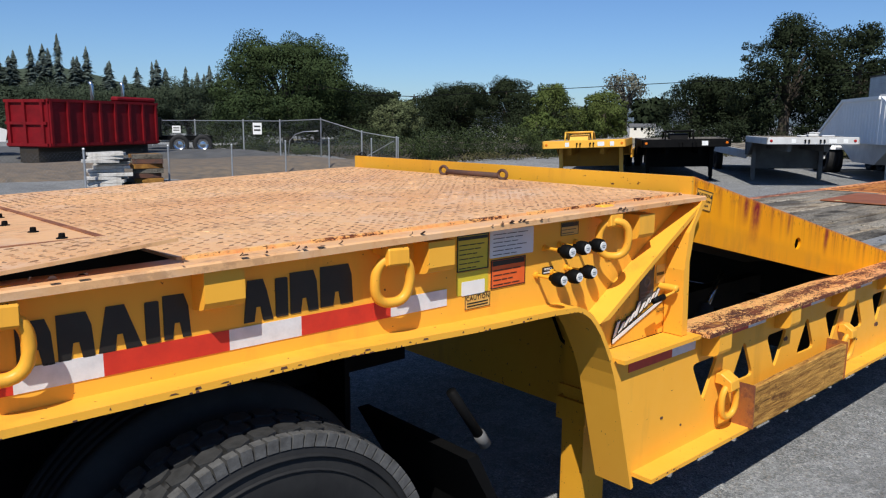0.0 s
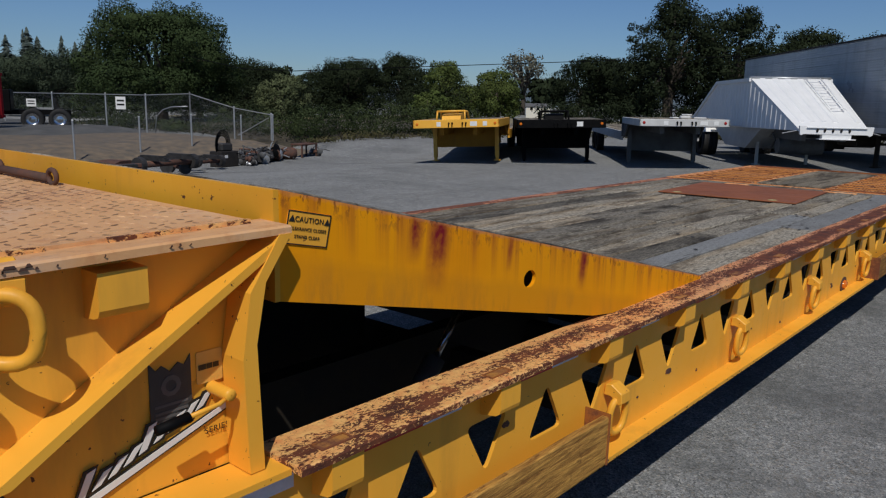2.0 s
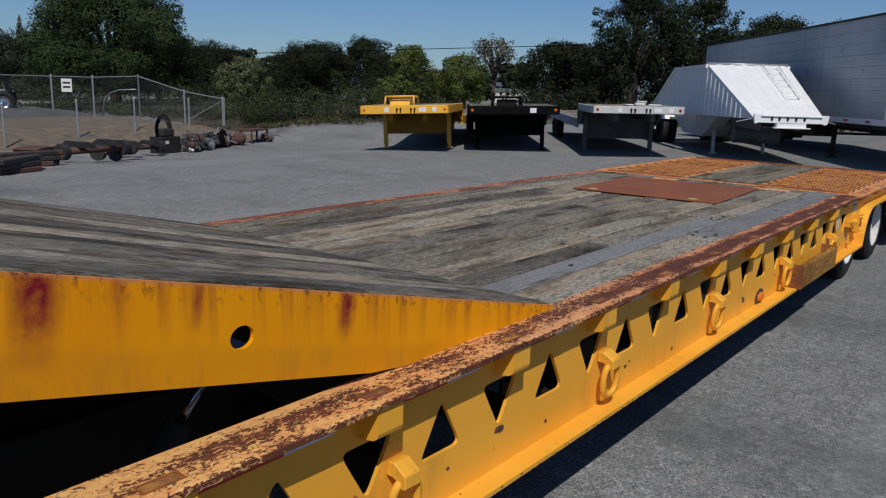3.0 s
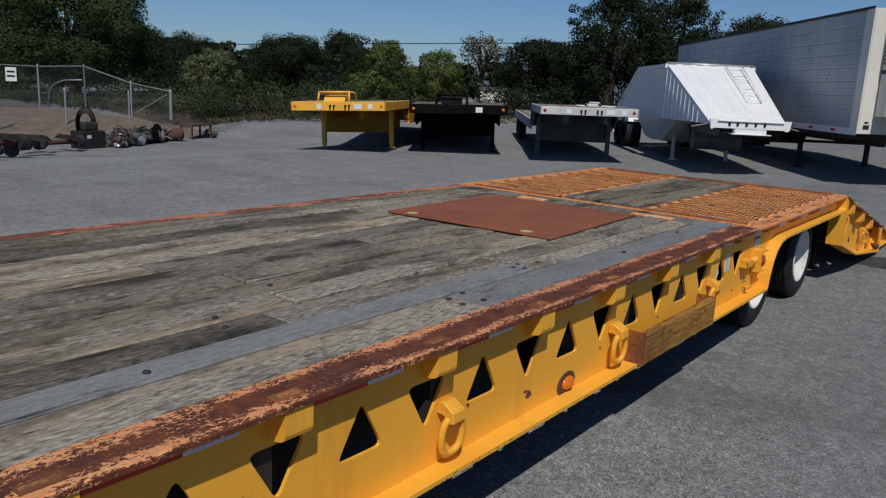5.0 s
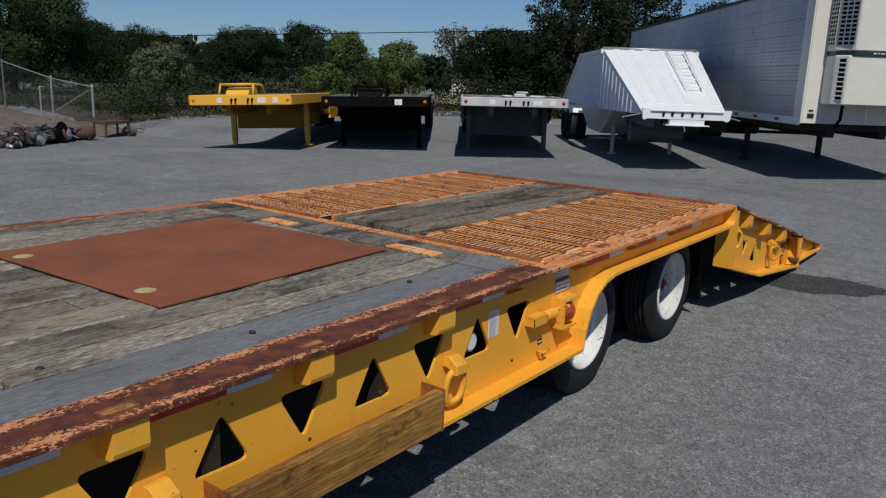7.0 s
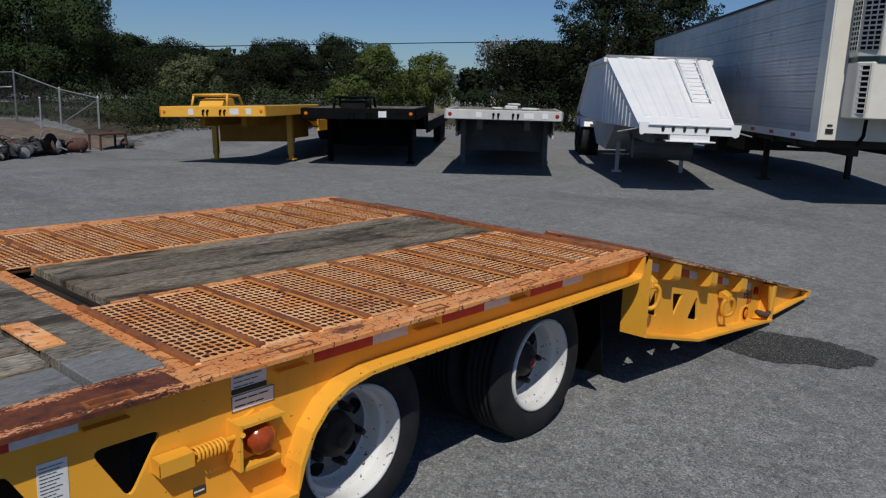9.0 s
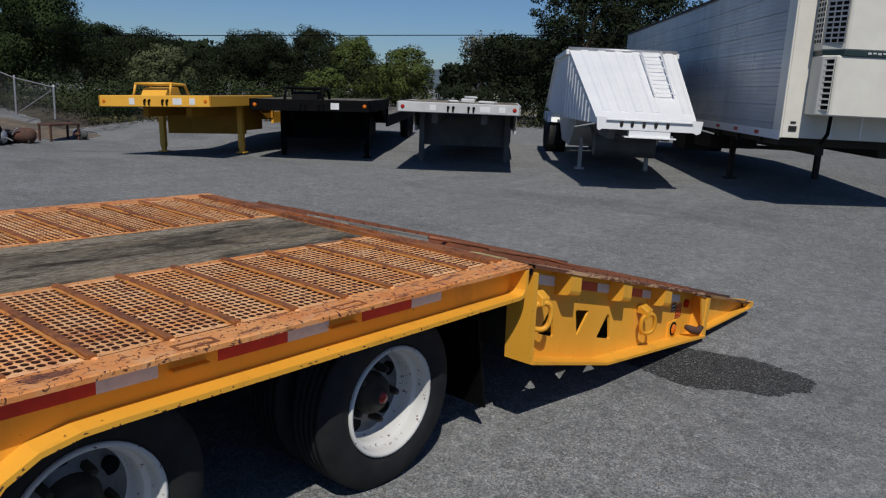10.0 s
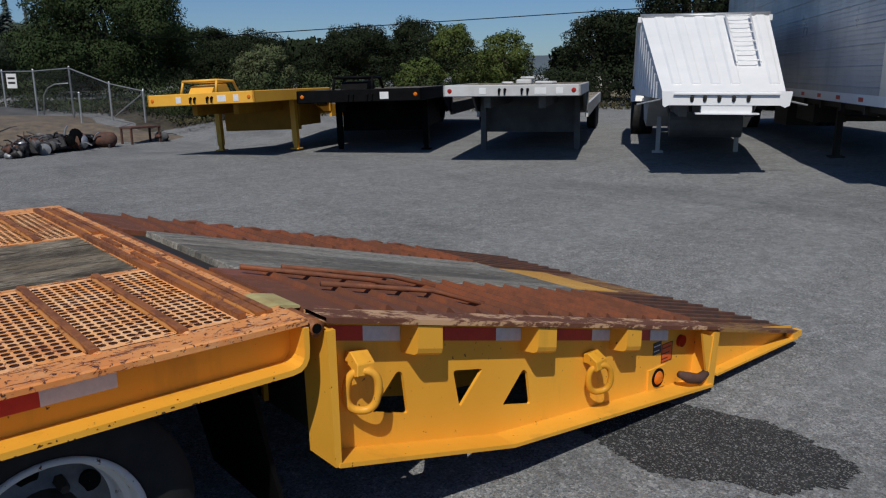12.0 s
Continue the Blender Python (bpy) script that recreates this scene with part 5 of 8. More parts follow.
def dual_wheel(x, r, y, out, hub_material, hub_label):
    """A pair of tyres on deep white rims; out is -1 where the outer face looks to -y."""
    s = out

    def yy(a):
        return y - s * a

    lo = lambda a, b: (min(yy(a), yy(b)), max(yy(a), yy(b)))
    wheel = part("wheel", tyre_mesh((x, 0, r), r, *lo(0.0, 0.235), 0.235), RUBBER, trailer, "black tyre pair on a deep white rim", True)
    part("inner_tyre", tyre_mesh((x, 0, r), r, *lo(0.275, 0.51), 0.235), RUBBER, wheel, smooth=True)
    bm = bmesh.new()
    lathe(bm, [(0.252, yy(0.016)), (0.252, yy(0.004)), (0.240, yy(0.0)), (0.232, yy(0.012)), (0.227, yy(0.035)), (0.224, yy(0.066)), (0.2225, yy(0.069)), (0.209, yy(0.078)), (0.206, yy(0.084)), (0.204, yy(0.12)), (0.200, yy(0.158)), (0.190, yy(0.165))], (x, 0, r), 48)
    part("rim", bm, RIM_WHITE, wheel, "chalky white rim", True)
    bm = bmesh.new()
    lathe(bm, [(0.20, yy(0.160)), (0.17, yy(0.185)), (0.13, yy(0.165)), (0.09, yy(0.150)), (0.001, yy(0.150))], (x, 0, r), 40)
    part("wheel_disc", bm, RIM_SHADED, wheel, "wheel disc in a grey darkened for its shade", True)
    for i in range(5):
        a = 2 * math.pi * i / 5 + 0.5
        bm = bmesh.new()
        lathe(bm, [(0.001, yy(0.166)), (0.033, yy(0.166)), (0.034, yy(0.180))], (x + 0.155 * math.cos(a), 0, r + 0.155 * math.sin(a)), 14)
        part("hand_hole", bm, BLACK, wheel)
        bm = bmesh.new()
        b = a + 0.63
        lathe(bm, [(0.001, yy(0.090)), (0.013, yy(0.092)), (0.017, yy(0.110)), (0.019, yy(0.165))], (x + 0.122 * math.cos(b), 0, r + 0.122 * math.sin(b)), 6)
        part("wheel_nut", bm, UNDER, wheel)
    bm = bmesh.new()
    lathe(bm, [(0.001, yy(0.062)), (0.036, yy(0.064)), (0.041, yy(0.070)), (0.043, yy(0.088)), (0.074, yy(0.096)), (0.086, yy(0.108)), (0.096, yy(0.145)), (0.108, yy(0.165))], (x, 0, r), 28)
    hub = part("hub", bm, UNDER, wheel, hub_label, True)
    if hub_material:
        bm = bmesh.new()
        lathe(bm, [(0.001, yy(0.054)), (0.021, yy(0.055)), (0.026, yy(0.064))], (x, 0, r), 18)
        part("hub_cap", bm, hub_material, wheel, "red hub cap", True)
    return wheel


R = 0.405
for x in (7.44, 8.76):
    dual_wheel(x, R, 0.10, -1, RED_LENS if x > 8 else None, "dark greasy hub")
    dual_wheel(x, R, FAR - 0.19, 1, None, "dark greasy hub")
    bm = bmesh.new()
    tube(bm, [(x, 0.2, R), (x, 2.4, R)], 0.065, 12)
    part("axle", bm, UNDER, trailer)
for y0 in (0.13, 1.92):
    bm = bmesh.new()
    prism(bm, [(9.36, 0.76), (9.38, 0.76), (9.435, 0.42), (9.49, 0.15), (9.475, 0.15), (9.418, 0.42)], y0, y0 + 0.60)
    part("mud_flap", bm, BLACK, trailer, "black rubber mud flap")

# ---------- rear loading ramp ----------
SL = 0.2405


def ramp_z(x):
    return 0.945 - SL * (x - 9.53)


ramp = part("loading_ramp", holed([(9.575, 0.425), (10.40, 0.215), (11.90, 0.045), (11.93, ramp_z(11.93) - 0.02), (9.575, ramp_z(9.575) - 0.02)],
                                  [rounded([(9.775, 0.513), (9.936, 0.458), (9.915, 0.625), (9.892, 0.64)], 0.016), rounded([(10.158, 0.568), (10.192, 0.402), (10.318, 0.533)], 0.018), rounded([(10.428, 0.341), (10.60, 0.295), (10.575, 0.45), (10.55, 0.47)], 0.016)], 0.03, 0.044), YEL, trailer, "yellow folding ramp side plate with three holes")
part("far_side", holed([(9.575, 0.425), (10.40, 0.215), (11.90, 0.045), (11.93, ramp_z(11.93) - 0.02), (9.575, ramp_z(9.575) - 0.02)], [], 2.44, 2.455), YEL_OLD, ramp)
bm = bmesh.new()
ribbon(bm, [(9.56, 0.425), (10.385, 0.212), (11.90, 0.040)], -0.088, 0.04, 0.016)
part("bottom_flange", bm, YEL, ramp)
bm = bmesh.new()
prism(bm, [(9.548, 0.43), (9.572, 0.425), (9.566, 0.90), (9.535, 0.90)], -0.085, 0.075)
part("hinge_plate", bm, YEL, ramp, "yellow hinge end plate")
bm = bmesh.new()
# dark sheet set behind the hinge plate, where there is only shadow
box(bm, 9.62, 9.632, 0.076, 2.43, 0.44, 0.86)
part("front_plate", bm, UNDER, ramp)
bm = bmesh.new()
tube(bm, [(9.505, -0.075, 0.915), (9.505, 2.6, 0.915)], 0.028, 14)
part("hinge_tube", bm, GRATE_BAR, ramp, "rusty hinge tube", True)
bm = bmesh.new()
tube(bm, [(9.505, -0.079, 0.915), (9.505, -0.07, 0.915)], 0.016, 12)
part("hinge_bore", bm, BLACK, ramp)
bm = bmesh.new()
n = 30
prev = None
for i in range(n + 1):
    x = 9.54 + (11.95 - 9.54) * i / n
    e = 0.004 * noise.noise((x * 4, 1, 1))
    row = [bm.verts.new(c) for c in ((x, -0.078 + e, ramp_z(x) - 0.018), (x, -0.078 + e, ramp_z(x)), (x, 0.06, ramp_z(x)), (x, 0.06, ramp_z(x) - 0.018))]
    if prev:
        for k in range(4):
            bm.faces.new((prev[k], prev[(k + 1) % 4], row[(k + 1) % 4], row[k]))
    prev = row
bmesh.ops.recalc_face_normals(bm, faces=bm.faces[:])
part("ramp_edge", bm, flaking("rust_worn_edge", (0.70, 0.42, 0.22), 0.73, 0.79, (0.8, 2.0, 2), 22.0, (0.085, 0.028, 0.014)), ramp, "peach edge flange worn to rust")
TILT_M = Matrix.Translation((9.53, 0, 0.945)) @ Matrix.Rotation(math.atan(SL), 4, "Y")
LEN = 2.40 / math.cos(math.atan(SL))
for y0, y1, mtl in ((0.06, 0.80, RAMP_RUST), (1.80, 2.46, RAMP_RUST), (0.80, 1.80, UNDER)):
    part("ramp_floor", slab(0.02, LEN + 0.02, y0, y1, -0.03, -0.006 if mtl is RAMP_RUST else -0.035, 0, TILT_M), mtl, ramp, "rust-brown ramp floor plate" if mtl is RAMP_RUST else "")
for y0, y1 in ((0.075, 0.80), (1.80, 2.45)):
    for i in range(16):
        a = 0.22 + i * 0.148
        bm = bmesh.new()
        j = 0.02 * math.sin(i * 2.3)
        prism(bm, [(a, -0.008), (a + 0.05, -0.008), (a + 0.012, 0.014), (a + 0.004, 0.014)], y0 + abs(j), y1 - abs(j), TILT_M)
        part("cleat", bm, RAMP_RUST, ramp, "rusty angle-iron grip cleat" if i == 0 else "")
for k, (a, y) in enumerate(((0.10, 0.70), (0.33, 0.78), (0.30, 0.42))):
    bm = bmesh.new()
    tube(bm, [TILT_M @ Vector((a, y, 0.02)), TILT_M @ Vector((a + 0.52, y - 0.16 + 0.05 * k, 0.028)), TILT_M @ Vector((a + 0.68, y - 0.22, 0.012))], 0.011, 7)
    part("loose_cleat", bm, RAMP_RUST, ramp, "bent loose rusty bar", True)
# far edge cleat ends
for i in range(9):
    bm = bmesh.new()
    a = 0.55 + 0.2 * i
    prism(bm, [(a, -0.01), (a + 0.16, -0.01), (a + 0.17, 0.008), (a + 0.14, 0.014)], 2.44, 2.50, TILT_M)
    part("edge_lug", bm, RAMP_RUST, ramp)
# tape, pockets, rings and lamps on the ramp side
for x0, x1, red in ((9.595, 9.745, 1), (9.745, 9.905, 0), (10.11, 10.385, 1), (10.385, 10.57, 0), (10.755, 11.00, 1), (11.00, 11.185, 0), (11.365, 11.465, 1), (11.465, 11.625, 0)):
    tape(ramp, x0, x1, ramp_z(x0) - 0.104, ramp_z(x0) - 0.050, 0.03, TAPE_RED if red else TAPE_WHITE, "red_tape" if red else "white_tape", -SL)
for x in (9.965, 10.585, 11.19):
    bm = bmesh.new()
    prism(bm, [(0.0, 0.0), (-0.100, 0.0), (-0.100, -0.085), (-0.094, -0.104), (-0.078, -0.115), (0.0, -0.126)], x - 0.056, x + 0.056, pose(0, 0.03, ramp_z(x) - 0.022, 0, 0, 90) @ Matrix.Scale(-1, 4, (0, 1, 0)))
    for v in bm.verts:
        v.co.z -= SL * (v.co.x - x)
    part("stake_pocket", bm, YEL, ramp)
lashing_ring(ramp, 9.70, 0.725, 0.025, 6, drop=0.135, twist=-32)
lashing_ring(ramp, 10.975, 0.400, 0.025, -4, YEL_OLD, drop=0.12, twist=-28)
bm = bmesh.new()
box(bm, 11.46, 11.61, 0.02, 0.031, 0.10, 0.215)
seat = part("lamp_plate", bm, YEL, ramp)
bm = bmesh.new()
lathe(bm, [(0.001, -0.022), (0.02, -0.02), (0.034, -0.010), (0.04, 0.0)], (11.54, 0.02, 0.16), 20)
part("marker_lamp", bm, AMBER, seat, "amber round side lamp", True)
bm = bmesh.new()
lathe(bm, [(0.034, -0.006), (0.05, -0.006), (0.05, 0.002)], (11.54, 0.02, 0.16), 20)
part("lamp_gasket", bm, BLACK, seat)
label_plate(ramp, 11.50, 11.57, 0.285, 0.35, 0.03, GREY_LABEL, 2, ink=WHITE, text="small blue-grey sticker")
label_plate(ramp, 11.575, 11.67, 0.225, 0.325, 0.03, ORANGE_LABEL, 3, border=True, text="small orange warning sticker")
bm = bmesh.new()
disc(bm, (11.74, 0.03, 0.31), 0.032, -0.02, 0.0, 16)
part("tail_reflector", bm, RED_LENS, ramp, "dark red round reflector")
bm = bmesh.new()
tube(bm, [(11.66, -0.03, 0.16), (11.72, -0.05, 0.13), (11.80, -0.06, 0.105), (11.87, -0.06, 0.12)], [0.018, 0.03, 0.028, 0.02], 10)
part("latch_lump", bm, JUNK_RUST, ramp, "rusty scorched latch", True)
bm = bmesh.new()
prism(bm, [(11.86, 0.04), (11.93, 0.035), (11.955, 0.33), (11.90, 0.345)], -0.075, 0.045)
prism(bm, [(11.79, 0.36), (11.955, 0.30), (11.95, 0.25), (11.86, 0.12)], -0.07, -0.058)
part("ramp_end_post", bm, YEL, ramp, "yellow end post of the ramp")
# hinged tail flaps
tail = part("tail_flap", slab(LEN + 0.03, LEN + 1.06, -0.075, 2.46, -0.028, -0.012, 0, TILT_M), flaking("scorched_tail", (0.42, 0.235, 0.06), 0.60, 0.86, (0.8, 3, 2), 10.0, (0.035, 0.018, 0.012)), ramp, "blackened rusty tail flap with worn paint")
for i in range(7):
    for y in (0.10 + 0.115 * i, 2.40 - 0.115 * i):
        part("grip_bar", slab(LEN + 0.06, LEN + 0.98, y, y + 0.022, -0.014, 0.006, 0.003, TILT_M), JUNK_RUST, tail)
bm = bmesh.new()
box(bm, LEN + 0.05, LEN + 0.55, 0.95, 1.62, -0.014, -0.006, TILT_M)
part("tread_patch", bm, paint("ochre_tread", (0.66, 0.37, 0.085), (0.50, 0.25, 0.05), 0.7, 0.05, 0.6), tail, "ochre worn tread patch")
bm = bmesh.new()
prism(bm, [(11.955, 0.10), (12.93, 0.075), (12.95, 0.125), (11.955, 0.325)], -0.012, 0.0)
ribbon(bm, [(11.955, 0.085), (12.90, 0.07)], -0.08, 0.0, 0.012)
box(bm, 12.84, 12.95, -0.078, -0.03, 0.078, 0.118)
part("flap_side", bm, YEL, tail, "yellow tapering flap side")
bm = bmesh.new()
for y in (0.5, 1.25, 2.0):
    prism(bm, [(9.6, 0.45), (10.4, 0.24), (11.9, 0.07), (11.9, 0.30), (9.6, 0.86)], y, y + 0.02)
part("ramp_ribs", bm, YEL_OLD, ramp)

# ---------- wooden decks, board by board ----------
deck = part("well_deck", slab(1.40, 6.64, 0.10, 2.54, DECK - 0.075, DECK - 0.05), UNDER, trailer, "weathered grey-brown plank deck")
for x in (1.5, 2.3, 3.1, 3.9, 4.7, 5.5, 6.3):
    part("cross_member", slab(x, x + 0.07, 0.02, 2.54, 0.56, DECK - 0.076), UNDER, deck)
rng = random.Random(7)
edges = [0.102, 0.335, 0.50, 0.675, 0.86, 1.055, 1.25, 1.45, 1.645, 1.84, 2.035, 2.23, 2.385, 2.538]
for i in range(len(edges) - 1):
    y0, y1 = edges[i], edges[i + 1]
    x, end = 1.46, 6.40
    while x < end - 0.05:
        ln = min(end - x, rng.uniform(1.3, 3.4))
        if i == 0:
            ln = 2.11 if x < 2 else end - x
        if i == 1:
            ln = 2.85 if x < 2 else end - x
        if end - x - ln < 0.6:
            ln = end - x
        bm = slab(0, ln - 0.010, 0.006, y1 - y0 - 0.006, -0.046, 0.0, 0.006)
        for v in bm.verts:
            v.co.z += 0.0025 * noise.noise((v.co.x * 2 + x, i * 3.3, 0)) * 2
        grey = (i == 0 and x > 3) or (i == 1 and x < 3)
        ob = part("plank", bm, WOOD_GREY if grey else WOOD_DARK if (i * 5 + int(x * 2)) % 4 == 0 else WOOD, deck)
        ob.location = (x, y0, DECK + rng.uniform(-0.006, 0.003))
        x += ln
for y0, y1 in ((0.102, 0.36), (0.36, 0.62), (0.62, 0.86), (0.86, 1.2), (1.2, 1.52), (1.52, 1.85), (1.85, 2.2), (2.2, 2.53)):
    ob = part("plank", slab(0, 0.235, 0.004, y1 - y0 - 0.004, -0.046, 0.0, 0.004), WOOD_GREY if y0 < 0.3 else WOOD_DARK, deck)
    ob.location = (6.42, y0, DECK - 0.004)
for x, y0, y1 in ((6.41, 0.50, 0.82), (6.41, 1.60, 1.85)):
    bm = bmesh.new()
    box(bm, x, x + 0.09, y0, y1, DECK - 0.006, DECK + 0.0025)
    part("steel_strap", bm, GRATE, deck, "flaking orange strap let into the boards")
for x, y in ((3.50, 0.19), (3.52, 0.28), (3.62, 0.17), (3.64, 0.30), (4.22, 0.42), (4.25, 0.37), (4.30, 0.45), (4.42, 0.40), (2.62, 0.60), (2.66, 0.72), (5.05, 0.21), (5.95, 0.26), (4.0, 0.80), (3.1, 0.95), (4.75, 0.58), (2.2, 0.40)):
    bm = bmesh.new()
    lathe(bm, [(0.0005, 0.004), (0.010, 0.0035), (0.013, 0.0005)], (x, y, DECK + 0.001), 10, "z")
    part("bolt_head", bm, JUNK_DARK, deck)
strip = part("centre_strip", slab(6.82, 9.30, 0.868, 1.633, DECK - 0.05, DECK - 0.03), UNDER, trailer, "stained wooden centre strip")
for y0, y1 in ((0.87, 1.06), (1.06, 1.25), (1.25, 1.44), (1.44, 1.632)):
    ob = part("plank", slab(0, 2.47, 0.002, y1 - y0 - 0.002, -0.04, 0.0, 0.003), WOOD_STRIP, strip)
    ob.location = (6.825, y0, DECK + 0.004)
TOP = Matrix.Translation((-1.1, 0, slope_z(-1.1))) @ Matrix.Rotation(math.atan(0.2407), 4, "Y")
TLEN = 2.567 / math.cos(math.atan(0.2407))
for i in range(12):
    y0 = 0.078 + i * 0.197
    bm = slab(0.06, TLEN, 0.003, 0.194, -0.05, 0.006, 0.004)
    ob = part("plank", bm, WOOD if i % 3 == 1 else WOOD_DARK, flip)
    ob.matrix_local = TOP @ Matrix.Translation((0, y0, 0.002 * math.sin(i * 4)))
RT = TILT_M
for i in range(5):
    y0 = 0.80 + 0.2 * i
    ob = part("plank", slab(0.13, LEN + 0.01, 0.003, 0.196, -0.035, 0.0, 0.004), WOOD_RAMP, ramp)
    ob.matrix_local = RT @ Matrix.Translation((0, y0, 0.001 * math.sin(i * 4)))

# ---------- loose things on the trailer ----------
plate = mesh_object("steel_plate", slab(-0.69, 0.66, -0.64, 0.64, 0.0, 0.012, 0.003), OXIDE)
tagged(plate, "flat red-oxide steel plate lying on the deck boards", "steel plate")
plate.matrix_world = pose(5.625, 1.335, DECK + 0.004, 0, 0.15, 3.6)
for x, y in ((-0.62, 0.47), (-0.60, -0.42)):
    bm = bmesh.new()
    lathe(bm, [(0.001, 0.014), (0.03, 0.0138), (0.042, 0.0122)], (0, 0, 0), 14, "z")
    for v in bm.verts:
        v.co.x *= 1.0 + 0.3 * noise.noise((v.co.x * 30, v.co.y * 30, x))
    ob = part("bare_patch", bm, PALE_PATCH, plate)
    ob.location = (x, y, 0)


def timber(x0, x1, z0, z1, label, plank_y):
    """A board that stands on the bottom flange, held between steel end stops."""
    t = thing("side_timber", label, "timber", "timbers on the side flange")
    bm = bmesh.new()
    n = 14
    prev = None
    for i in range(n + 1):
        x = x0 + (x1 - x0) * i / n
        lift, bow = 0.005 * noise.noise((x * 3, 2, z1)), 0.004 * noise.noise((x * 2.2, 7, z1))
        row = [bm.verts.new(c) for c in ((x, plank_y[0] + bow, z0), (x, plank_y[0] + bow, z1 - 0.005 + lift), (x, plank_y[0] + bow + 0.004, z1 + lift), (x, plank_y[1] + bow, z1 + lift), (x, plank_y[1] + bow, z0))]
        if prev:
            for k in range(5):
                bm.faces.new((prev[k], prev[(k + 1) % 5], row[(k + 1) % 5], row[k]))
        else:
            bm.faces.new(row)
        prev = row
    bm.faces.new(prev[::-1])
    bmesh.ops.recalc_face_normals(bm, faces=bm.faces[:])
    part("board", bm, TIMBER, t)
    for x, lean in ((x0, -0.006), (x1, 0.006)):
        bm = bmesh.new()
        prism(bm, [(x - 0.005, z0 - 0.004), (x + 0.005, z0 - 0.004), (x + 0.004 + lean, z1 + 0.006), (x - 0.004 + lean, z1 + 0.012)], plank_y[0] - 0.004, -0.002)
        part("end_stop", bm, GRATE_BAR, t, "rusty steel end stop")
    return t


timber(-0.765, 0.275, 0.449, 0.640, "golden-brown board standing on the side flange", (-0.106, -0.080))
timber(4.70, 5.725, 0.449, 0.615, "weathered yellow-brown board standing on the side flange", (-0.118, -0.075))
bar = thing("pull_bar", "rusty iron bar with ring ends on the gooseneck deck", "iron bar")
bm = bmesh.new()
tube(bm, [(-1.21, 1.08, GN + 0.022), (-1.21, 1.46, GN + 0.022)], 0.014, 10)
part("rod", bm, JUNK_RUST, bar, smooth=True)
for y in (1.05, 1.49):
    bm = bmesh.new()
    tube(bm, [(-1.21 + 0.0 * k, y + 0.030 * math.cos(k * math.pi / 8), GN + 0.028 + 0.022 * math.sin(k * math.pi / 8)) for k in range(16)], 0.008, 7, True)
    part("ring_end", bm, JUNK_RUST, bar, smooth=True)

# ---------- truck wheels under the gooseneck ----------
truck = thing("truck_tail", "black truck chassis with large drive tyres under the gooseneck", "truck")
# the axle at -4.46 is out of view, added to block light
for y0, tx in ((0.0, -3.10), (2.15, -3.10), (0.0, -4.46), (2.15, -4.46)):
    ob = part("drive_tyre", tyre_mesh((tx, 0, 0.54), 0.532, y0, y0 + 0.27, 0.29), RUBBER, truck, "big block-tread drive tyre", True)
    ob.matrix_local = Matrix.Translation((tx * 0.05, y0 * 0.05, 0)) @ Matrix.Scale(0.95, 4)
    bm = bmesh.new()
    for r in range(3):
        for k in range(44):
            a = 2 * math.pi * (k + 0.5 * (r % 2)) / 44
            yc = y0 + 0.065 + 0.07 * r
            m = Matrix.Translation((tx, 0, 0.54)) @ Matrix.Rotation(-a, 4, "Y")
            prism(bm, [(yc - 0.034, 0.0), (yc - 0.02, -0.032), (yc + 0.02, -0.032), (yc + 0.034, 0.0), (yc + 0.02, 0.032), (yc - 0.02, 0.032)], 0.0, 0.016, m @ Matrix(((0, 1, 0, 0.525), (1, 0, 0, 0), (0, 0, 1, 0), (0, 0, 0, 1))))
    tagged(part("tread_pattern", bm, TREAD_RUBBER, ob), kind="stuff")
    bm = bmesh.new()
    for k in range(88):
        a = 2 * math.pi * k / 88
        m = Matrix.Translation((tx, 0, 0.54)) @ Matrix.Rotation(-a, 4, "Y")
        box(bm, 0.500, 0.537, y0 + 0.004, y0 + 0.034, -0.0155, 0.0155, m)
    tagged(part("shoulder_pattern", bm, RUBBER_DUST, ob), "dusty shoulder lugs", kind="stuff")
    part("inner_tyre", tyre_mesh((tx, 0, 0.54), 0.53, y0 + 0.31 if y0 < 1 else y0 - 0.31, y0 + 0.57 if y0 < 1 else y0 - 0.05, 0.29), RUBBER, truck, smooth=True)
    bm = bmesh.new()
    lathe(bm, [(0.30, y0 + 0.02), (0.28, y0 + 0.03), (0.27, y0 + 0.15), (0.18, y0 + 0.17), (0.12, y0 + 0.08), (0.001, y0 + 0.06)], (tx, 0, 0.54), 36)
    part("drive_rim", bm, BLACK, ob, smooth=True)
    for rr in (0.335, 0.345, 0.44, 0.478):
        bm = bmesh.new()
        lathe(bm, [(rr - 0.004, y0 + 0.004), (rr - 0.002, y0 - 0.008), (rr + 0.002, y0 - 0.008), (rr + 0.004, y0 + 0.006)], (tx, 0, 0.54), 64)
        part("sidewall_rib", bm, RUBBER, ob, smooth=True)
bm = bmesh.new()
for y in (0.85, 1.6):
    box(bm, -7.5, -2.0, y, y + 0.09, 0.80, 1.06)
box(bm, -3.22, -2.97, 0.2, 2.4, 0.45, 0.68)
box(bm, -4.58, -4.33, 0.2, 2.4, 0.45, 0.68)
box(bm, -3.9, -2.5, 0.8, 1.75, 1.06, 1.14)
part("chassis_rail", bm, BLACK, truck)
# black block added to darken the space under the neck
part("rear_suspension", slab(-3.6, -2.25, 0.86, 1.66, 0.40, 0.80, 0.04), BLACK, truck, "black block added to darken the space under the neck")
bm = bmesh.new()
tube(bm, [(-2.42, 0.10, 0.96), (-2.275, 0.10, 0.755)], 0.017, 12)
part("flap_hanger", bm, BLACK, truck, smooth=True)
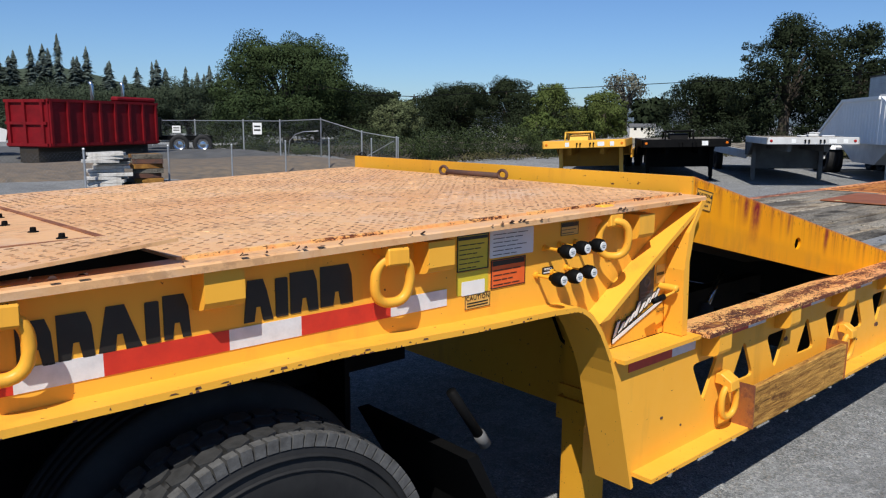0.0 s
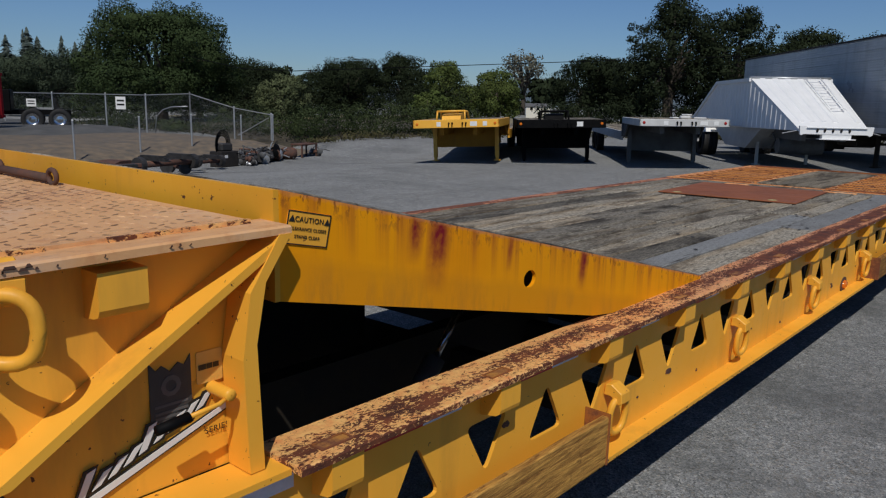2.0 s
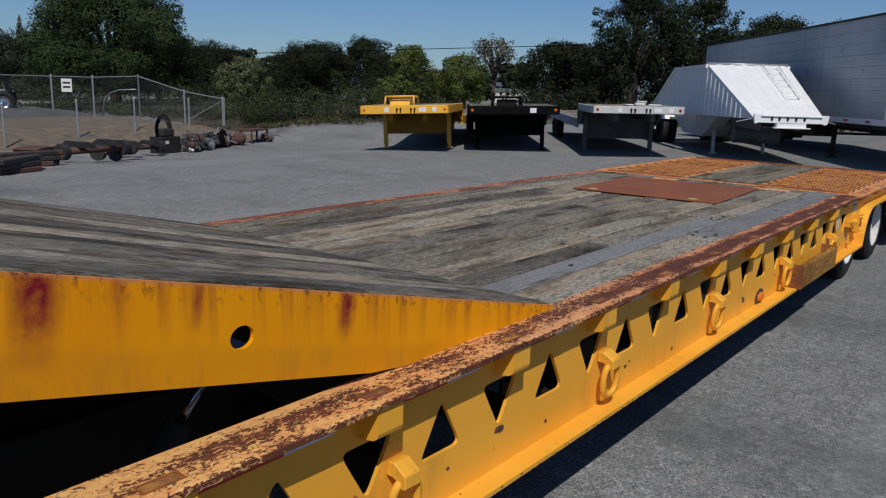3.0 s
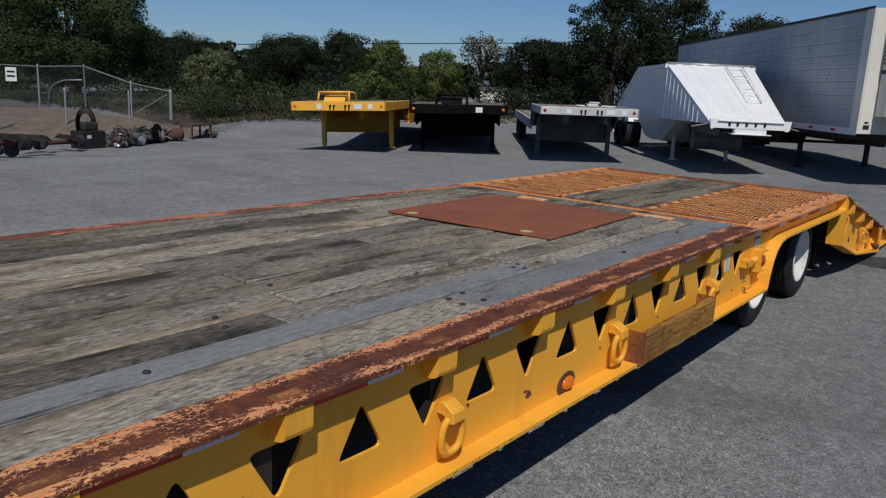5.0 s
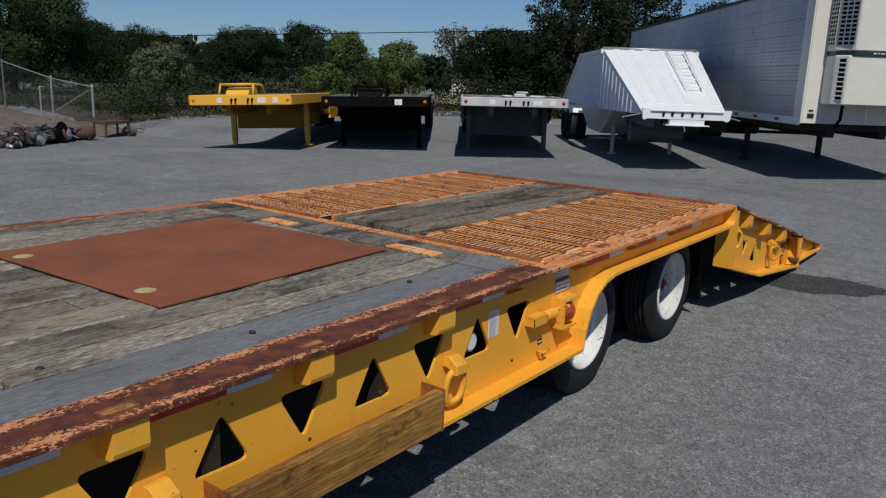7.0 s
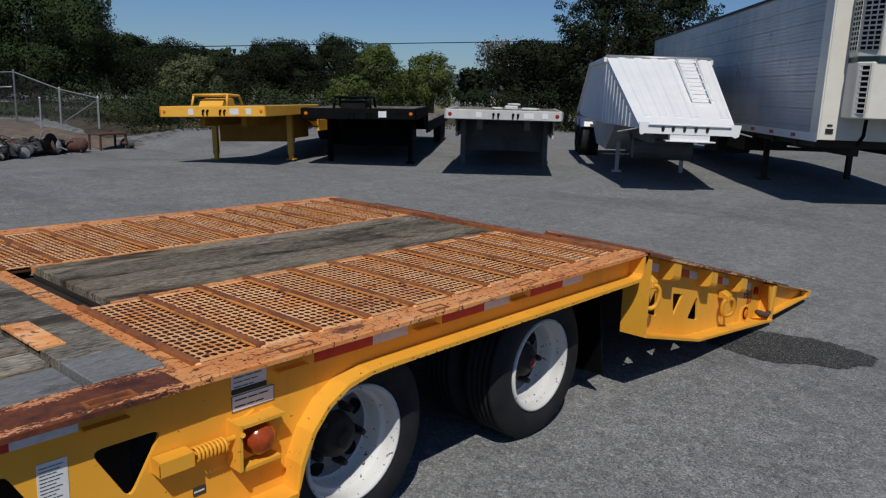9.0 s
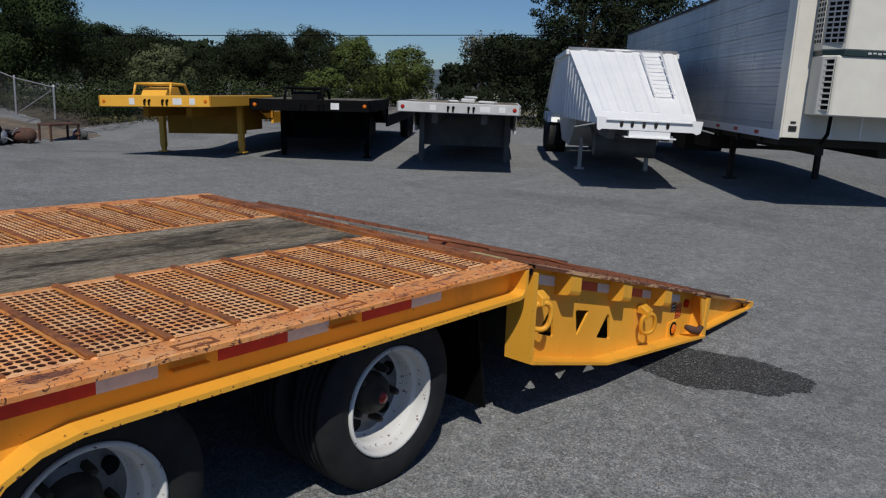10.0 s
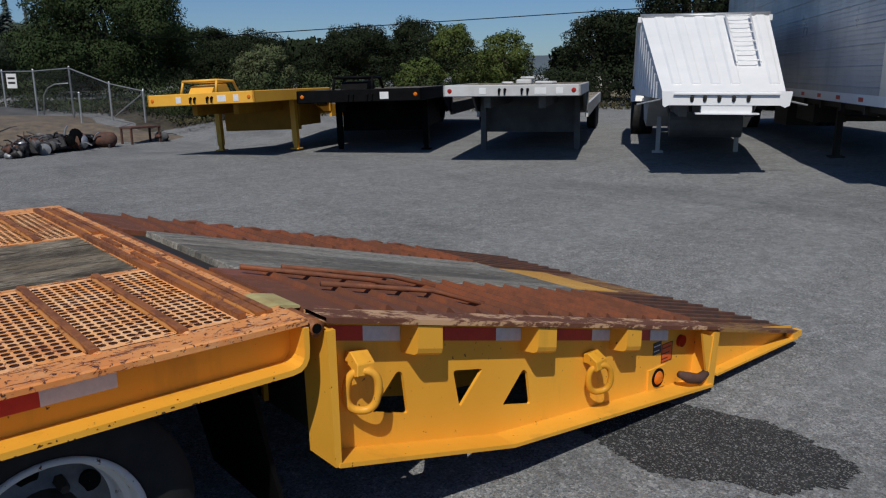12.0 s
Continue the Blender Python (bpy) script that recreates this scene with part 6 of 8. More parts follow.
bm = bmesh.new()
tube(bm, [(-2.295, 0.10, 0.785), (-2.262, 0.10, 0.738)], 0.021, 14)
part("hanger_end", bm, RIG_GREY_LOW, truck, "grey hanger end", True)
# the far flap at 1.86 is added to block light
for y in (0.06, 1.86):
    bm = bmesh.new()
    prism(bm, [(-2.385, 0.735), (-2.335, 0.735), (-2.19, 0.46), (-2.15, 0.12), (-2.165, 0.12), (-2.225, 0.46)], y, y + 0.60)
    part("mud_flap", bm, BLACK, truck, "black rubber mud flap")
# plate added across the tail to keep the ground behind it dark
part("rear_plate", slab(-2.44, -2.42, 0.66, 1.86, 0.30, 1.05), BLACK, truck, "black plate added across the truck tail to block light")


# ---------- parked trailers across the yard ----------
def flatbed(x, y, deg, lean, w, h, lip, leg_x, leg_y, low, length, body, dark, label, floor, group="parked trailers", rail=False):
    """A step-deck trailer seen from its nose; local x runs to its rear."""
    t = thing("parked_trailer", label, "trailer", group, at=pose(x, y, 0, lean, 0, deg))
    hw = w / 2
    bm = bmesh.new()
    box(bm, 0, 0.06, -hw, hw, h - lip, h)
    for s in (-1, 1):
        box(bm, 0.0, 3.3, s * hw - 0.05 * (s > 0), s * hw + 0.05 * (s < 0), h - lip, h)
    bmesh.ops.bevel(bm, geom=bm.edges[:], offset=0.012, segments=1, affect="EDGES")
    part("upper_frame", bm, body, t)
    for i in range(12):
        a = -hw + 0.05 + (w - 0.1) * i / 12
        part("floor_board", slab(0.061, 3.259, a + 0.0006, a + (w - 0.1) / 12 - 0.0006, h - 0.05, h - 0.004 - 0.003 * (i % 2)), floor, t)
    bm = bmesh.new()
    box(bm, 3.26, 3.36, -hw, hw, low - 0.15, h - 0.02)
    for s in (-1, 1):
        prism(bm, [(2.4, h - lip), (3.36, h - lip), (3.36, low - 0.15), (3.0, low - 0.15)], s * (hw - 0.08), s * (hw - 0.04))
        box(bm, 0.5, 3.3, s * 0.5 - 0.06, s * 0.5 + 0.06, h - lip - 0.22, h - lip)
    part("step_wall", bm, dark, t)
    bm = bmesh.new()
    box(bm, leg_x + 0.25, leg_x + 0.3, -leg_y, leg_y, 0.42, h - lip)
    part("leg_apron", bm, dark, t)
    # dark plate and webs under the deck, added to cut the light there
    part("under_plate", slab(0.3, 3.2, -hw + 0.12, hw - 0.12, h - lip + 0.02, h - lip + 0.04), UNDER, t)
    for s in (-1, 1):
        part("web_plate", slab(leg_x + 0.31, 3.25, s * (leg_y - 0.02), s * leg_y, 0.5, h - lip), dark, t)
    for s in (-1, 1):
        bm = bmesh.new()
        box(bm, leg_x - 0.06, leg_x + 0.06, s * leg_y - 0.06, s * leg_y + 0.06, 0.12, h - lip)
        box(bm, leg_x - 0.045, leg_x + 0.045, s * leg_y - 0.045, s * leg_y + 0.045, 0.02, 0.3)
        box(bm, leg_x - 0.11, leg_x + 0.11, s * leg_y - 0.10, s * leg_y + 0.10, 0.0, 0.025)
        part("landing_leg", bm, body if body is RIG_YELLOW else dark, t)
    bm = bmesh.new()
    for s in (-1, 1):
        box(bm, 3.3, length, s * hw - 0.06 * (s > 0), s * hw + 0.06 * (s < 0), low - 0.28, low)
    for i in range(int((length - 3.4) / 0.9)):
        box(bm, 3.5 + 0.9 * i, 3.58 + 0.9 * i, -hw, hw, low - 0.2, low - 0.06)
    part("lower_frame", bm, body, t)
    for i in range(12):
        a = -hw + 0.06 + (w - 0.12) * i / 12
        part("floor_board", slab(3.37, length, a + 0.0006, a + (w - 0.12) / 12 - 0.0006, low - 0.05, low - 0.003 - 0.003 * (i % 2)), floor, t)
    for ax in (length - 2.6, length - 1.3):
        for s in (-1, 1):
            bm = tyre_mesh((ax, 0, 0.42), 0.42, s * hw * 0.86 - 0.14, s * hw * 0.86 + 0.14, 0.25, 3)
            part("tyre", bm, RUBBER, t, smooth=True)
    # lamps, couplings and stickers on the nose
    for s in (-1, 1):
        bm = bmesh.new()
        lathe(bm, [(0.001, -0.02), (0.03, -0.016), (0.042, 0.0)], (0, s * (hw - 0.12), h - lip * 0.5), 14, "x")
        part("nose_lamp", bm, AMBER if body is not RIG_GREY else RED_LENS, t)
    for c in (-0.30, -0.20, 0.10, 0.20):
        bm = bmesh.new()
        tube(bm, [(-0.0, c, h - lip * 0.42), (-0.045, c, h - lip * 0.46), (-0.05, c, h - lip * 0.85)], [0.03, 0.02, 0.014], 7)
        part("air_coupling", bm, BLACK, t)
    for c, wd in (((-0.52, 0.2), (-0.85, 0.12), (0.5, 0.12)) if body is not BLACK else ((-0.55, 0.18),)):
        bm = bmesh.new()
        box(bm, -0.006, 0.0, c - wd / 2, c + wd / 2, h - lip * 0.8, h - lip * 0.25)
        part("nose_label", bm, WHITE, t)
    if rail:
        bm = bmesh.new()
        for s in (-1, 1):
            tube(bm, [(0.25, 0.18 + s * 0.42, h - 0.02), (0.32, 0.18 + s * 0.40, h + 0.24), (0.9, 0.18 + s * 0.40, h + 0.22), (1.05, 0.18 + s * 0.42, h - 0.02)], 0.03, 8)
        tube(bm, [(0.32, -0.22, h + 0.24), (0.32, 0.58, h + 0.24)], 0.03, 8)
        tube(bm, [(0.9, -0.22, h + 0.22), (0.9, 0.58, h + 0.22)], 0.025, 8)
        part("nose_rail", bm, body, t, smooth=True)
        bm = bmesh.new()
        prism(bm, [(0.3, h), (0.95, h), (0.85, h + 0.17), (0.42, h + 0.15)], -0.1, 0.46)
        part("winch_box", bm, body, t)
    return t


# darker yellow with run-off: the deck's shade on the underframe is put into it
UNDER_YELLOW = paint("shaded_yellow_underframe", (0.50, 0.24, 0.022), (0.36, 0.16, 0.016), 0.6, 0.02, 0.6)
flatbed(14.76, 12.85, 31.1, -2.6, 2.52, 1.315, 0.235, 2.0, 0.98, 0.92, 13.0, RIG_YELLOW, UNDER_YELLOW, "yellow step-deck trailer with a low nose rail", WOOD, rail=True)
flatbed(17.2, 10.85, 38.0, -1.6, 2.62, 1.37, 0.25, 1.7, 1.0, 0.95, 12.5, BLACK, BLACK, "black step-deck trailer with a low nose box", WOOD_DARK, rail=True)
# the grey apron's shade is likewise put into its darker steel colour
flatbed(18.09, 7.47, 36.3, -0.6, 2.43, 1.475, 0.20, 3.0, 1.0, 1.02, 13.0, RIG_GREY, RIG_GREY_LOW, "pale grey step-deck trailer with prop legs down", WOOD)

straps = thing("strap_heap", "pale folded straps and blocks on the grey trailer nose", "straps", at=pose(18.62, 7.62, 1.472, 0, 0, 36.3))
for i, (a, b, c, w, h) in enumerate(((0.1, -0.35, 0.0, 0.34, 0.06), (0.2, 0.05, 0.0, 0.28, 0.09), (0.15, 0.36, 0.0, 0.2, 0.05), (0.22, 0.0, 0.09, 0.2, 0.05))):
    ob = part("fold", slab(-0.12, 0.12, -w / 2, w / 2, 0, h, 0.02), RIG_GREY, straps)
    ob.matrix_local = pose(a, b, c, 0, 0, 17 * i - 20)

# white hopper trailer
hop = thing("hopper_trailer", "white bottom-dump hopper trailer with a sloping nose and ladder", "trailer", "parked trailers", at=pose(18.80, 3.88, 0, 0, 0, 35.9))
bm = bmesh.new()
A, B = [(-0.0, 0.80, 1.27), (0, -0.90, 1.27)], [(3.35, -1.075, 2.676), (3.35, 1.155, 2.676)]
q = [bm.verts.new(p) for p in (*A, *B)]
bm.faces.new(q)
r = bmesh.ops.extrude_face_region(bm, geom=bm.faces[:])
bmesh.ops.translate(bm, vec=(0.02, 0, -0.05), verts=[v for v in r["geom"] if isinstance(v, bmesh.types.BMVert)])
bmesh.ops.recalc_face_normals(bm, faces=bm.faces[:])
part("sloping_nose", bm, WHITE_PAINT, hop, "white sloping nose sheet")


def nose(u, v, up=0.0):
    """A place on the sloping nose: u across from its left, v up the slope."""
    p = Vector(A[0]).lerp(Vector(A[1]), u).lerp(Vector(B[1]).lerp(Vector(B[0]), u), v)
    return p + Vector((-0.39, 0, 0.92)) * up


for u in (0.14, 0.30, 0.46, 0.62, 0.93):
    bm = bmesh.new()
    w = [bm.verts.new(nose(u + p, v, h)) for v in (0.16, 0.99) for p, h in ((-0.045, 0.0), (-0.027, 0.02), (0.027, 0.02), (0.045, 0.0))]
    for i in range(3):
        bm.faces.new((w[i], w[i + 1], w[i + 5], w[i + 4]))
    bm.faces.new((w[0], w[3], w[2], w[1]))
    bm.faces.new((w[4], w[5], w[6], w[7]))
    bmesh.ops.recalc_face_normals(bm, faces=bm.faces[:])
    part("nose_rib", bm, WHITE_PAINT, hop)
bm = bmesh.new()
for u in (0.655, 0.845):
    tube(bm, [nose(u, 0.34, 0.09), nose(u, 0.95, 0.09)], 0.018, 6)
for i in range(6):
    v = 0.36 + 0.115 * i
    tube(bm, [nose(0.655, v, 0.09), nose(0.70, v - 0.012, 0.10), nose(0.80, v - 0.012, 0.10), nose(0.845, v, 0.09)], 0.013, 6)
part("ladder", bm, WHITE_PAINT, hop, "thin pale rung ladder", True)
bm = bmesh.new()
tube(bm, [nose(-0.01, 1.0, 0.02), nose(1.01, 1.0, 0.02)], 0.04, 8)
part("top_rail", bm, GALV, hop, smooth=True)
bm = bmesh.new()
prism(bm, [(-0.95, 1.40), (-0.92, 1.20), (-0.86, 1.17), (-0.80, 1.20), (0.74, 1.20), (0.80, 1.17), (0.83, 1.20), (0.85, 1.40)], -0.06, 0.02, Matrix(((0, 1, 0, 0), (1, 0, 0, 0), (0, 0, 1, 0), (0, 0, 0, 1))))
box(bm, -0.10, -0.05, -0.78, 0.68, 1.355, 1.375)
box(bm, -0.05, 0.12, -0.42, 0.28, 1.09, 1.20)
box(bm, -0.09, 0.14, -0.52, 0.36, 1.07, 1.09)
part("bumper", bm, WHITE_PAINT, hop, "white nose bumper")
for c in (-0.36, -0.16, 0.04, 0.24, 0.42):
    bm = bmesh.new()
    tube(bm, [(-0.09, c, 1.33), (-0.06, c, 1.27), (-0.02, c, 1.26)], 0.028, 8)
    part("air_coupling", bm, JUNK_DARK, hop)
for s in (-1, 1):
    bm = bmesh.new()
    base, top = (0.80, 1.155) if s > 0 else (0.90, 1.075)

    def out(x):
        return base + (top - base) * min(1.0, x / 3.35)

    outline = [(0.03, 1.28), (3.35, 1.25), (8.6, 1.25), (10.2, 1.38), (7.0, 2.66), (3.36, 2.66)]
    fans = [[bm.verts.new((a, s * (out(a) - d), c)) for a, c in outline] for d in (0.0, 0.035)]
    for skin in fans:
        bm.faces.new((skin[0], skin[1], skin[5]))
        bm.faces.new((skin[1], skin[2], skin[3], skin[4], skin[5]))
    for i in range(6):
        bm.faces.new((fans[0][i], fans[0][(i + 1) % 6], fans[1][(i + 1) % 6], fans[1][i]))
    bmesh.ops.recalc_face_normals(bm, faces=bm.faces[:])
    side = part("hopper_side", bm, WHITE_PAINT, hop, "white ribbed hopper side")
    for i in range(30):
        x = 0.9 + 0.3 * i
        high = min(2.62, 1.30 + (x - 0.1) * 0.413, 2.66 - (x - 7.0) * 0.40)
        bm = bmesh.new()
        prism(bm, [(x - 0.07, s * (out(x - 0.07) - 0.01)), (x - 0.03, s * (out(x) + 0.012)), (x + 0.03, s * (out(x) + 0.012)), (x + 0.07, s * (out(x + 0.07) - 0.01))], 1.27, high - 0.10, Matrix(((1, 0, 0, 0), (0, 0, 1, 0), (0, 1, 0, 0), (0, 0, 0, 1))))
        part("rib", bm, WHITE_PAINT, side)
    part("side_rail", slab(3.3, 7.0, s * (top + 0.03) - 0.03, s * (top + 0.03) + 0.03, 2.58, 2.68), WHITE_PAINT, side)
    bm = bmesh.new()
    prism(bm, [(7.0, 2.68), (10.25, 1.38), (10.21, 1.30), (6.96, 2.59)], s * (top + 0.03) - 0.03, s * (top + 0.03) + 0.03)
    part("tail_rail", bm, WHITE_PAINT, side)
bm = bmesh.new()
prism(bm, [(7.0, 2.655), (10.2, 1.375), (10.18, 1.335), (6.98, 2.615)], -1.03, 1.11)
part("sloping_tail", bm, WHITE_PAINT, hop, "white sloping tail sheet")
bm = bmesh.new()
prism(bm, [(2.6, 1.25), (8.0, 1.25), (6.2, 0.62), (4.0, 0.62)], -0.95, 0.95)
part("lower_hopper", bm, RIG_GREY, hop, "pale grey lower hopper")
for y in (-0.62, -0.2, 0.25, 0.66):
    bm = bmesh.new()
    tube(bm, [(2.5, y, 1.16), (2.45, y * 0.9, 0.95), (2.9, y * 0.8, 0.72), (3.6, y * 0.8, 0.62)], 0.03, 7)
    part("air_pipe", bm, RIG_GREY_LOW, hop, smooth=True)
bm = bmesh.new()
box(bm, 0.6, 10.0, -0.55, -0.43, 1.0, 1.25)
box(bm, 0.6, 10.0, 0.43, 0.55, 1.0, 1.25)
tube(bm, [(2.2, -0.6, 0.78), (2.2, 0.6, 0.78)], 0.22, 16)
part("hopper_frame", bm, RIG_GREY_LOW, hop)
for s in (-1, 1):
    bm = bmesh.new()
    box(bm, 3.52, 3.60, s * 0.72 - 0.04, s * 0.72 + 0.04, 0.17, 1.1)
    box(bm, 3.46, 3.66, s * 0.72 - 0.10, s * 0.72 + 0.10, 0.14, 0.18)
    part("landing_leg", bm, RIG_GREY, hop)
    bm = bmesh.new()
    tube(bm, [(0.1, s * 0.85, 1.28), (0.15, s * 1.20, 1.20)], 0.013, 6)
    part("mirror_arm", bm, GALV, hop)
    for ax in (8.6, 9.9):
        part("tyre", tyre_mesh((ax, 0, 0.6), 0.5, s * 0.95 - 0.27, s * 0.95 + 0.27, 0.28, 3), RUBBER, hop, smooth=True)
        bm = bmesh.new()
        ribbon(bm, [(ax + 0.6 * math.cos(a * math.pi / 10), 0.6 + 0.6 * math.sin(a * math.pi / 10)) for a in range(8, 1, -1)], s * 0.95 - 0.3, s * 0.95 + 0.3, 0.02)
        part("mudguard", bm, WHITE_PAINT, hop)

# refrigerated van trailer
van = thing("refrigerated_trailer", "long white ribbed refrigerated van trailer with a cream cooling unit", "trailer", "parked trailers", at=pose(19.73, 0.665, 0, 0, 0, 37.2))
VB, VT = 1.28, 3.78
part("van_body", slab(0.0, 14.6, -1.3, 1.3, VB, VT, 0.03), ALU, van, "ribbed pale aluminium body")
for s in (-1, 1):
    bm = bmesh.new()
    prev = None
    for i in range(34):
        z = VB + 0.12 + 0.0715 * i
        for dz, out in ((0.0, 0.003), (0.050, 0.003), (0.056, 0.009 if i % 4 else 0.020), (0.064, 0.008)):
            row = [bm.verts.new((x, s * (1.3 + out), z + dz)) for x in (0.24, 14.55)]
            if prev:
                bm.faces.new((prev[0], prev[1], row[1], row[0]))
            prev = row
    bmesh.ops.recalc_face_normals(bm, faces=bm.faces[:])
    part("ribbed_skin", bm, ALU, van, "pale horizontally ribbed side skin")
for y in (1.285, -1.315):
    part("corner_post", slab(-0.03, 0.30, y, y + 0.03, VB - 0.03, VT, 0.006), CREAM, van, "white front corner post")
for y in (1.29, -1.32):
    part("roof_rail", slab(0.0, 14.6, y, y + 0.034, VT - 0.01, VT + 0.045, 0.006), UNDER, van, "dark roof edge rail")
part("front_wall", slab(-0.035, -0.004, -1.284, 1.284, VB - 0.02, VT), CREAM, van)
bm = bmesh.new()
box(bm, 0.0, 14.6, 1.302, 1.318, VB - 0.06, VB + 0.08)
part("bottom_rail", bm, WHITE_PAINT, van)
for i in range(12):
    bm = bmesh.new()
    box(bm, 0.9 + 1.1 * i, 1.1 + 1.1 * i, 1.318, 1.322, VB - 0.02, VB + 0.04)
    part("red_tape", bm, TAPE_RED, van)
PLAN = Matrix(((0, 0, 1, 0), (1, 0, 0, 0), (0, 1, 0, 0), (0, 0, 0, 1)))     # prism's x, thickness, z become y, z, x
bm = bmesh.new()
for plan, z0, z1 in (([(1.0, -0.03), (1.0, -0.34), (0.78, -0.66), (-1.0, -0.66), (-1.0, -0.03)], 2.56, 3.75), ([(1.0, -0.03), (1.0, -0.40), (0.86, -0.62), (-1.0, -0.62), (-1.0, -0.03)], 1.62, 2.49)):
    prism(bm, plan, z0, z1, PLAN)
bmesh.ops.bevel(bm, geom=bm.edges[:], offset=0.02, segments=1, affect="EDGES")
unit = part("cooling_unit", bm, CREAM, van, "cream cooling unit cabinet with dark grilles")
bm = bmesh.new()
prism(bm, [(0.99, -0.03), (0.99, -0.36), (0.80, -0.65), (-0.99, -0.65), (-0.99, -0.03)], 2.488, 2.562, PLAN)
part("dark_band", bm, simple("dark_green_band", (0.012, 0.03, 0.028), (0.02, 0.04, 0.036), 8.0, 0.4), unit, "dark green band with faded script")
bm = bmesh.new()
for c in (0.42, -0.12):
    for i in range(5):
        box(bm, -0.656, -0.648, c - 0.07 * i, c - 0.07 * i + 0.05, 2.512 + 0.008 * (i % 2), 2.542)
tagged(part("script", bm, RIG_GREY, unit), kind="stuff")


def grille(p, q, z0, z1, cols, rows, frame_mtl):
    """A dark opening behind a lattice, from plan place p to q; its outside is on the left going that way."""
    p, q = Vector((*p, 0)), Vector((*q, 0))
    d = (q - p).normalized()
    ln = (q - p).length
    m = Matrix.Translation(p) @ Matrix(((d.x, -d.y, 0, 0), (d.y, d.x, 0, 0), (0, 0, 1, 0), (0, 0, 0, 1)))
    bm = bmesh.new()
    box(bm, 0.0, ln, -0.001, 0.006, z0, z1, m)
    part("grille_back", bm, BLACK, unit)
    bm = bmesh.new()
    for i in range(cols + 1):
        c = ln * i / cols
        box(bm, max(0.0, c - 0.009), min(ln, c + 0.009), 0.004, 0.014, z0, z1, m)
    for i in range(rows + 1):
        c = z0 + (z1 - z0) * i / rows
        box(bm, 0.0, ln, 0.004, 0.0135, max(z0, c - 0.012), min(z1, c + 0.012), m)
    part("grille_lattice", bm, frame_mtl, unit)


grille((-0.33, 1.001), (-0.06, 1.001), 2.66, 3.72, 3, 14, CREAM)
grille((-0.64, 0.815), (-0.36, 0.98), 2.66, 3.70, 3, 14, GALV)
grille((-0.61, 0.885), (-0.43, 0.965), 1.70, 2.44, 1, 9, CREAM)
bm = bmesh.new()
box(bm, -0.672, -0.66, -0.30, -0.07, 3.32, 3.55)
plaque = part("emblem_plate", bm, BLACK, unit, "small square dark emblem with pale marks")
bm = bmesh.new()
for c in ((-0.28, -0.19, 3.49, 3.51), (-0.245, -0.225, 3.36, 3.49), (-0.17, -0.15, 3.37, 3.51), (-0.15, -0.10, 3.43, 3.45)):
    box(bm, -0.675, -0.671, *c)
part("emblem_mark", bm, RIG_GREY, plaque)
bm = bmesh.new()
box(bm, -0.625, -0.618, -0.03, -0.022, 1.65, 2.47)
box(bm, -0.628, -0.618, -0.14, -0.05, 1.72, 1.79)
part("door_gap", bm, BLACK, unit)
for y in (0.55, 0.1, -0.4, -0.9):
    part("front_stiffener", slab(-0.055, -0.036, y, y + 0.03, 1.28, 1.62), WHITE_PAINT, van)
bm = bmesh.new()
box(bm, -0.05, -0.034, 1.08, 1.20, 1.36, 1.44)
box(bm, -0.05, -0.034, 1.10, 1.18, 1.48, 1.51)
part("post_label", bm, BLACK_PRINT, van)
bm = bmesh.new()
tube(bm, [(-0.3, 0.7, 1.62), (-0.32, 0.72, 1.35), (-0.1, 0.7, 1.2)], 0.03, 8)
part("hose", bm, BLACK, van, smooth=True)
bm = bmesh.new()
for s in (-1, 1):
    box(bm, 0.4, 14.4, s * 0.5 - 0.07, s * 0.5 + 0.07, 0.98, 1.25)
    box(bm, 3.55, 3.65, s * 0.85 - 0.05, s * 0.85 + 0.05, 0.24, 1.2)
    box(bm, 3.48, 3.72, s * 0.85 - 0.12, s * 0.85 + 0.12, 0.18, 0.25)
for i in range(12):
    box(bm, 1.0 + 1.15 * i, 1.1 + 1.15 * i, -1.25, 1.25, 1.08, 1.25)
box(bm, 6.2, 7.4, 0.6, 1.15, 0.60, 1.05)
box(bm, 0.3, 14.4, -1.2, 1.2, 1.12, 1.24)
box(bm, 3.57, 3.63, -0.85, 0.85, 0.85, 0.92)
for a in (4.3, 8.6):
    box(bm, a, a + 1.3, 0.55, 1.1, 0.78, 1.12)
tube(bm, [(7.8, -1.0, 0.85), (7.8, 1.0, 0.85)], 0.26, 14)
part("van_underframe", bm, UNDER, van)
for ax in (11.6, 12.9):
    for s in (-1, 1):
        part("tyre", tyre_mesh((ax, 0, 0.66), 0.5, s * 1.0 - 0.26, s * 1.0 + 0.26, 0.28, 3), RUBBER, van, smooth=True)


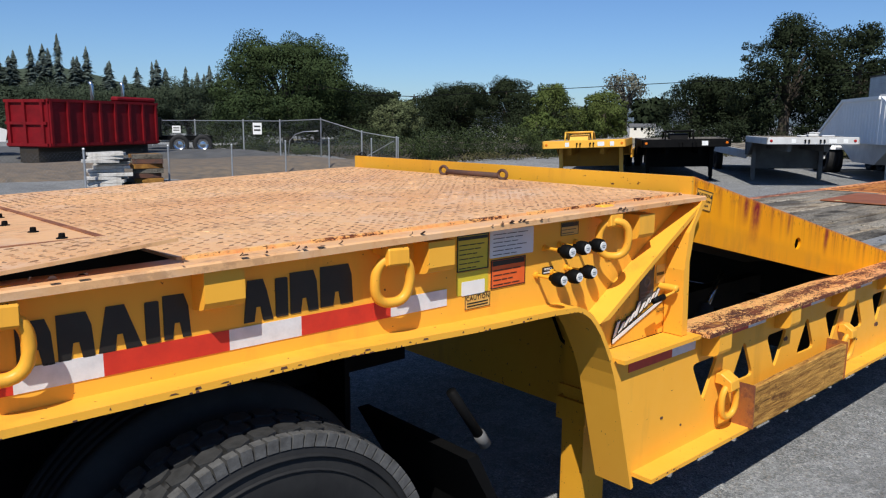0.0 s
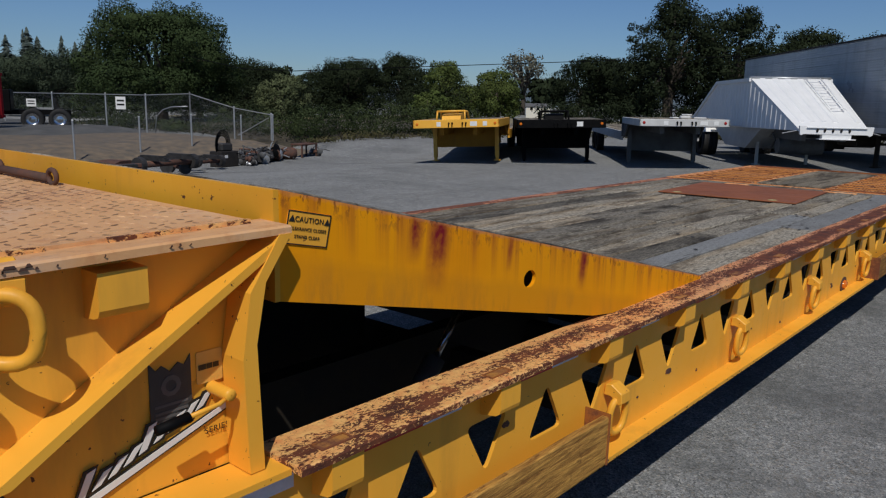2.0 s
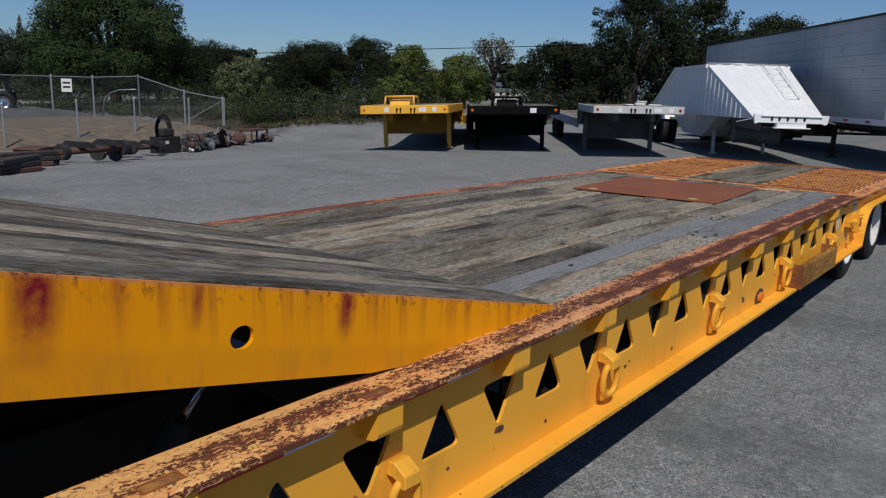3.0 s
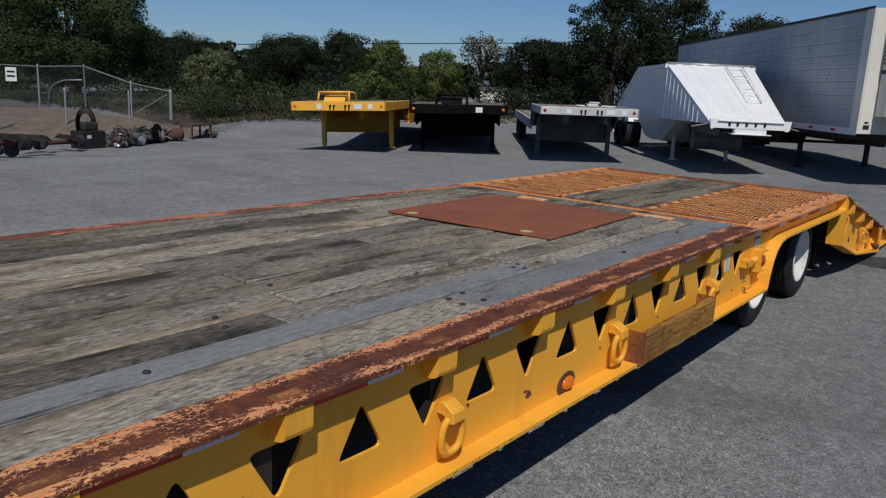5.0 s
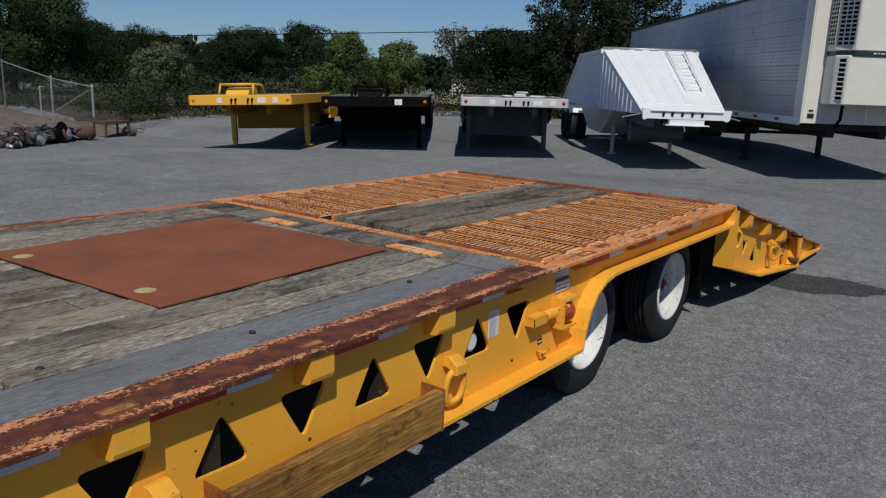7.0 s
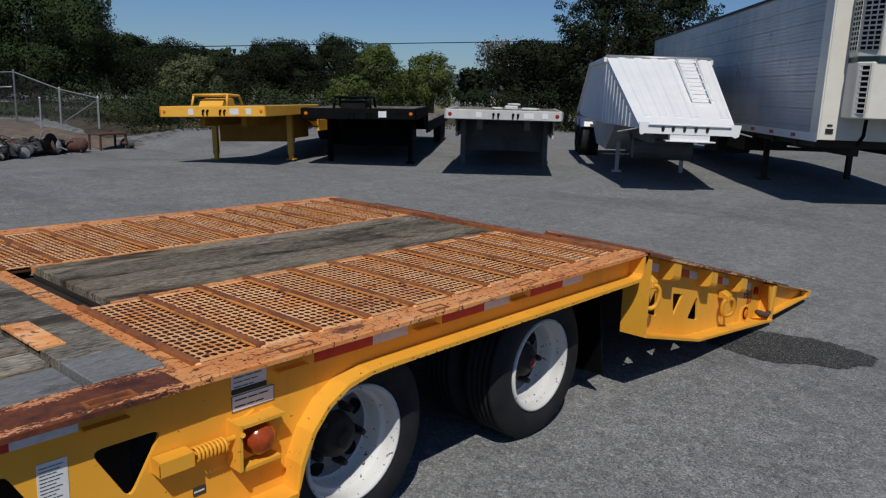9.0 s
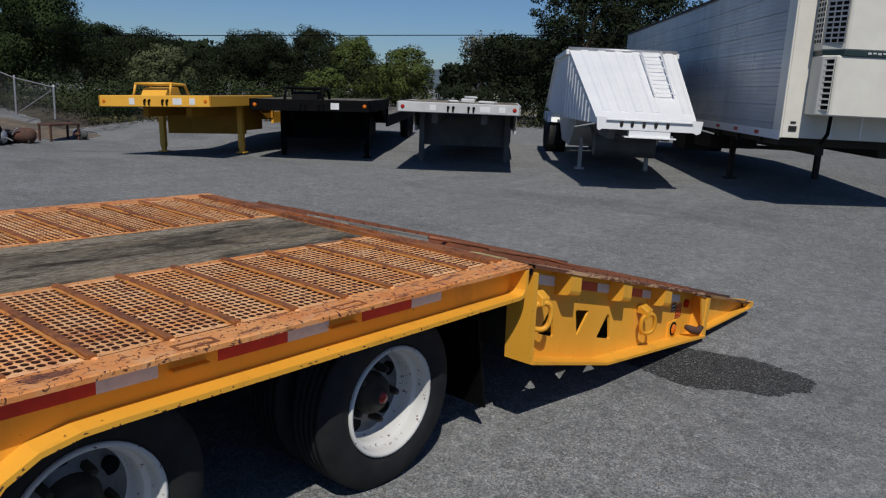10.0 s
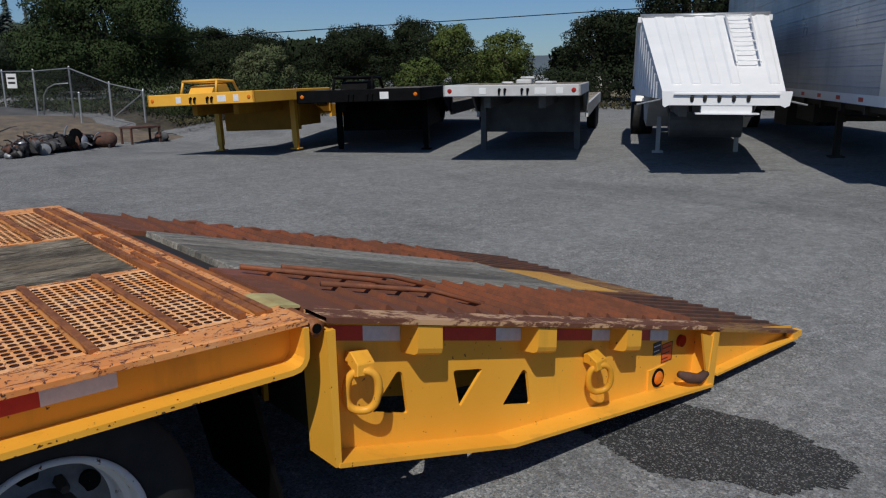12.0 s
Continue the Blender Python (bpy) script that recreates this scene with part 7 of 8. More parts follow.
# ---------- trees ----------
def crown_mesh(lobes, per, size, seed, flat=0.75):
    """Leaf clumps scattered through a heap of lobes."""
    rs = np.random.RandomState(seed)
    places, outward = [], []
    for cx, cy, cz, rx, ry, rz in lobes:
        n = int(per * (rx * ry + rx * rz + ry * rz) / 3) + 1
        d = rs.normal(size=(n, 3))
        d /= np.linalg.norm(d, axis=1)[:, None]
        rad = rs.uniform(0.42, 1.06, n) ** 0.5
        bulge = 1 + 0.16 * np.sin(5 * d[:, 0] + cx * 3) * np.cos(4 * d[:, 1] + cy) + 0.12 * np.sin(7 * d[:, 2] + cz * 5)
        places.append(d * (rad * bulge)[:, None] * np.array((rx, ry, rz)) + np.array((cx, cy, cz)))
        outward.append(d)
    p, d = np.concatenate(places), np.concatenate(outward)
    n = len(p)
    nrm = d + rs.normal(size=(n, 3)) * 0.55
    nrm /= np.linalg.norm(nrm, axis=1)[:, None]
    u = np.cross(nrm, rs.normal(size=(n, 3)))
    u /= np.linalg.norm(u, axis=1)[:, None] + 1e-9
    w = np.cross(nrm, u)
    s = (size * rs.uniform(0.5, 1.4, n))[:, None]
    verts = np.empty((n, 4, 3))
    for i, (a, c) in enumerate(((-1.0, -0.2), (0.1, -0.8), (1.0, 0.05), (-0.1, 0.8))):
        verts[:, i] = p + (u * a + w * c * flat) * s + nrm * s * 0.25 * (abs(a) - 0.5)
    me = bpy.data.meshes.new("crown")
    me.from_pydata(verts.reshape(-1, 3).tolist(), [], np.arange(4 * n).reshape(-1, 4).tolist())
    soft = d * 0.75 + nrm * 0.45            # a clump shades as one soft mass
    soft /= np.linalg.norm(soft, axis=1)[:, None]
    me.shade_smooth()
    me.normals_split_custom_set_from_vertices(np.repeat(soft, 4, axis=0).tolist())
    return me


def tree(x, y, h, r, material, label, seed, per=95, size=0.24, low=0.16, kind_name="tree", squash=0.62):
    """A broad tree: bent trunk, limbs and a heap of leafy lobes."""
    rs = random.Random(seed)
    t = thing(kind_name, label, "tree", "trees round the yard", at=Matrix.Translation((x, y, 0)))
    bm = bmesh.new()
    tr = 0.035 * h + 0.06
    knee = Vector((rs.uniform(-0.3, 0.3), rs.uniform(-0.3, 0.3), h * 0.3))
    top = Vector((rs.uniform(-0.5, 0.5), rs.uniform(-0.5, 0.5), h * 0.72))
    tube(bm, [(0, 0, -0.1), knee * 0.5, knee, (knee + top) / 2, top], [tr * 1.3, tr, tr * 0.85, tr * 0.55, tr * 0.2], 8)
    lobes = [(0, 0, h * 0.60, r * 0.64, r * 0.64, h * 0.32)]
    for i in range(20):
        a = i * 2.4 + rs.uniform(-0.3, 0.3)
        lvl = rs.uniform(low + 0.16, 0.84)
        reach = r * rs.uniform(0.42, 0.74) * math.sqrt(max(0.06, 1 - ((lvl - 0.40) / 0.52) ** 2))
        c = Vector((math.cos(a) * reach, math.sin(a) * reach, h * lvl))
        s = r * rs.uniform(0.20, 0.38)
        lobes.append((c.x, c.y, min(c.z, h - s * squash), s, s, s * squash + 0.06 * h))
        tube(bm, [knee * rs.uniform(0.8, 1.3), (knee + c) / 2 + Vector((0, 0, 0.1 * h)), c], [tr * 0.45, tr * 0.3, tr * 0.1], 6)
    for i in range(34):
        a, lvl = rs.uniform(0, 6.28), rs.uniform(0.12, 0.86)
        far = r * rs.uniform(0.60, 0.95) * math.sqrt(max(0.1, 1 - ((lvl - 0.40) / 0.55) ** 2))
        lobes.append((math.cos(a) * far, math.sin(a) * far, h * lvl, r * rs.uniform(0.08, 0.17), r * rs.uniform(0.08, 0.17), r * rs.uniform(0.06, 0.13)))
    for i in range(9):
        a, k = rs.uniform(0, 6.28), rs.uniform(0.1, 0.45)
        lobes.append((math.cos(a) * r * k, math.sin(a) * r * k, h * rs.uniform(0.78, 0.94 - 0.2 * k), r * rs.uniform(0.10, 0.24), r * rs.uniform(0.10, 0.24), h * rs.uniform(0.04, 0.085)))
    part("trunk", bm, BARK, t, smooth=True)
    me = crown_mesh(lobes, per, size, seed)
    me.materials.append(material)
    cr = new("crown", me)
    cr.parent = t
    return t


def conifer(x, y, h, r, seed, z=0.0):
    t = thing("conifer", "dark pointed conifer on the far hillside", "tree", "conifers on the hill", at=Matrix.Translation((x, y, z)))
    bm = bmesh.new()
    tube(bm, [(0, 0, -0.5), (0, 0, h * 0.95)], [0.03 * h, 0.004 * h], 6)
    part("trunk", bm, BARK, t)
    rs = np.random.RandomState(seed)
    verts, faces = [], []
    for i in range(620):
        f = rs.uniform(0.05, 1.0)
        a = rs.uniform(0, 6.283)
        ln = r * max(0.03, 1.02 - f) ** 0.70 * rs.uniform(0.2, 1.15) * (0.45 + 0.85 * abs(math.sin(f * 11 + seed + 1.3 * math.sin(a * 2 + seed))))
        c, s = math.cos(a), math.sin(a)
        zz = h * f
        w = 0.15 * ln + 0.10
        b = len(verts)
        verts += [(0, 0, zz + 0.03 * h), (c * ln * 0.6 - s * w, s * ln * 0.6 + c * w, zz - 0.01 * h), (c * ln, s * ln, zz - 0.035 * h), (c * ln * 0.6 + s * w, s * ln * 0.6 - c * w, zz - 0.01 * h)]
        faces.append((b, b + 3, b + 2, b + 1))
    me = bpy.data.meshes.new("crown")
    me.from_pydata(verts, [], faces)
    v = np.array(verts)
    soft = np.column_stack((v[:, 0], v[:, 1], np.full(len(v), 0.45 * r)))
    soft /= np.linalg.norm(soft, axis=1)[:, None]
    me.shade_smooth()
    me.normals_split_custom_set_from_vertices(soft.tolist())
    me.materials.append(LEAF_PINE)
    cr = new("crown", me)
    cr.parent = t
    return t


EYE0 = Vector((-3.9, -1.5, 1.79))


def spot(az, dist):
    return EYE0.x + dist * math.cos(radians(az)), EYE0.y + dist * math.sin(radians(az))


def rise(el, dist):
    return EYE0.z + dist * math.tan(radians(el))


WOODS = [  # bearing, distance, elevation of the top, half width in degrees, foliage, words
    (59.6, 54, 6.3, 5.2, LEAF_OAK, "big round dark-green oak"),
    (54.6, 72, 2.6, 3.2, LEAF_DARK, "low dark oak behind the fence"),
    (49.0, 75, 2.2, 2.6, LEAF_DARK, "dark oak in the tree line"),
    (47.0, 69, 3.1, 2.7, LEAF_DARK, "dark oak in the tree line"),
    (43.1, 71, 3.5, 2.4, LEAF_DARK, "dark oak in the tree line"),
    (29.6, 58, 3.6, 2.6, LEAF_DARK, "dark oak beside the trailers"),
    (27.2, 58, 3.8, 2.5, LEAF_DARK, "dark oak beside the trailers"),
    (24.2, 50, 7.6, 3.2, LEAF_DARK, "tall dark oak above the trailers"),
    (20.2, 50, 7.2, 3.0, LEAF_DARK, "tall dark oak above the trailers"),
    (15.5, 54, 5.6, 3.2, LEAF_DARK, "dark oak behind the van trailer"),
    (11.0, 58, 4.6, 3.2, LEAF_DARK, "dark oak behind the van trailer"),
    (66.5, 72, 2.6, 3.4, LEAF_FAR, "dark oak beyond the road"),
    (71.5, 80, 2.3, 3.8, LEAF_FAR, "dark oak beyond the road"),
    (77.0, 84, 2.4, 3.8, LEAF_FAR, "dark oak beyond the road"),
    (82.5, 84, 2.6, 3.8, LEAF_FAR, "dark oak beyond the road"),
    (57.5, 72, 3.2, 3.0, LEAF_DARK, "dark oak behind the big oak"),
    (40.1, 65, 3.3, 1.6, LEAF_LIGHT, "light green young tree"),
    (40.9, 57, 1.0, 1.5, LEAF_LIGHT, "small light green sapling"),
    (36.3, 62, 2.7, 1.7, LEAF_LIGHT, "light green young tree"),
    (38.4, 66, 1.4, 1.8, LEAF_LIGHT, "light green bushy tree"),
    (51.6, 60, 2.0, 1.9, LEAF_WILLOW, "pale silvery willow bush"),
]
for i, (az, dist, el, half, mtl, text) in enumerate(WOODS):
    x, y = spot(az, dist)
    h = rise(el, dist)
    tree(x, y, h, dist * math.tan(radians(half)) * 1.2, mtl, text, 40 + i, per=1250 if mtl is LEAF_OAK else 1000, size=0.068, low=0.0 if h < 5.5 else 0.08)
x, y = spot(34.9, 130)
tree(x, y, rise(3.9, 130), 4.6, LEAF_BARE, "thin grey half-bare tree far off", 77, per=30, size=0.22, low=0.4)
for i, (az, dist, el) in enumerate(((52.6, 90, 2.3), (48.0, 120, 2.0), (33.0, 120, 2.0), (36.2, 120, 1.6))):
    x, y = spot(az, dist)
    tree(x, y, rise(el, dist), 3.4, LEAF_DARK, "dark tree in the distance", 90 + i, per=60, size=0.4, low=0.05)


def bush_row(name, label, path, h, w, material, seed, per=70, size=0.17):
    """An uneven belt of low growth; nobody could count its stems."""
    rs = random.Random(seed)
    lobes = []
    for (x0, y0), (x1, y1) in zip(path, path[1:]):
        n = max(1, int(math.hypot(x1 - x0, y1 - y0) / (w * 0.62)))
        for i in range(n):
            f = (i + rs.random()) / n
            s = w * rs.uniform(0.5, 0.95)
            hh = h * rs.uniform(0.3, 1.15)
            lobes.append((x0 + (x1 - x0) * f + rs.uniform(-w, w) * 0.4, y0 + (y1 - y0) * f + rs.uniform(-w, w) * 0.4, hh * 0.45, s, s, hh * 0.58))
    me = crown_mesh(lobes, per, size, seed)
    me.materials.append(material)
    return tagged(new(name, me), label, "bushes", kind="stuff")


bush_row("undergrowth", "dark brushy undergrowth below the tree line", [spot(66, 66), spot(58, 66), spot(50, 66), spot(42, 64), spot(37.5, 62)], 3.2, 2.6, LEAF_DARK, 5, 620, 0.06)
bush_row("undergrowth", "dark brush below the oaks behind the trailers", [spot(32, 53), spot(26, 48), spot(16, 48), spot(8, 52)], 2.4, 2.6, LEAF_DARK, 15, 560, 0.06)
bush_row("hedge", "mixed green brush along the yard edge", [(19.5, 26.5), (23, 27.5), (27, 27), (31, 26), (33, 25.7)], 1.7, 1.4, LEAF_BRUSH, 6, 1700, 0.045)
bush_row("fence_brush", "dark brush behind the chain fence", [(17.4, 43.0), (18.4, 38.5), (19.2, 34.5), (20.0, 31.0), (20.3, 27.5)], 1.5, 1.7, LEAF_BRUSH, 12, 900, 0.05)
bush_row("weeds", "pale green weeds at the gravel edge", [(19.0, 24.6), (23, 25.2), (28, 24.6), (34, 22.5), (40, 18), (44, 12)], 0.45, 0.7, WEED, 8, 500, 0.05)
bush_row("weeds", "tufts of weeds behind the parked trailers", [(36, 16), (38, 12), (40, 8), (40, 2), (40, -4)], 0.5, 0.7, WEED, 9, 90, 0.11).location.z = 0.3

# ---------- hill, field and house far off ----------
def ridge(name, az0, az1, dist, el, seed, material, label, slow=8):
    bm = bmesh.new()
    n = 60
    prev = None
    for i in range(n + 1):
        az = az0 + (az1 - az0) * i / n
        x, y = spot(az, dist)
        x2, y2 = spot(az, dist * 0.8)
        fade = min(1, i / slow, (n - i) / 8)
        top = rise(el, dist) * (0.15 + 0.85 * fade) * (1 + 0.12 * noise.noise((az * 0.2, seed, 0)) + 0.05 * noise.noise((az * 1.1, seed, 4)))
        row = [bm.verts.new((x2, y2, -0.5)), bm.verts.new(((x + x2) / 2, (y + y2) / 2, top * 0.66)), bm.verts.new((x, y, top))]
        if prev:
            for k in range(2):
                bm.faces.new((prev[k], row[k], row[k + 1], prev[k + 1]))
        prev = row
    return tagged(mesh_object(name, bm, material, smooth=True), label, "hill", kind="structure")


HILL = simple("wooded_hill", (0.030, 0.045, 0.024), (0.055, 0.072, 0.038), 0.25, 0.95, bump=1.0)
# distance haze is put into this pale blue
HAZE = simple("haze_blue_hill", (0.075, 0.105, 0.125), (0.095, 0.125, 0.14), 0.02, 1.0)
ridge("backdrop", 58, 100, 150, 3.5, 1.0, HILL, "dark wooded hillside", 24)
ridge("backdrop", 10, 75, 900, 1.25, 2.0, HAZE, "low hills on the horizon with haze put into their blue")
rs = random.Random(3)
for i in range(62):
    az = 62 + i * 0.52 + rs.uniform(-0.6, 0.6)
    d = rs.uniform(122, 142)
    x, y = spot(az, d)
    slope_el = 3.5 * (0.15 + 0.85 * min(1.0, (az - 58) / 16.8)) - 0.5
    conifer(x, y, rs.choice((4.0, 5.0, 5.6, 6.6, 7.6)) * rs.uniform(0.9, 1.08), rs.uniform(1.2, 2.1), 200 + i, rise(slope_el, d) - 2.0)
rough_patch("field", 34, 80, 28, 70, 0.1, DRY_GRASS, "dry straw-coloured field beyond the yard", 3.0, 6, 0.0, 0.2)
x, y = spot(33.6, 100)
house = thing("farm_house", "small white far house with a grey roof", "house", at=pose(x, y, 0.9, 0, 0, 125) @ Matrix.Scale(0.38, 4))
part("wall", slab(-4, 4, -2.4, 2.4, -2.4, 1.7), CREAM, house)
bm = bmesh.new()
prism(bm, [(-2.8, 1.65), (2.8, 1.65), (0, 2.7)], -4.3, 4.3, pose(0, 0, 0, 0, 0, 90))
part("roof", bm, RIG_GREY_LOW, house)
for c in (-2.6, -0.4, 1.8):
    for y in (-2.41, 2.41):
        part("window", slab(c, c + 0.9, y - 0.02, y + 0.02, 0.5, 1.4), BLACK, house)

# ---------- bank, fences and scrap along the yard edge ----------
rough_patch("dirt_bank", 18.9, 45, 25.8, 50, 0.3, LITTER, "brown earth and litter below the trees", 1.1, 2.5)
rough_patch("dirt_bank", -14, 18.4, 22.9, 33.5, 0.16, DIRT, "brown stony dirt strip below the fence", 0.7, 2.4)
rough_patch("pavement", -30, 18, 33.8, 52, 0.25, FAR_ROAD, "pale gravel lane behind the fence", 2.0, 2.0, 0.0, 0.05)


def mesh_fence(posts, h, label, rail=True, lean=1.8, name="chain_fence"):
    """Galvanised posts with wire mesh between them."""
    t = thing(name, label, "fence")
    for i, (x, y, z) in enumerate(posts):
        bm = bmesh.new()
        tube(bm, [(x, y, z - 0.05), (x, y, z + h[i])], 0.038 if rail else 0.03, 8)
        lathe(bm, [(0.045, h[i] + z), (0.03, h[i] + z + 0.03), (0.001, h[i] + z + 0.04)], (x, y, 0), 8, "z")
        part("post", bm, GALV, t)
    for i in range(len(posts) - 1):
        a, b = Vector(posts[i]), Vector(posts[i + 1])
        ha, hb = h[i] - 0.05, h[i + 1] - 0.05
        if rail:
            bm = bmesh.new()
            tube(bm, [a + Vector((0, 0, ha)), b + Vector((0, 0, hb))], 0.022, 6)
            part("top_rail", bm, GALV, t)
        verts, faces = [], []
        ln = (b - a).length
        n = int(ln / 0.11)
        side = Vector((-(b - a).y, (b - a).x, 0)).normalized() * 0.0025

        def strand(p, q):
            k = len(verts)
            d = (q - p).normalized()
            w = d.cross(side.normalized()) * 0.0010
            for c in (p + w + side, p - w + side, q - w + side, q + w + side):
                verts.append(tuple(c))
            faces.append((k, k + 1, k + 2, k + 3))

        for s in (1, -1):
            for k in range(-int(n * 1.2), int(n * 2.2)):
                f0 = k / n
                f1 = f0 + s * max(ha, hb) / ln
                lo, hi = max(0.0, min(f0, f1)), min(1.0, max(f0, f1))
                if hi <= lo + 0.002:
                    continue

                def at(f):
                    return a.lerp(b, f) + Vector((0, 0, (ha + (hb - ha) * f) * ((f - f0) / (f1 - f0))))

                strand(at(lo), at(hi))
        me = bpy.data.meshes.new("wire_mesh")
        me.from_pydata(verts, [], faces)
        me.materials.append(GALV)
        ob = new("wire_mesh", me)
        ob.parent = t
    return t


bm = bmesh.new()
tube(bm, [(17.30, 31.70, 1.36), (17.05, 32.75, 1.31), (16.93, 33.35, 1.16), (16.84, 33.75, 0.85), (16.80, 33.9, 0.05)], 0.025, 7)
tagged(mesh_object("bent_pipe", bm, GALV, smooth=True), "bent galvanised pipe beside the fence corner", "pipe")
corner = (17.35, 31.55, 0.0)
mesh_fence([(14.3, 46.0, 0), (15.2, 41.7, 0), (16.1, 37.45, 0), (16.7, 34.5, 0), corner], [1.9] * 4 + [2.0], "galvanised chain-link fence behind the scrap row")
mesh_fence([corner, (18.05, 29.0, 0.0), (18.6, 26.95, 0.0)], [2.0, 1.4, 1.14], "chain-link gate fence stepping down to a gate post")
bm = bmesh.new()
tube(bm, [(18.10, 28.8, 0.12), (18.56, 27.1, 0.95)], 0.022, 6)
tagged(mesh_object("gate_brace", bm, GALV), "galvanised diagonal brace in the gate", "fence brace")
mesh_fence([(-8.0, 16.6, 0), (-3.0, 18.0, 0), (2.4, 19.8, 0), (5.4, 21.6, 0), (8.3, 23.2, -0.2), (10.9, 24.0, -0.12), (13.25, 24.6, -0.05), (15.9, 25.3, 0), (18.5, 26.7, 0)], [1.05] * 4 + [1.2] * 3 + [1.1] * 2, "low wire fence with thin posts in front of the bank", rail=False)


def notice(x, y, z, w, h):
    t = thing("notice_sign", "white notice sign with dark print on the fence", "sign", "notice signs", at=pose(x, y, z, 0, 0, -55))
    part("board", slab(-w / 2, w / 2, -0.01, 0.01, 0, h), WHITE, t)
    for c in (0.62, 0.30):
        part("print_bar", slab(-w * 0.36, w * 0.36, -0.014, -0.009, h * c, h * (c + 0.14)), BLACK_PRINT, t)


notice(16.15, 35.95, 1.13, 0.52, 0.62)
notice(14.70, 43.2, 1.12, 0.56, 0.42)

# stack of old boards
stack = thing("board_stack", "untidy stack of bleached white boards by the fence", "timber stack", at=pose(3.27, 20.55, 0, 0, 0, -18))
rs = random.Random(4)
for i in range(10):
    for j in range(3):
        if rs.random() < 0.12 + 0.04 * i:
            continue
        o = rs.uniform(-0.2, 0.2)
        ob = part("board", slab(-0.46 + o, 0.46 + o, 0, 0.36, 0, 0.085, 0.006), OLD_BOARD if j == 0 or rs.random() < 0.6 else JUNK_DARK, stack)
        ob.matrix_local = pose(0, j * 0.38 - 0.5, 0.005 + i * 0.093, 0, rs.uniform(-2.5, 2.5), rs.uniform(-13, 13))
stack2 = thing("plank_stack", "smaller stack of dark brown planks", "timber stack", at=pose(4.52, 21.15, 0, 0, 0, -10))
for i in range(6):
    for j in range(2):
        ob = part("board", slab(-0.42, 0.42, 0, 0.4, 0, 0.13, 0.008), (TIMBER, JUNK_RUST, WOOD_DARK)[(i + j) % 3], stack2)
        ob.matrix_local = pose(rs.uniform(-0.08, 0.08), j * 0.42 - 0.4, 0.004 + i * 0.14, 0, 0, rs.uniform(-16, 16))


# scrap parts in a row
def beam_pile(x, y, deg):
    t = thing("beam_pile", "pile of brown and grey steel beams", "scrap", "scrap row", at=pose(x, y, lie(x, y), 0, 0, deg) @ Matrix.Scale(0.78, 4))
    for i in range(3):
        for j in range(3 - (i == 2)):
            ob = part("beam", slab(-0.72 - 0.1 * j, 0.62 + 0.12 * i, 0, 0.17, 0, 0.125, 0.02), (JUNK_RUST, JUNK_DARK, JUNK_DARK)[(i + j) % 3], t)
            ob.matrix_local = pose(0.12 * j, j * 0.25 - 0.3, i * 0.128, 0, 0, 9 * (i - j))


def axle_part(x, y, deg, s=1.0):
    t = thing("scrap_axle", "rusty axle with springs and brake drums", "scrap", "scrap row", at=pose(x, y, lie(x, y), 0, 0, deg))
    bm = bmesh.new()
    tube(bm, [(-0.9 * s, 0, 0.3 * s), (0.9 * s, 0, 0.3 * s)], 0.075 * s, 10)
    part("axle_tube", bm, JUNK_RUST, t, smooth=True)
    for k in (-1, 1):
        bm = bmesh.new()
        tube(bm, [(k * 0.78 * s, 0, 0.3 * s), (k * 0.94 * s, 0, 0.3 * s)], 0.19 * s, 18)
        part("brake_drum", bm, JUNK_DARK, t)
        bm = bmesh.new()
        for i in range(4):
            box(bm, k * 0.45 * s - 0.05, k * 0.45 * s + 0.05, -0.55 * s + 0.06 * i, 0.55 * s - 0.06 * i, (0.38 + 0.035 * i) * s, (0.41 + 0.035 * i) * s)
        part("leaf_spring", bm, JUNK_DARK, t)


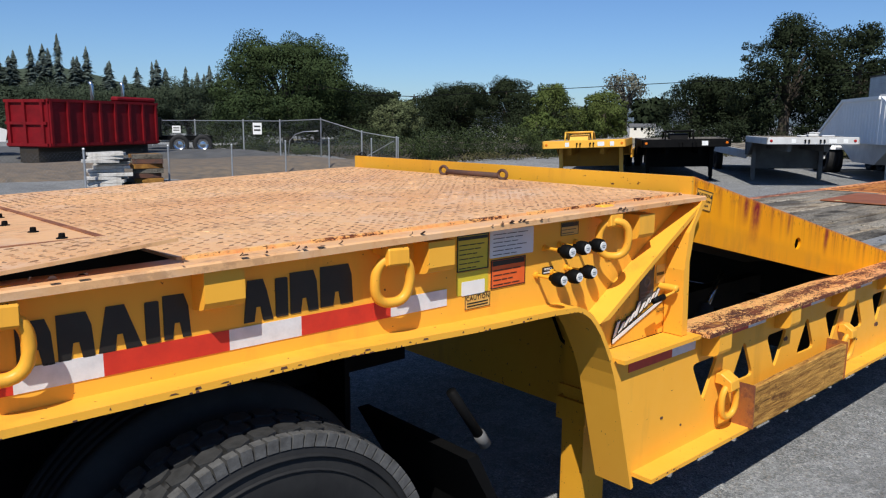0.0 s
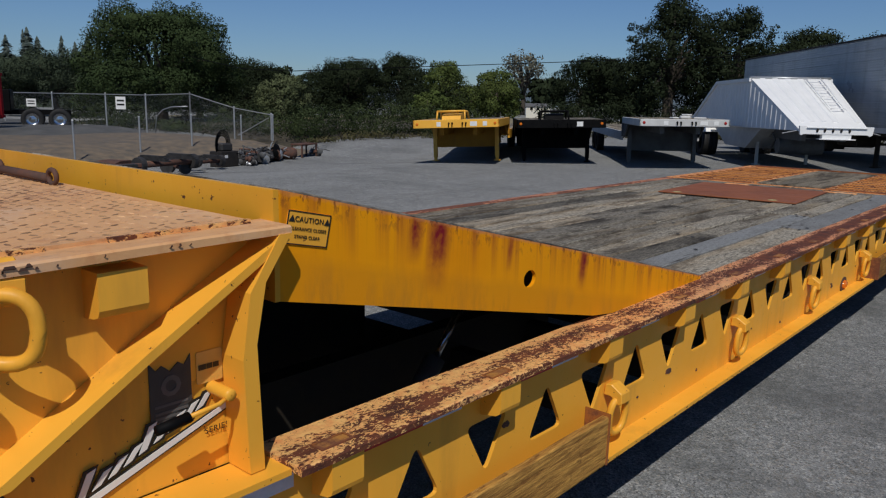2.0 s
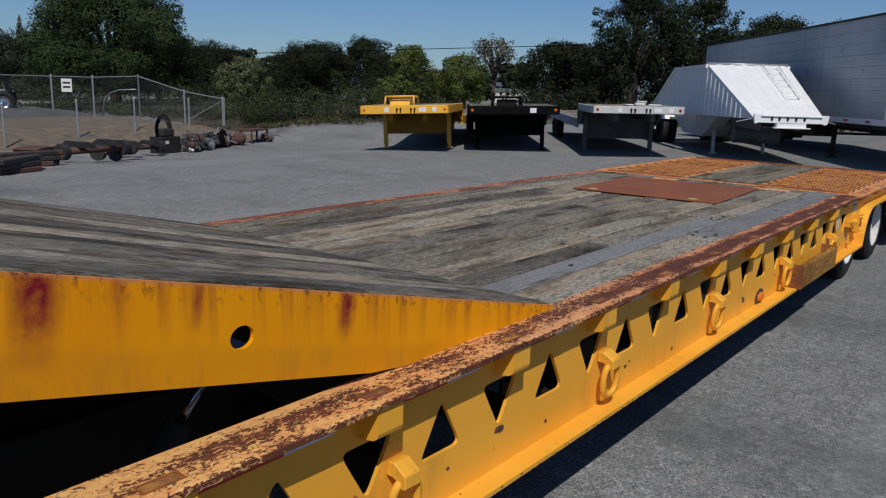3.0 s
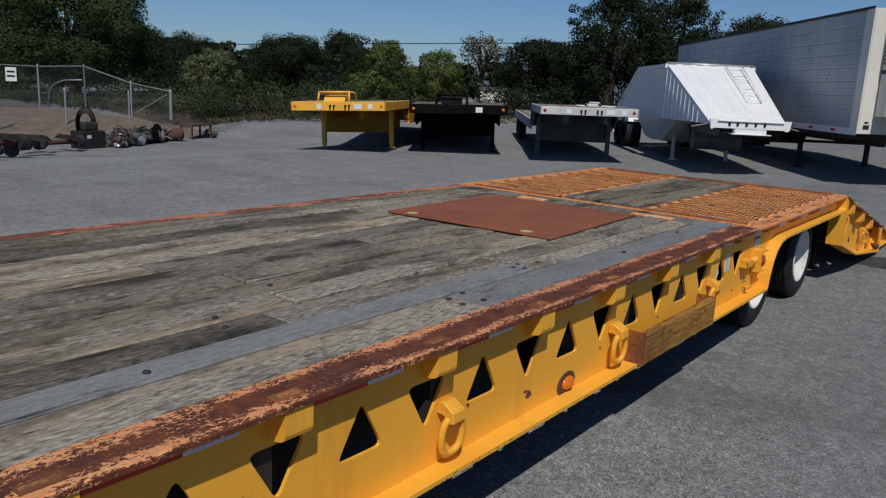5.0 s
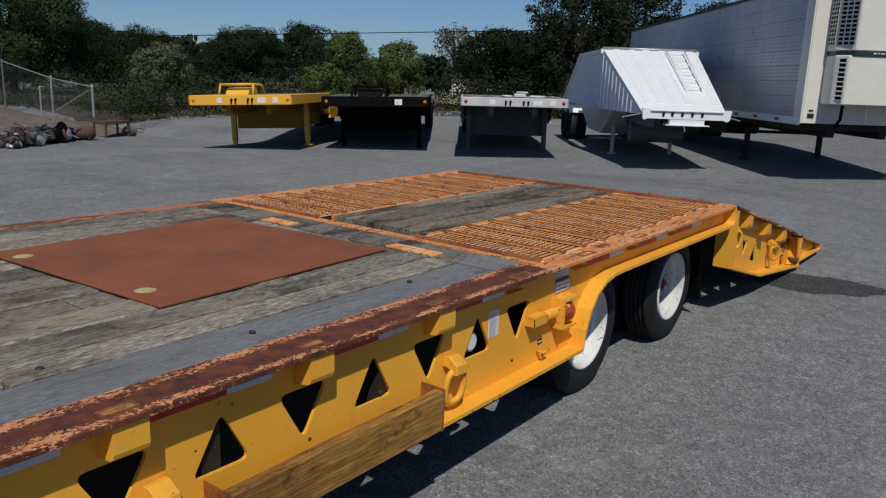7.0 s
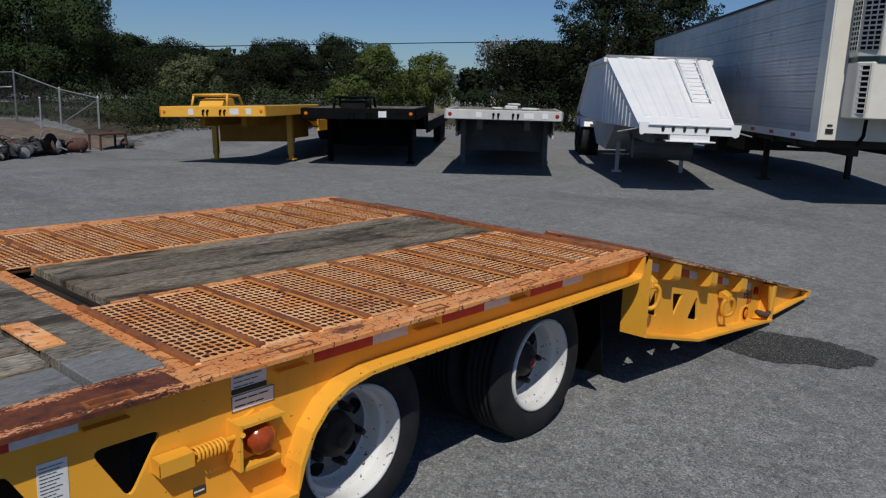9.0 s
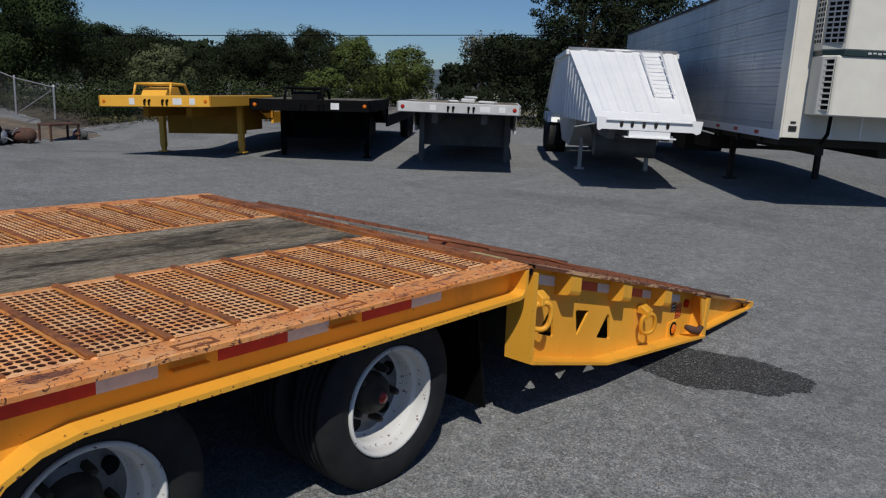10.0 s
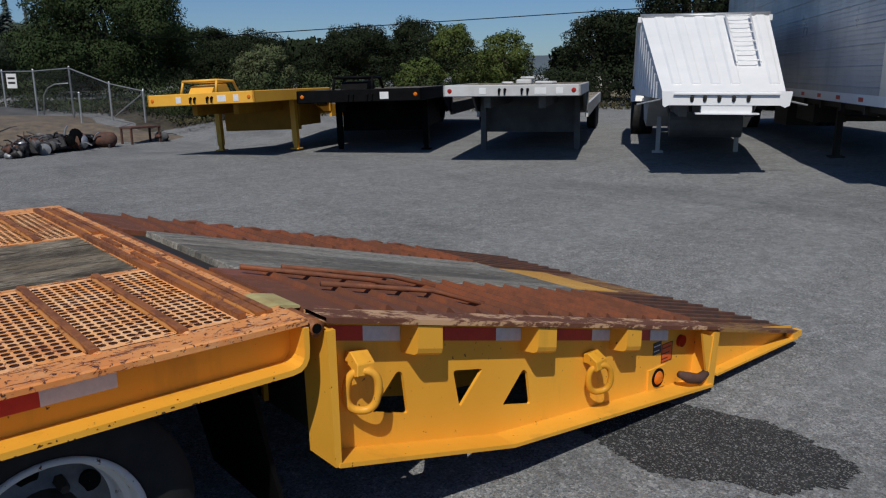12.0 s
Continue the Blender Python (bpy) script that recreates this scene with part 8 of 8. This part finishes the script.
def engine_part(x, y, s, seed):
    """A heap of castings: block, housings, flanged drums, rods and a bent pipe."""
    rs = random.Random(seed)
    t = thing("scrap_engine", "greasy heap of gearbox and engine castings", "scrap", "scrap row", at=pose(x, y, lie(x, y), 0, 0, rs.uniform(0, 180)))
    pick = (JUNK_DARK, RIG_GREY_LOW, BLACK, RIG_GREY_LOW, JUNK_RUST, JUNK_DARK, GALV)
    ob = part("block", slab(-0.30 * s, 0.30 * s, -0.19 * s, 0.19 * s, -0.17 * s, 0.17 * s, 0.035 * s), JUNK_DARK, t)
    ob.matrix_local = pose(0, 0, 0.22 * s, rs.uniform(-20, 20), rs.uniform(-15, 15), rs.uniform(0, 90))
    for i in range(7):
        bm = bmesh.new()
        a = rs.uniform(0, 6.28)
        c = Vector((math.cos(a) * 0.42 * s, math.sin(a) * 0.34 * s, rs.uniform(0.10, 0.40) * s))
        d = Vector((rs.uniform(-1, 1), rs.uniform(-1, 1), rs.uniform(-0.3, 0.3))).normalized()
        r = rs.uniform(0.08, 0.17) * s
        tube(bm, [c - d * 0.02, c, c + d * 0.03 * s, c + d * 0.10 * s, c + d * 0.2 * s, c + d * 0.22 * s], [r * 0.5, r * 1.2, r * 1.2, r * 0.8, r * 0.65, r * 0.3], 14)
        part("casting", bm, pick[i], t)
    for i in range(4):
        bm = bmesh.new()
        a = rs.uniform(0, 6.28)
        p = Vector((math.cos(a) * 0.3 * s, math.sin(a) * 0.3 * s, rs.uniform(0.1, 0.5) * s))
        q = p + Vector((rs.uniform(-0.5, 0.5), rs.uniform(-0.5, 0.5), rs.uniform(-0.1, 0.3))) * s
        q.z = max(0.04, q.z)
        tube(bm, [p, (p + q) / 2 + Vector((0, 0, 0.05 * s)), q], 0.022 * s, 6)
        part("rod", bm, pick[(i + seed) % 7], t)


def tank(x, y, deg, material, label):
    """A small pressure tank with domed ends that lies in the row."""
    t = thing("air_tank", label, "scrap", "scrap row", at=pose(x, y, lie(x, y), 0, 0, deg))
    bm = bmesh.new()
    lathe(bm, [(0.001, -0.33), (0.12, -0.31), (0.20, -0.24), (0.22, -0.14), (0.22, 0.14), (0.20, 0.24), (0.12, 0.31), (0.001, 0.33)], (0, 0, 0.23), 22)
    part("shell", bm, material, t, smooth=True)
    part("cradle", slab(-0.24, 0.24, -0.2, -0.14, 0, 0.1, 0.01), JUNK_DARK, t)


tank(14.6, 21.4, 60, GALV, "silver air tank lying among the scrap")
tank(15.5, 21.7, 55, JUNK_RUST, "rust-brown air tank lying among the scrap")
beam_pile(4.9, 14.1, 20)
beam_pile(5.6, 15.2, -10)
sad = thing("fifth_wheel_plate", "rust-brown coupling plate lying in the scrap row", "scrap", "scrap row", at=pose(6.6, 17.0, lie(6.6, 17.0), 0, 0, 30) @ Matrix.Scale(0.68, 4))
bm = bmesh.new()
prism(bm, [(-0.55, 0.30), (0.55, 0.30), (0.62, 0.40), (0.3, 0.47), (-0.3, 0.47), (-0.62, 0.40)], -0.45, 0.45)
part("plate", bm, JUNK_RUST, sad)
bm = bmesh.new()
box(bm, -0.45, 0.45, -0.35, -0.25, 0, 0.31)
box(bm, -0.45, 0.45, 0.25, 0.35, 0, 0.31)
part("foot", bm, JUNK_DARK, sad)
axle_part(7.6, 16.3, 15)
axle_part(9.0, 18.0, 35)
axle_part(10.5, 19.5, 10, 0.9)
axle_part(8.4, 17.3, 80, 0.8)
pack = thing("power_pack", "black hydraulic power pack box with looped hoses", "machine", at=pose(11.9, 20.4, lie(11.9, 20.4), 0, 0, 15) @ Matrix.Scale(0.82, 4))
part("case", slab(-0.5, 0.5, -0.3, 0.3, 0, 0.62, 0.02), simple("scorched_case", (0.012, 0.011, 0.010), (0.026, 0.019, 0.015), 5.0, 0.7), pack)
part("upper_case", slab(-0.30, 0.34, -0.18, 0.2, 0.62, 0.92, 0.05), JUNK_DARK, pack)
part("case_label", slab(-0.30, -0.12, -0.304, -0.298, 0.36, 0.48), WHITE, pack)
for k in range(4):
    bm = bmesh.new()
    rr = 0.42 - 0.05 * k
    tube(bm, [(-0.12 + 0.03 * k + rr * math.cos(a * math.pi / 10), 0.04 * k - 0.06, 0.88 + 1.35 * rr * math.sin(a * math.pi / 10)) for a in range(-2, 13)], 0.02, 7)
    part("hose", bm, BLACK, pack, smooth=True)
for i, (x, y, s) in enumerate(((12.1, 18.5, 0.7), (12.6, 18.8, 0.8), (13.1, 19.1, 0.65), (13.6, 19.3, 0.8), (14.1, 19.9, 0.95), (14.7, 20.0, 0.75), (13.3, 19.9, 0.8), (15.2, 20.4, 0.8), (15.7, 20.8, 0.65), (11.6, 18.3, 0.6), (12.4, 19.4, 0.7))):
    engine_part(12.7 + (x - 11.6) * 0.62, 20.3 + (y - 18.3) * 0.72, s * 1.15, 20 + i)
bench = thing("scrap_table", "rust-red steel table at the end of the scrap row", "table", at=pose(16.8, 22.4, lie(16.8, 22.4), 0, 0, 20) @ Matrix.Scale(0.76, 4))
part("table_top", slab(-0.75, 0.75, -0.35, 0.35, 0.62, 0.70, 0.01), JUNK_RUST, bench)
for a, b in ((-0.7, -0.3), (0.7, -0.3), (-0.7, 0.3), (0.7, 0.3)):
    part("leg", slab(a - 0.035, a + 0.035, b - 0.035, b + 0.035, 0, 0.62), JUNK_RUST, bench)
engine_part(17.5, 22.5, 0.6, 40)

# ---------- lane with the red container and trucks ----------
x, y = spot(73.1, 39)
binx = thing("roll_off_container", "dark red steel roll-off container with ribbed sides", "container", at=pose(x, y, 0.42, 0, 0, 30))
part("shell", slab(-3.4, 3.4, -1.15, 1.15, 0.25, 2.25, 0.03), RED_PAINT, binx)
for k in range(8):
    a = -3.28 + 0.935 * k
    part("side_rib", slab(a - 0.06, a + 0.06, -1.24, -1.15, 0.3, 2.2), RED_PAINT, binx)
for z in (0.3, 2.15):
    part("side_rail", slab(-3.43, 3.43, -1.22, -1.15, z, z + 0.12), RED_PAINT, binx)
bm = bmesh.new()
for c in (-0.9, 0.05, 0.9):
    box(bm, -3.5, -3.4, c - 0.07, c + 0.07, 0.3, 2.2)
for z in (0.3, 1.2, 2.12):
    box(bm, -3.49, -3.4, -1.1, 1.1, z, z + 0.12)
part("door_frame", bm, RED_PAINT, binx)
part("skid", slab(-3.4, 3.4, -0.5, 0.5, -0.4, 0.25), UNDER, binx)
part("rolled_cover", slab(0.7, 3.45, -1.1, -0.7, 2.26, 2.5, 0.08), RED_PAINT, binx, "rolled red cover on top")
hauler = thing("haul_truck", "dark hauling truck with chromed wheels behind the fence", "truck", at=pose(12.78, 41.40, 0.0, 0, 0, -23))
part("frame", slab(-6.0, 3.0, -0.5, 0.5, 0.75, 1.0), BLACK, hauler)
part("cab_guard", slab(-0.6, 0.3, -1.2, 1.2, 0.9, 2.0, 0.05), BLACK, hauler)
for a in (1.2, 2.45):
    for s in (-1, 1):
        w = part("tyre", tyre_mesh((a, 0, 0.53), 0.53, s * 1.0 - 0.25, s * 1.0 + 0.25, 0.30, 3), RUBBER, hauler, smooth=True)
        bm = bmesh.new()
        lathe(bm, [(0.31, s * 1.0 - 0.24), (0.24, s * 1.0 - 0.14), (0.12, s * 1.0 - 0.20), (0.001, s * 1.0 - 0.20)], (a, 0, 0.53), 24)
        part("rim", bm, CHROME, w, smooth=True)
for a in (-3.3, -1.7):
    bm = bmesh.new()
    tube(bm, [(a, 1.2, 1.0), (a, 1.2, 3.75), (a - 0.1, 1.2, 3.95)], 0.10, 10)
    part("exhaust_stack", bm, CHROME, hauler, smooth=True)
white_truck = thing("white_truck", "white truck with a yellow body beside the container", "truck", at=pose(x - 4.6, y + 1.0, 0.28, 0, 0, -3))
bm = bmesh.new()
prism(bm, [(-2.4, 0.6), (1.2, 0.6), (1.3, 1.1), (0.6, 1.35), (0.2, 2.1), (-1.2, 2.2), (-2.4, 2.0)], -1.1, 1.1)
part("cab", bm, WHITE_PAINT, white_truck)
part("body_box", slab(-4.2, 0.4, -1.1, 1.1, 1.9, 2.9, 0.05), RIG_YELLOW, white_truck)
bm = bmesh.new()
prism(bm, [(0.05, 1.45), (0.45, 1.4), (0.18, 2.0), (-0.5, 2.02), (-0.5, 1.45)], -1.12, 1.12)
part("window", bm, BLACK, white_truck)
for s in (-1, 1):
    part("tyre", tyre_mesh((0.3, 0, 0.5), 0.5, s * 0.95 - 0.14, s * 0.95 + 0.14, 0.28, 3), RUBBER, white_truck, smooth=True)

# ---------- overhead wire ----------
bm = bmesh.new()
mid, run = Vector((32.01, 21.45, 3.95)), Vector((0.792, -0.610, 0.0609))
tube(bm, [(23.4, 45.0, 4.9), (22.0, 38.0, 3.9), (21.3, 33.0, 3.3), *[tuple(mid + run * k) for k in range(-13, 64, 4)]], 0.02, 5)
tagged(mesh_object("overhead_wire", bm, BLACK), "thin dark overhead wire along the trees", "cable")
bm = bmesh.new()
tip = mid + run * 63
tube(bm, [(tip.x, tip.y, 0), (tip.x, tip.y, tip.z + 0.5)], 0.12, 8)
tagged(mesh_object("utility_pole", bm, BARK), "plain wooden utility pole", "pole")
bm = bmesh.new()
tube(bm, [(81.4, 101.4, -0.5), (81.4, 101.4, 6.7)], 0.11, 8)
box(bm, 80.6, 82.2, 101.3, 101.5, 6.2, 6.35)
tagged(mesh_object("utility_pole", bm, BARK), "far wooden utility pole with a crossarm", "pole")

# ---------- stains on the gravel ----------
bm = bmesh.new()
ring = []
for i in range(360):
    a = 2 * math.pi * i / 360
    k = 1 + 0.16 * noise.noise((math.cos(a) * 2.2, math.sin(a) * 2.2, 0)) + 0.06 * noise.noise((math.cos(a) * 9, math.sin(a) * 9, 3)) + 0.07 * noise.noise((math.cos(a) * 40, math.sin(a) * 40, 8))
    u, w = 0.60 * k * math.cos(a), 0.37 * k * math.sin(a)
    ring.append(bm.verts.new((11.38 + 0.35 * u + 0.94 * w, -0.36 - 0.94 * u + 0.35 * w, 0.004)))
bm.faces.new(ring)
damp = mesh_object("damp_patch", bm, WET)
tagged(damp, "dark damp patch on the gravel", "stain", kind="structure")
